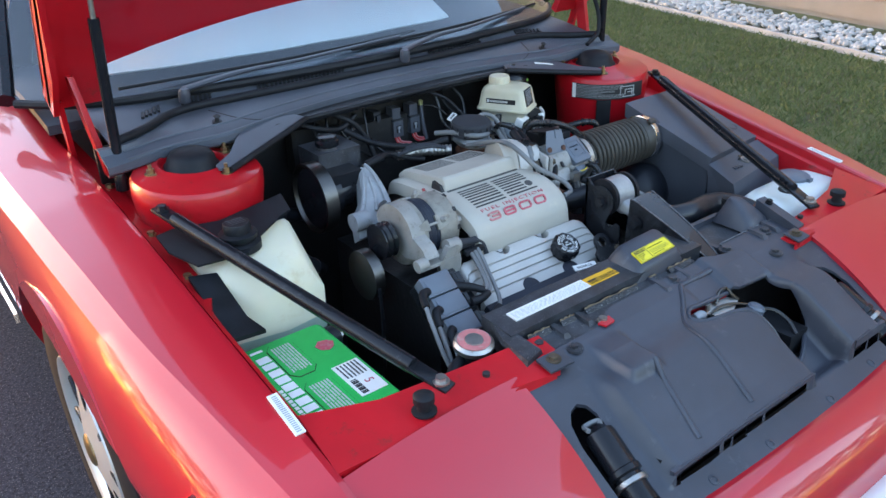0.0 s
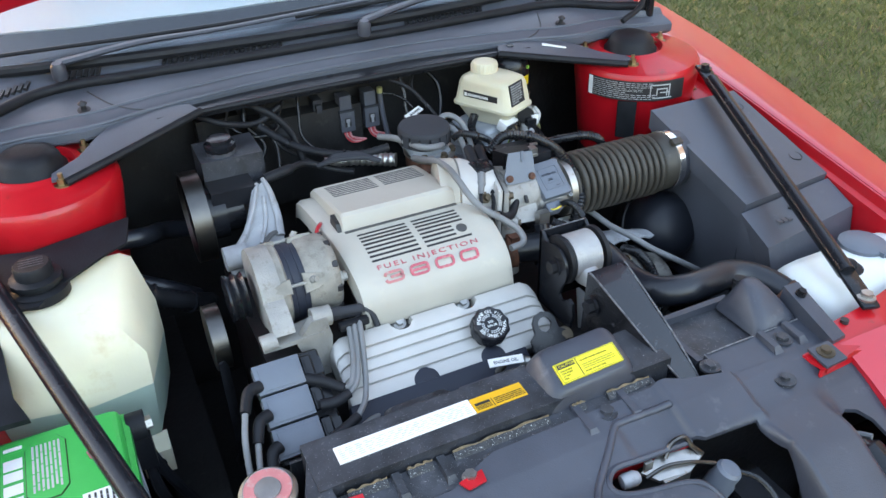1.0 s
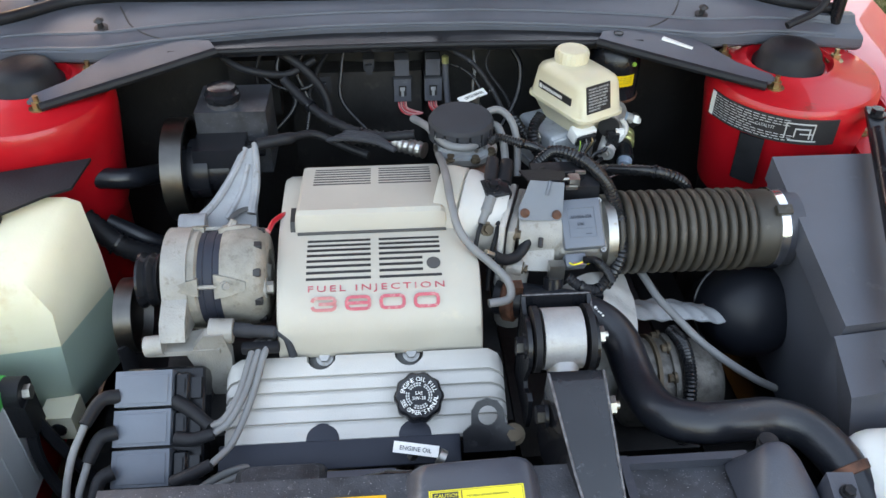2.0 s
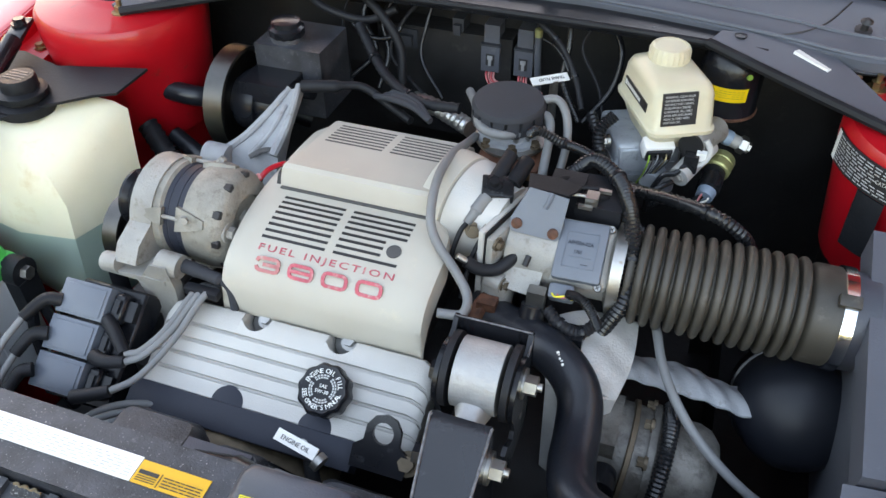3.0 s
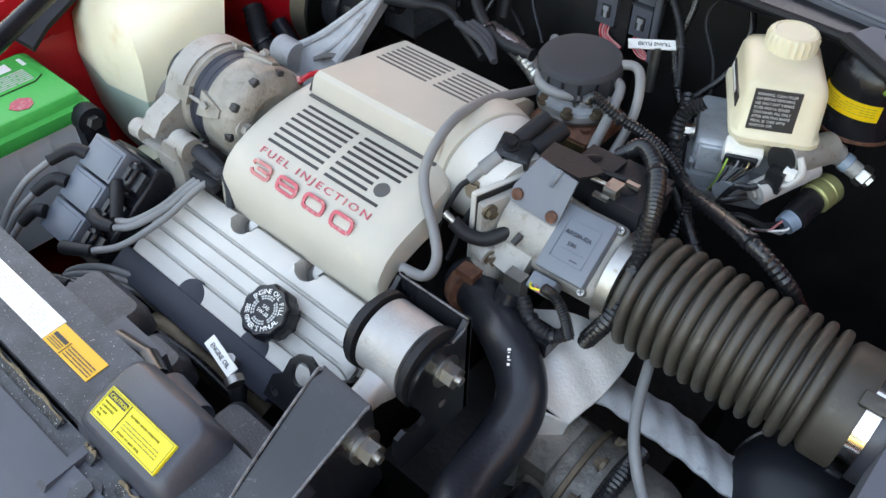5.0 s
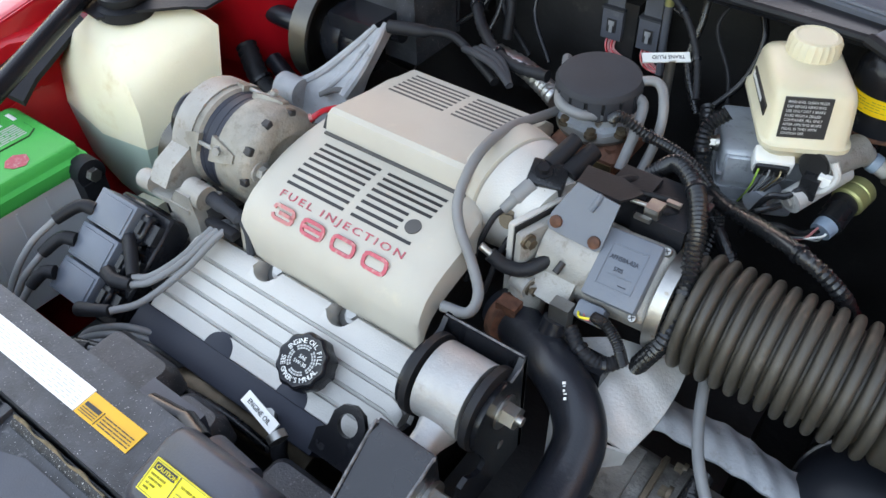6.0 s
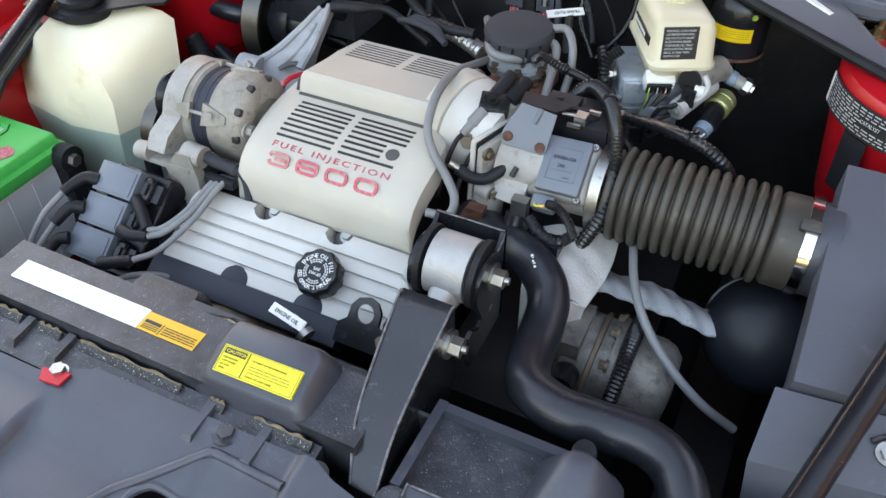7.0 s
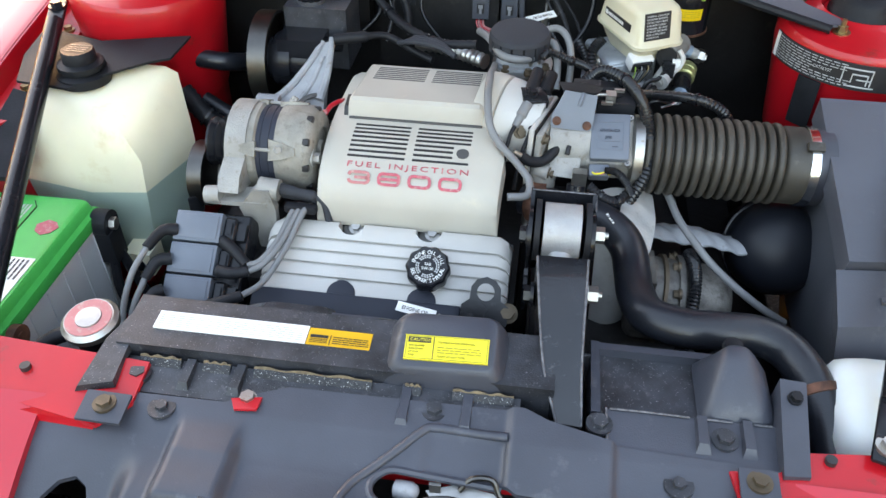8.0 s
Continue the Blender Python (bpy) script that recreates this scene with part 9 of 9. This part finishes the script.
run("fan_lead", [(-0.30, -0.545, 0.585), (-0.23, -0.528, 0.600), (-0.15, -0.512, 0.588), (-0.08, -0.500, 0.575), (-0.03, -0.492, 0.545)], 0.005, LOOM, "black fan wiring lead below the valve cover", "wiring")
run("exhaust_pipe", [(-0.205, -0.470, 0.500), (-0.150, -0.492, 0.560), (-0.110, -0.490, 0.566), (-0.060, -0.480, 0.545), (0.0, -0.47, 0.52)], 0.020, OLD_BOLT, "dull grey manifold runner below the valve cover", "pipe")
for k, x in enumerate((-0.130, -0.021)):
    run("plug_boot", [(x, -0.452, 0.600), (x + 0.002, -0.476, 0.585), (x + 0.012, -0.496, 0.566), (x + 0.02, -0.50, 0.54)], 0.0085, RUBBER, "black spark plug boot below the valve cover", "boot")
for k in range(3):
    run("spark_lead", [(-0.300 - 0.008 * k, -0.545 + 0.006 * k, 0.520), (-0.285, -0.540 + 0.008 * k, 0.575 + 0.004 * k), (-0.240, -0.514 + 0.010 * k, 0.592 + 0.003 * k), (-0.205 + 0.01 * k, -0.488 + 0.008 * k, 0.580), (-0.18 + 0.03 * k, -0.478, 0.555)], 0.0042, WIRE, "grey spark lead looping under the valve cover", "lead")

# radiator cap
rcap = thing("radiator_filler", (-0.405, -0.625, 0.60), "black radiator filler neck with a steel pressure cap", "radiator filler")
bm = B()
cyl(bm, (-0.393, -0.592, 0.56), (-0.396, -0.602, 0.650), 0.026, seg=24)
tube(bm, [(-0.418, -0.600, 0.635), (-0.45, -0.615, 0.63), (-0.485, -0.66, 0.61), (-0.50, -0.68, 0.58)], 0.010, 10)
part("filler_neck", bm, RUBBER, rcap)
bm = B()
lathe(bm, (-0.396, -0.602, 0.650), (-0.02, -0.12, 1), [(0.029, 0), (0.0335, 0.002), (0.034, 0.010), (0.029, 0.015), (0.016, 0.014), (0.015, 0.017), (0.004, 0.0175)], 40)
capd = part("radiator_cap", bm, STEEL, rcap, "bright pressed steel cap")
bm = B()
lathe(bm, (-0.396, -0.602, 0.650), (-0.02, -0.12, 1), [(0.017, 0.0145), (0.0275, 0.0150), (0.0275, 0.0158), (0.017, 0.0154)], 40)
part("cap_print", bm, PINK_INK, capd, "worn reddish print ring")

# washer bottle
washer = thing("washer_bottle", (0.55, -0.60, 0.45), "white translucent washer bottle with dark caps", "bottle")
bm = B()
loft(bm, [rect(0.46, 0.66, -0.645, -0.555, 0.45, 0.03), rect(0.425, 0.68, -0.665, -0.525, 0.52, 0.035), rect(0.420, 0.690, -0.660, -0.512, 0.622, 0.035), rect(0.424, 0.686, -0.652, -0.518, 0.640, 0.032), rect(0.438, 0.670, -0.638, -0.530, 0.655, 0.03), rect(0.460, 0.65, -0.62, -0.55, 0.660, 0.02)])
part("washer_tank", bm, WHITE_TANK, washer, smooth=60)
bm = B()
lathe(bm, (0.590, -0.553, 0.654), (0, 0, 1), [(0.036, 0), (0.038, 0.004), (0.038, 0.012), (0.030, 0.016), (0.004, 0.018)], 32)
box(bm, (0.585, -0.598, 0.658), (0.599, -0.585, 0.668))
part("washer_cap", bm, COIL, washer, "dark blue-grey flip cap")
bm = B()
lathe(bm, (0.513, -0.590, 0.652), (0, 0, 1), [(0.024, 0), (0.024, 0.010), (0.014, 0.013), (0.012, 0.020), (0.004, 0.022)], 24)
part("level_plug", bm, RUBBER, washer)
washer.location += V(0.042, 0.008, -0.006)
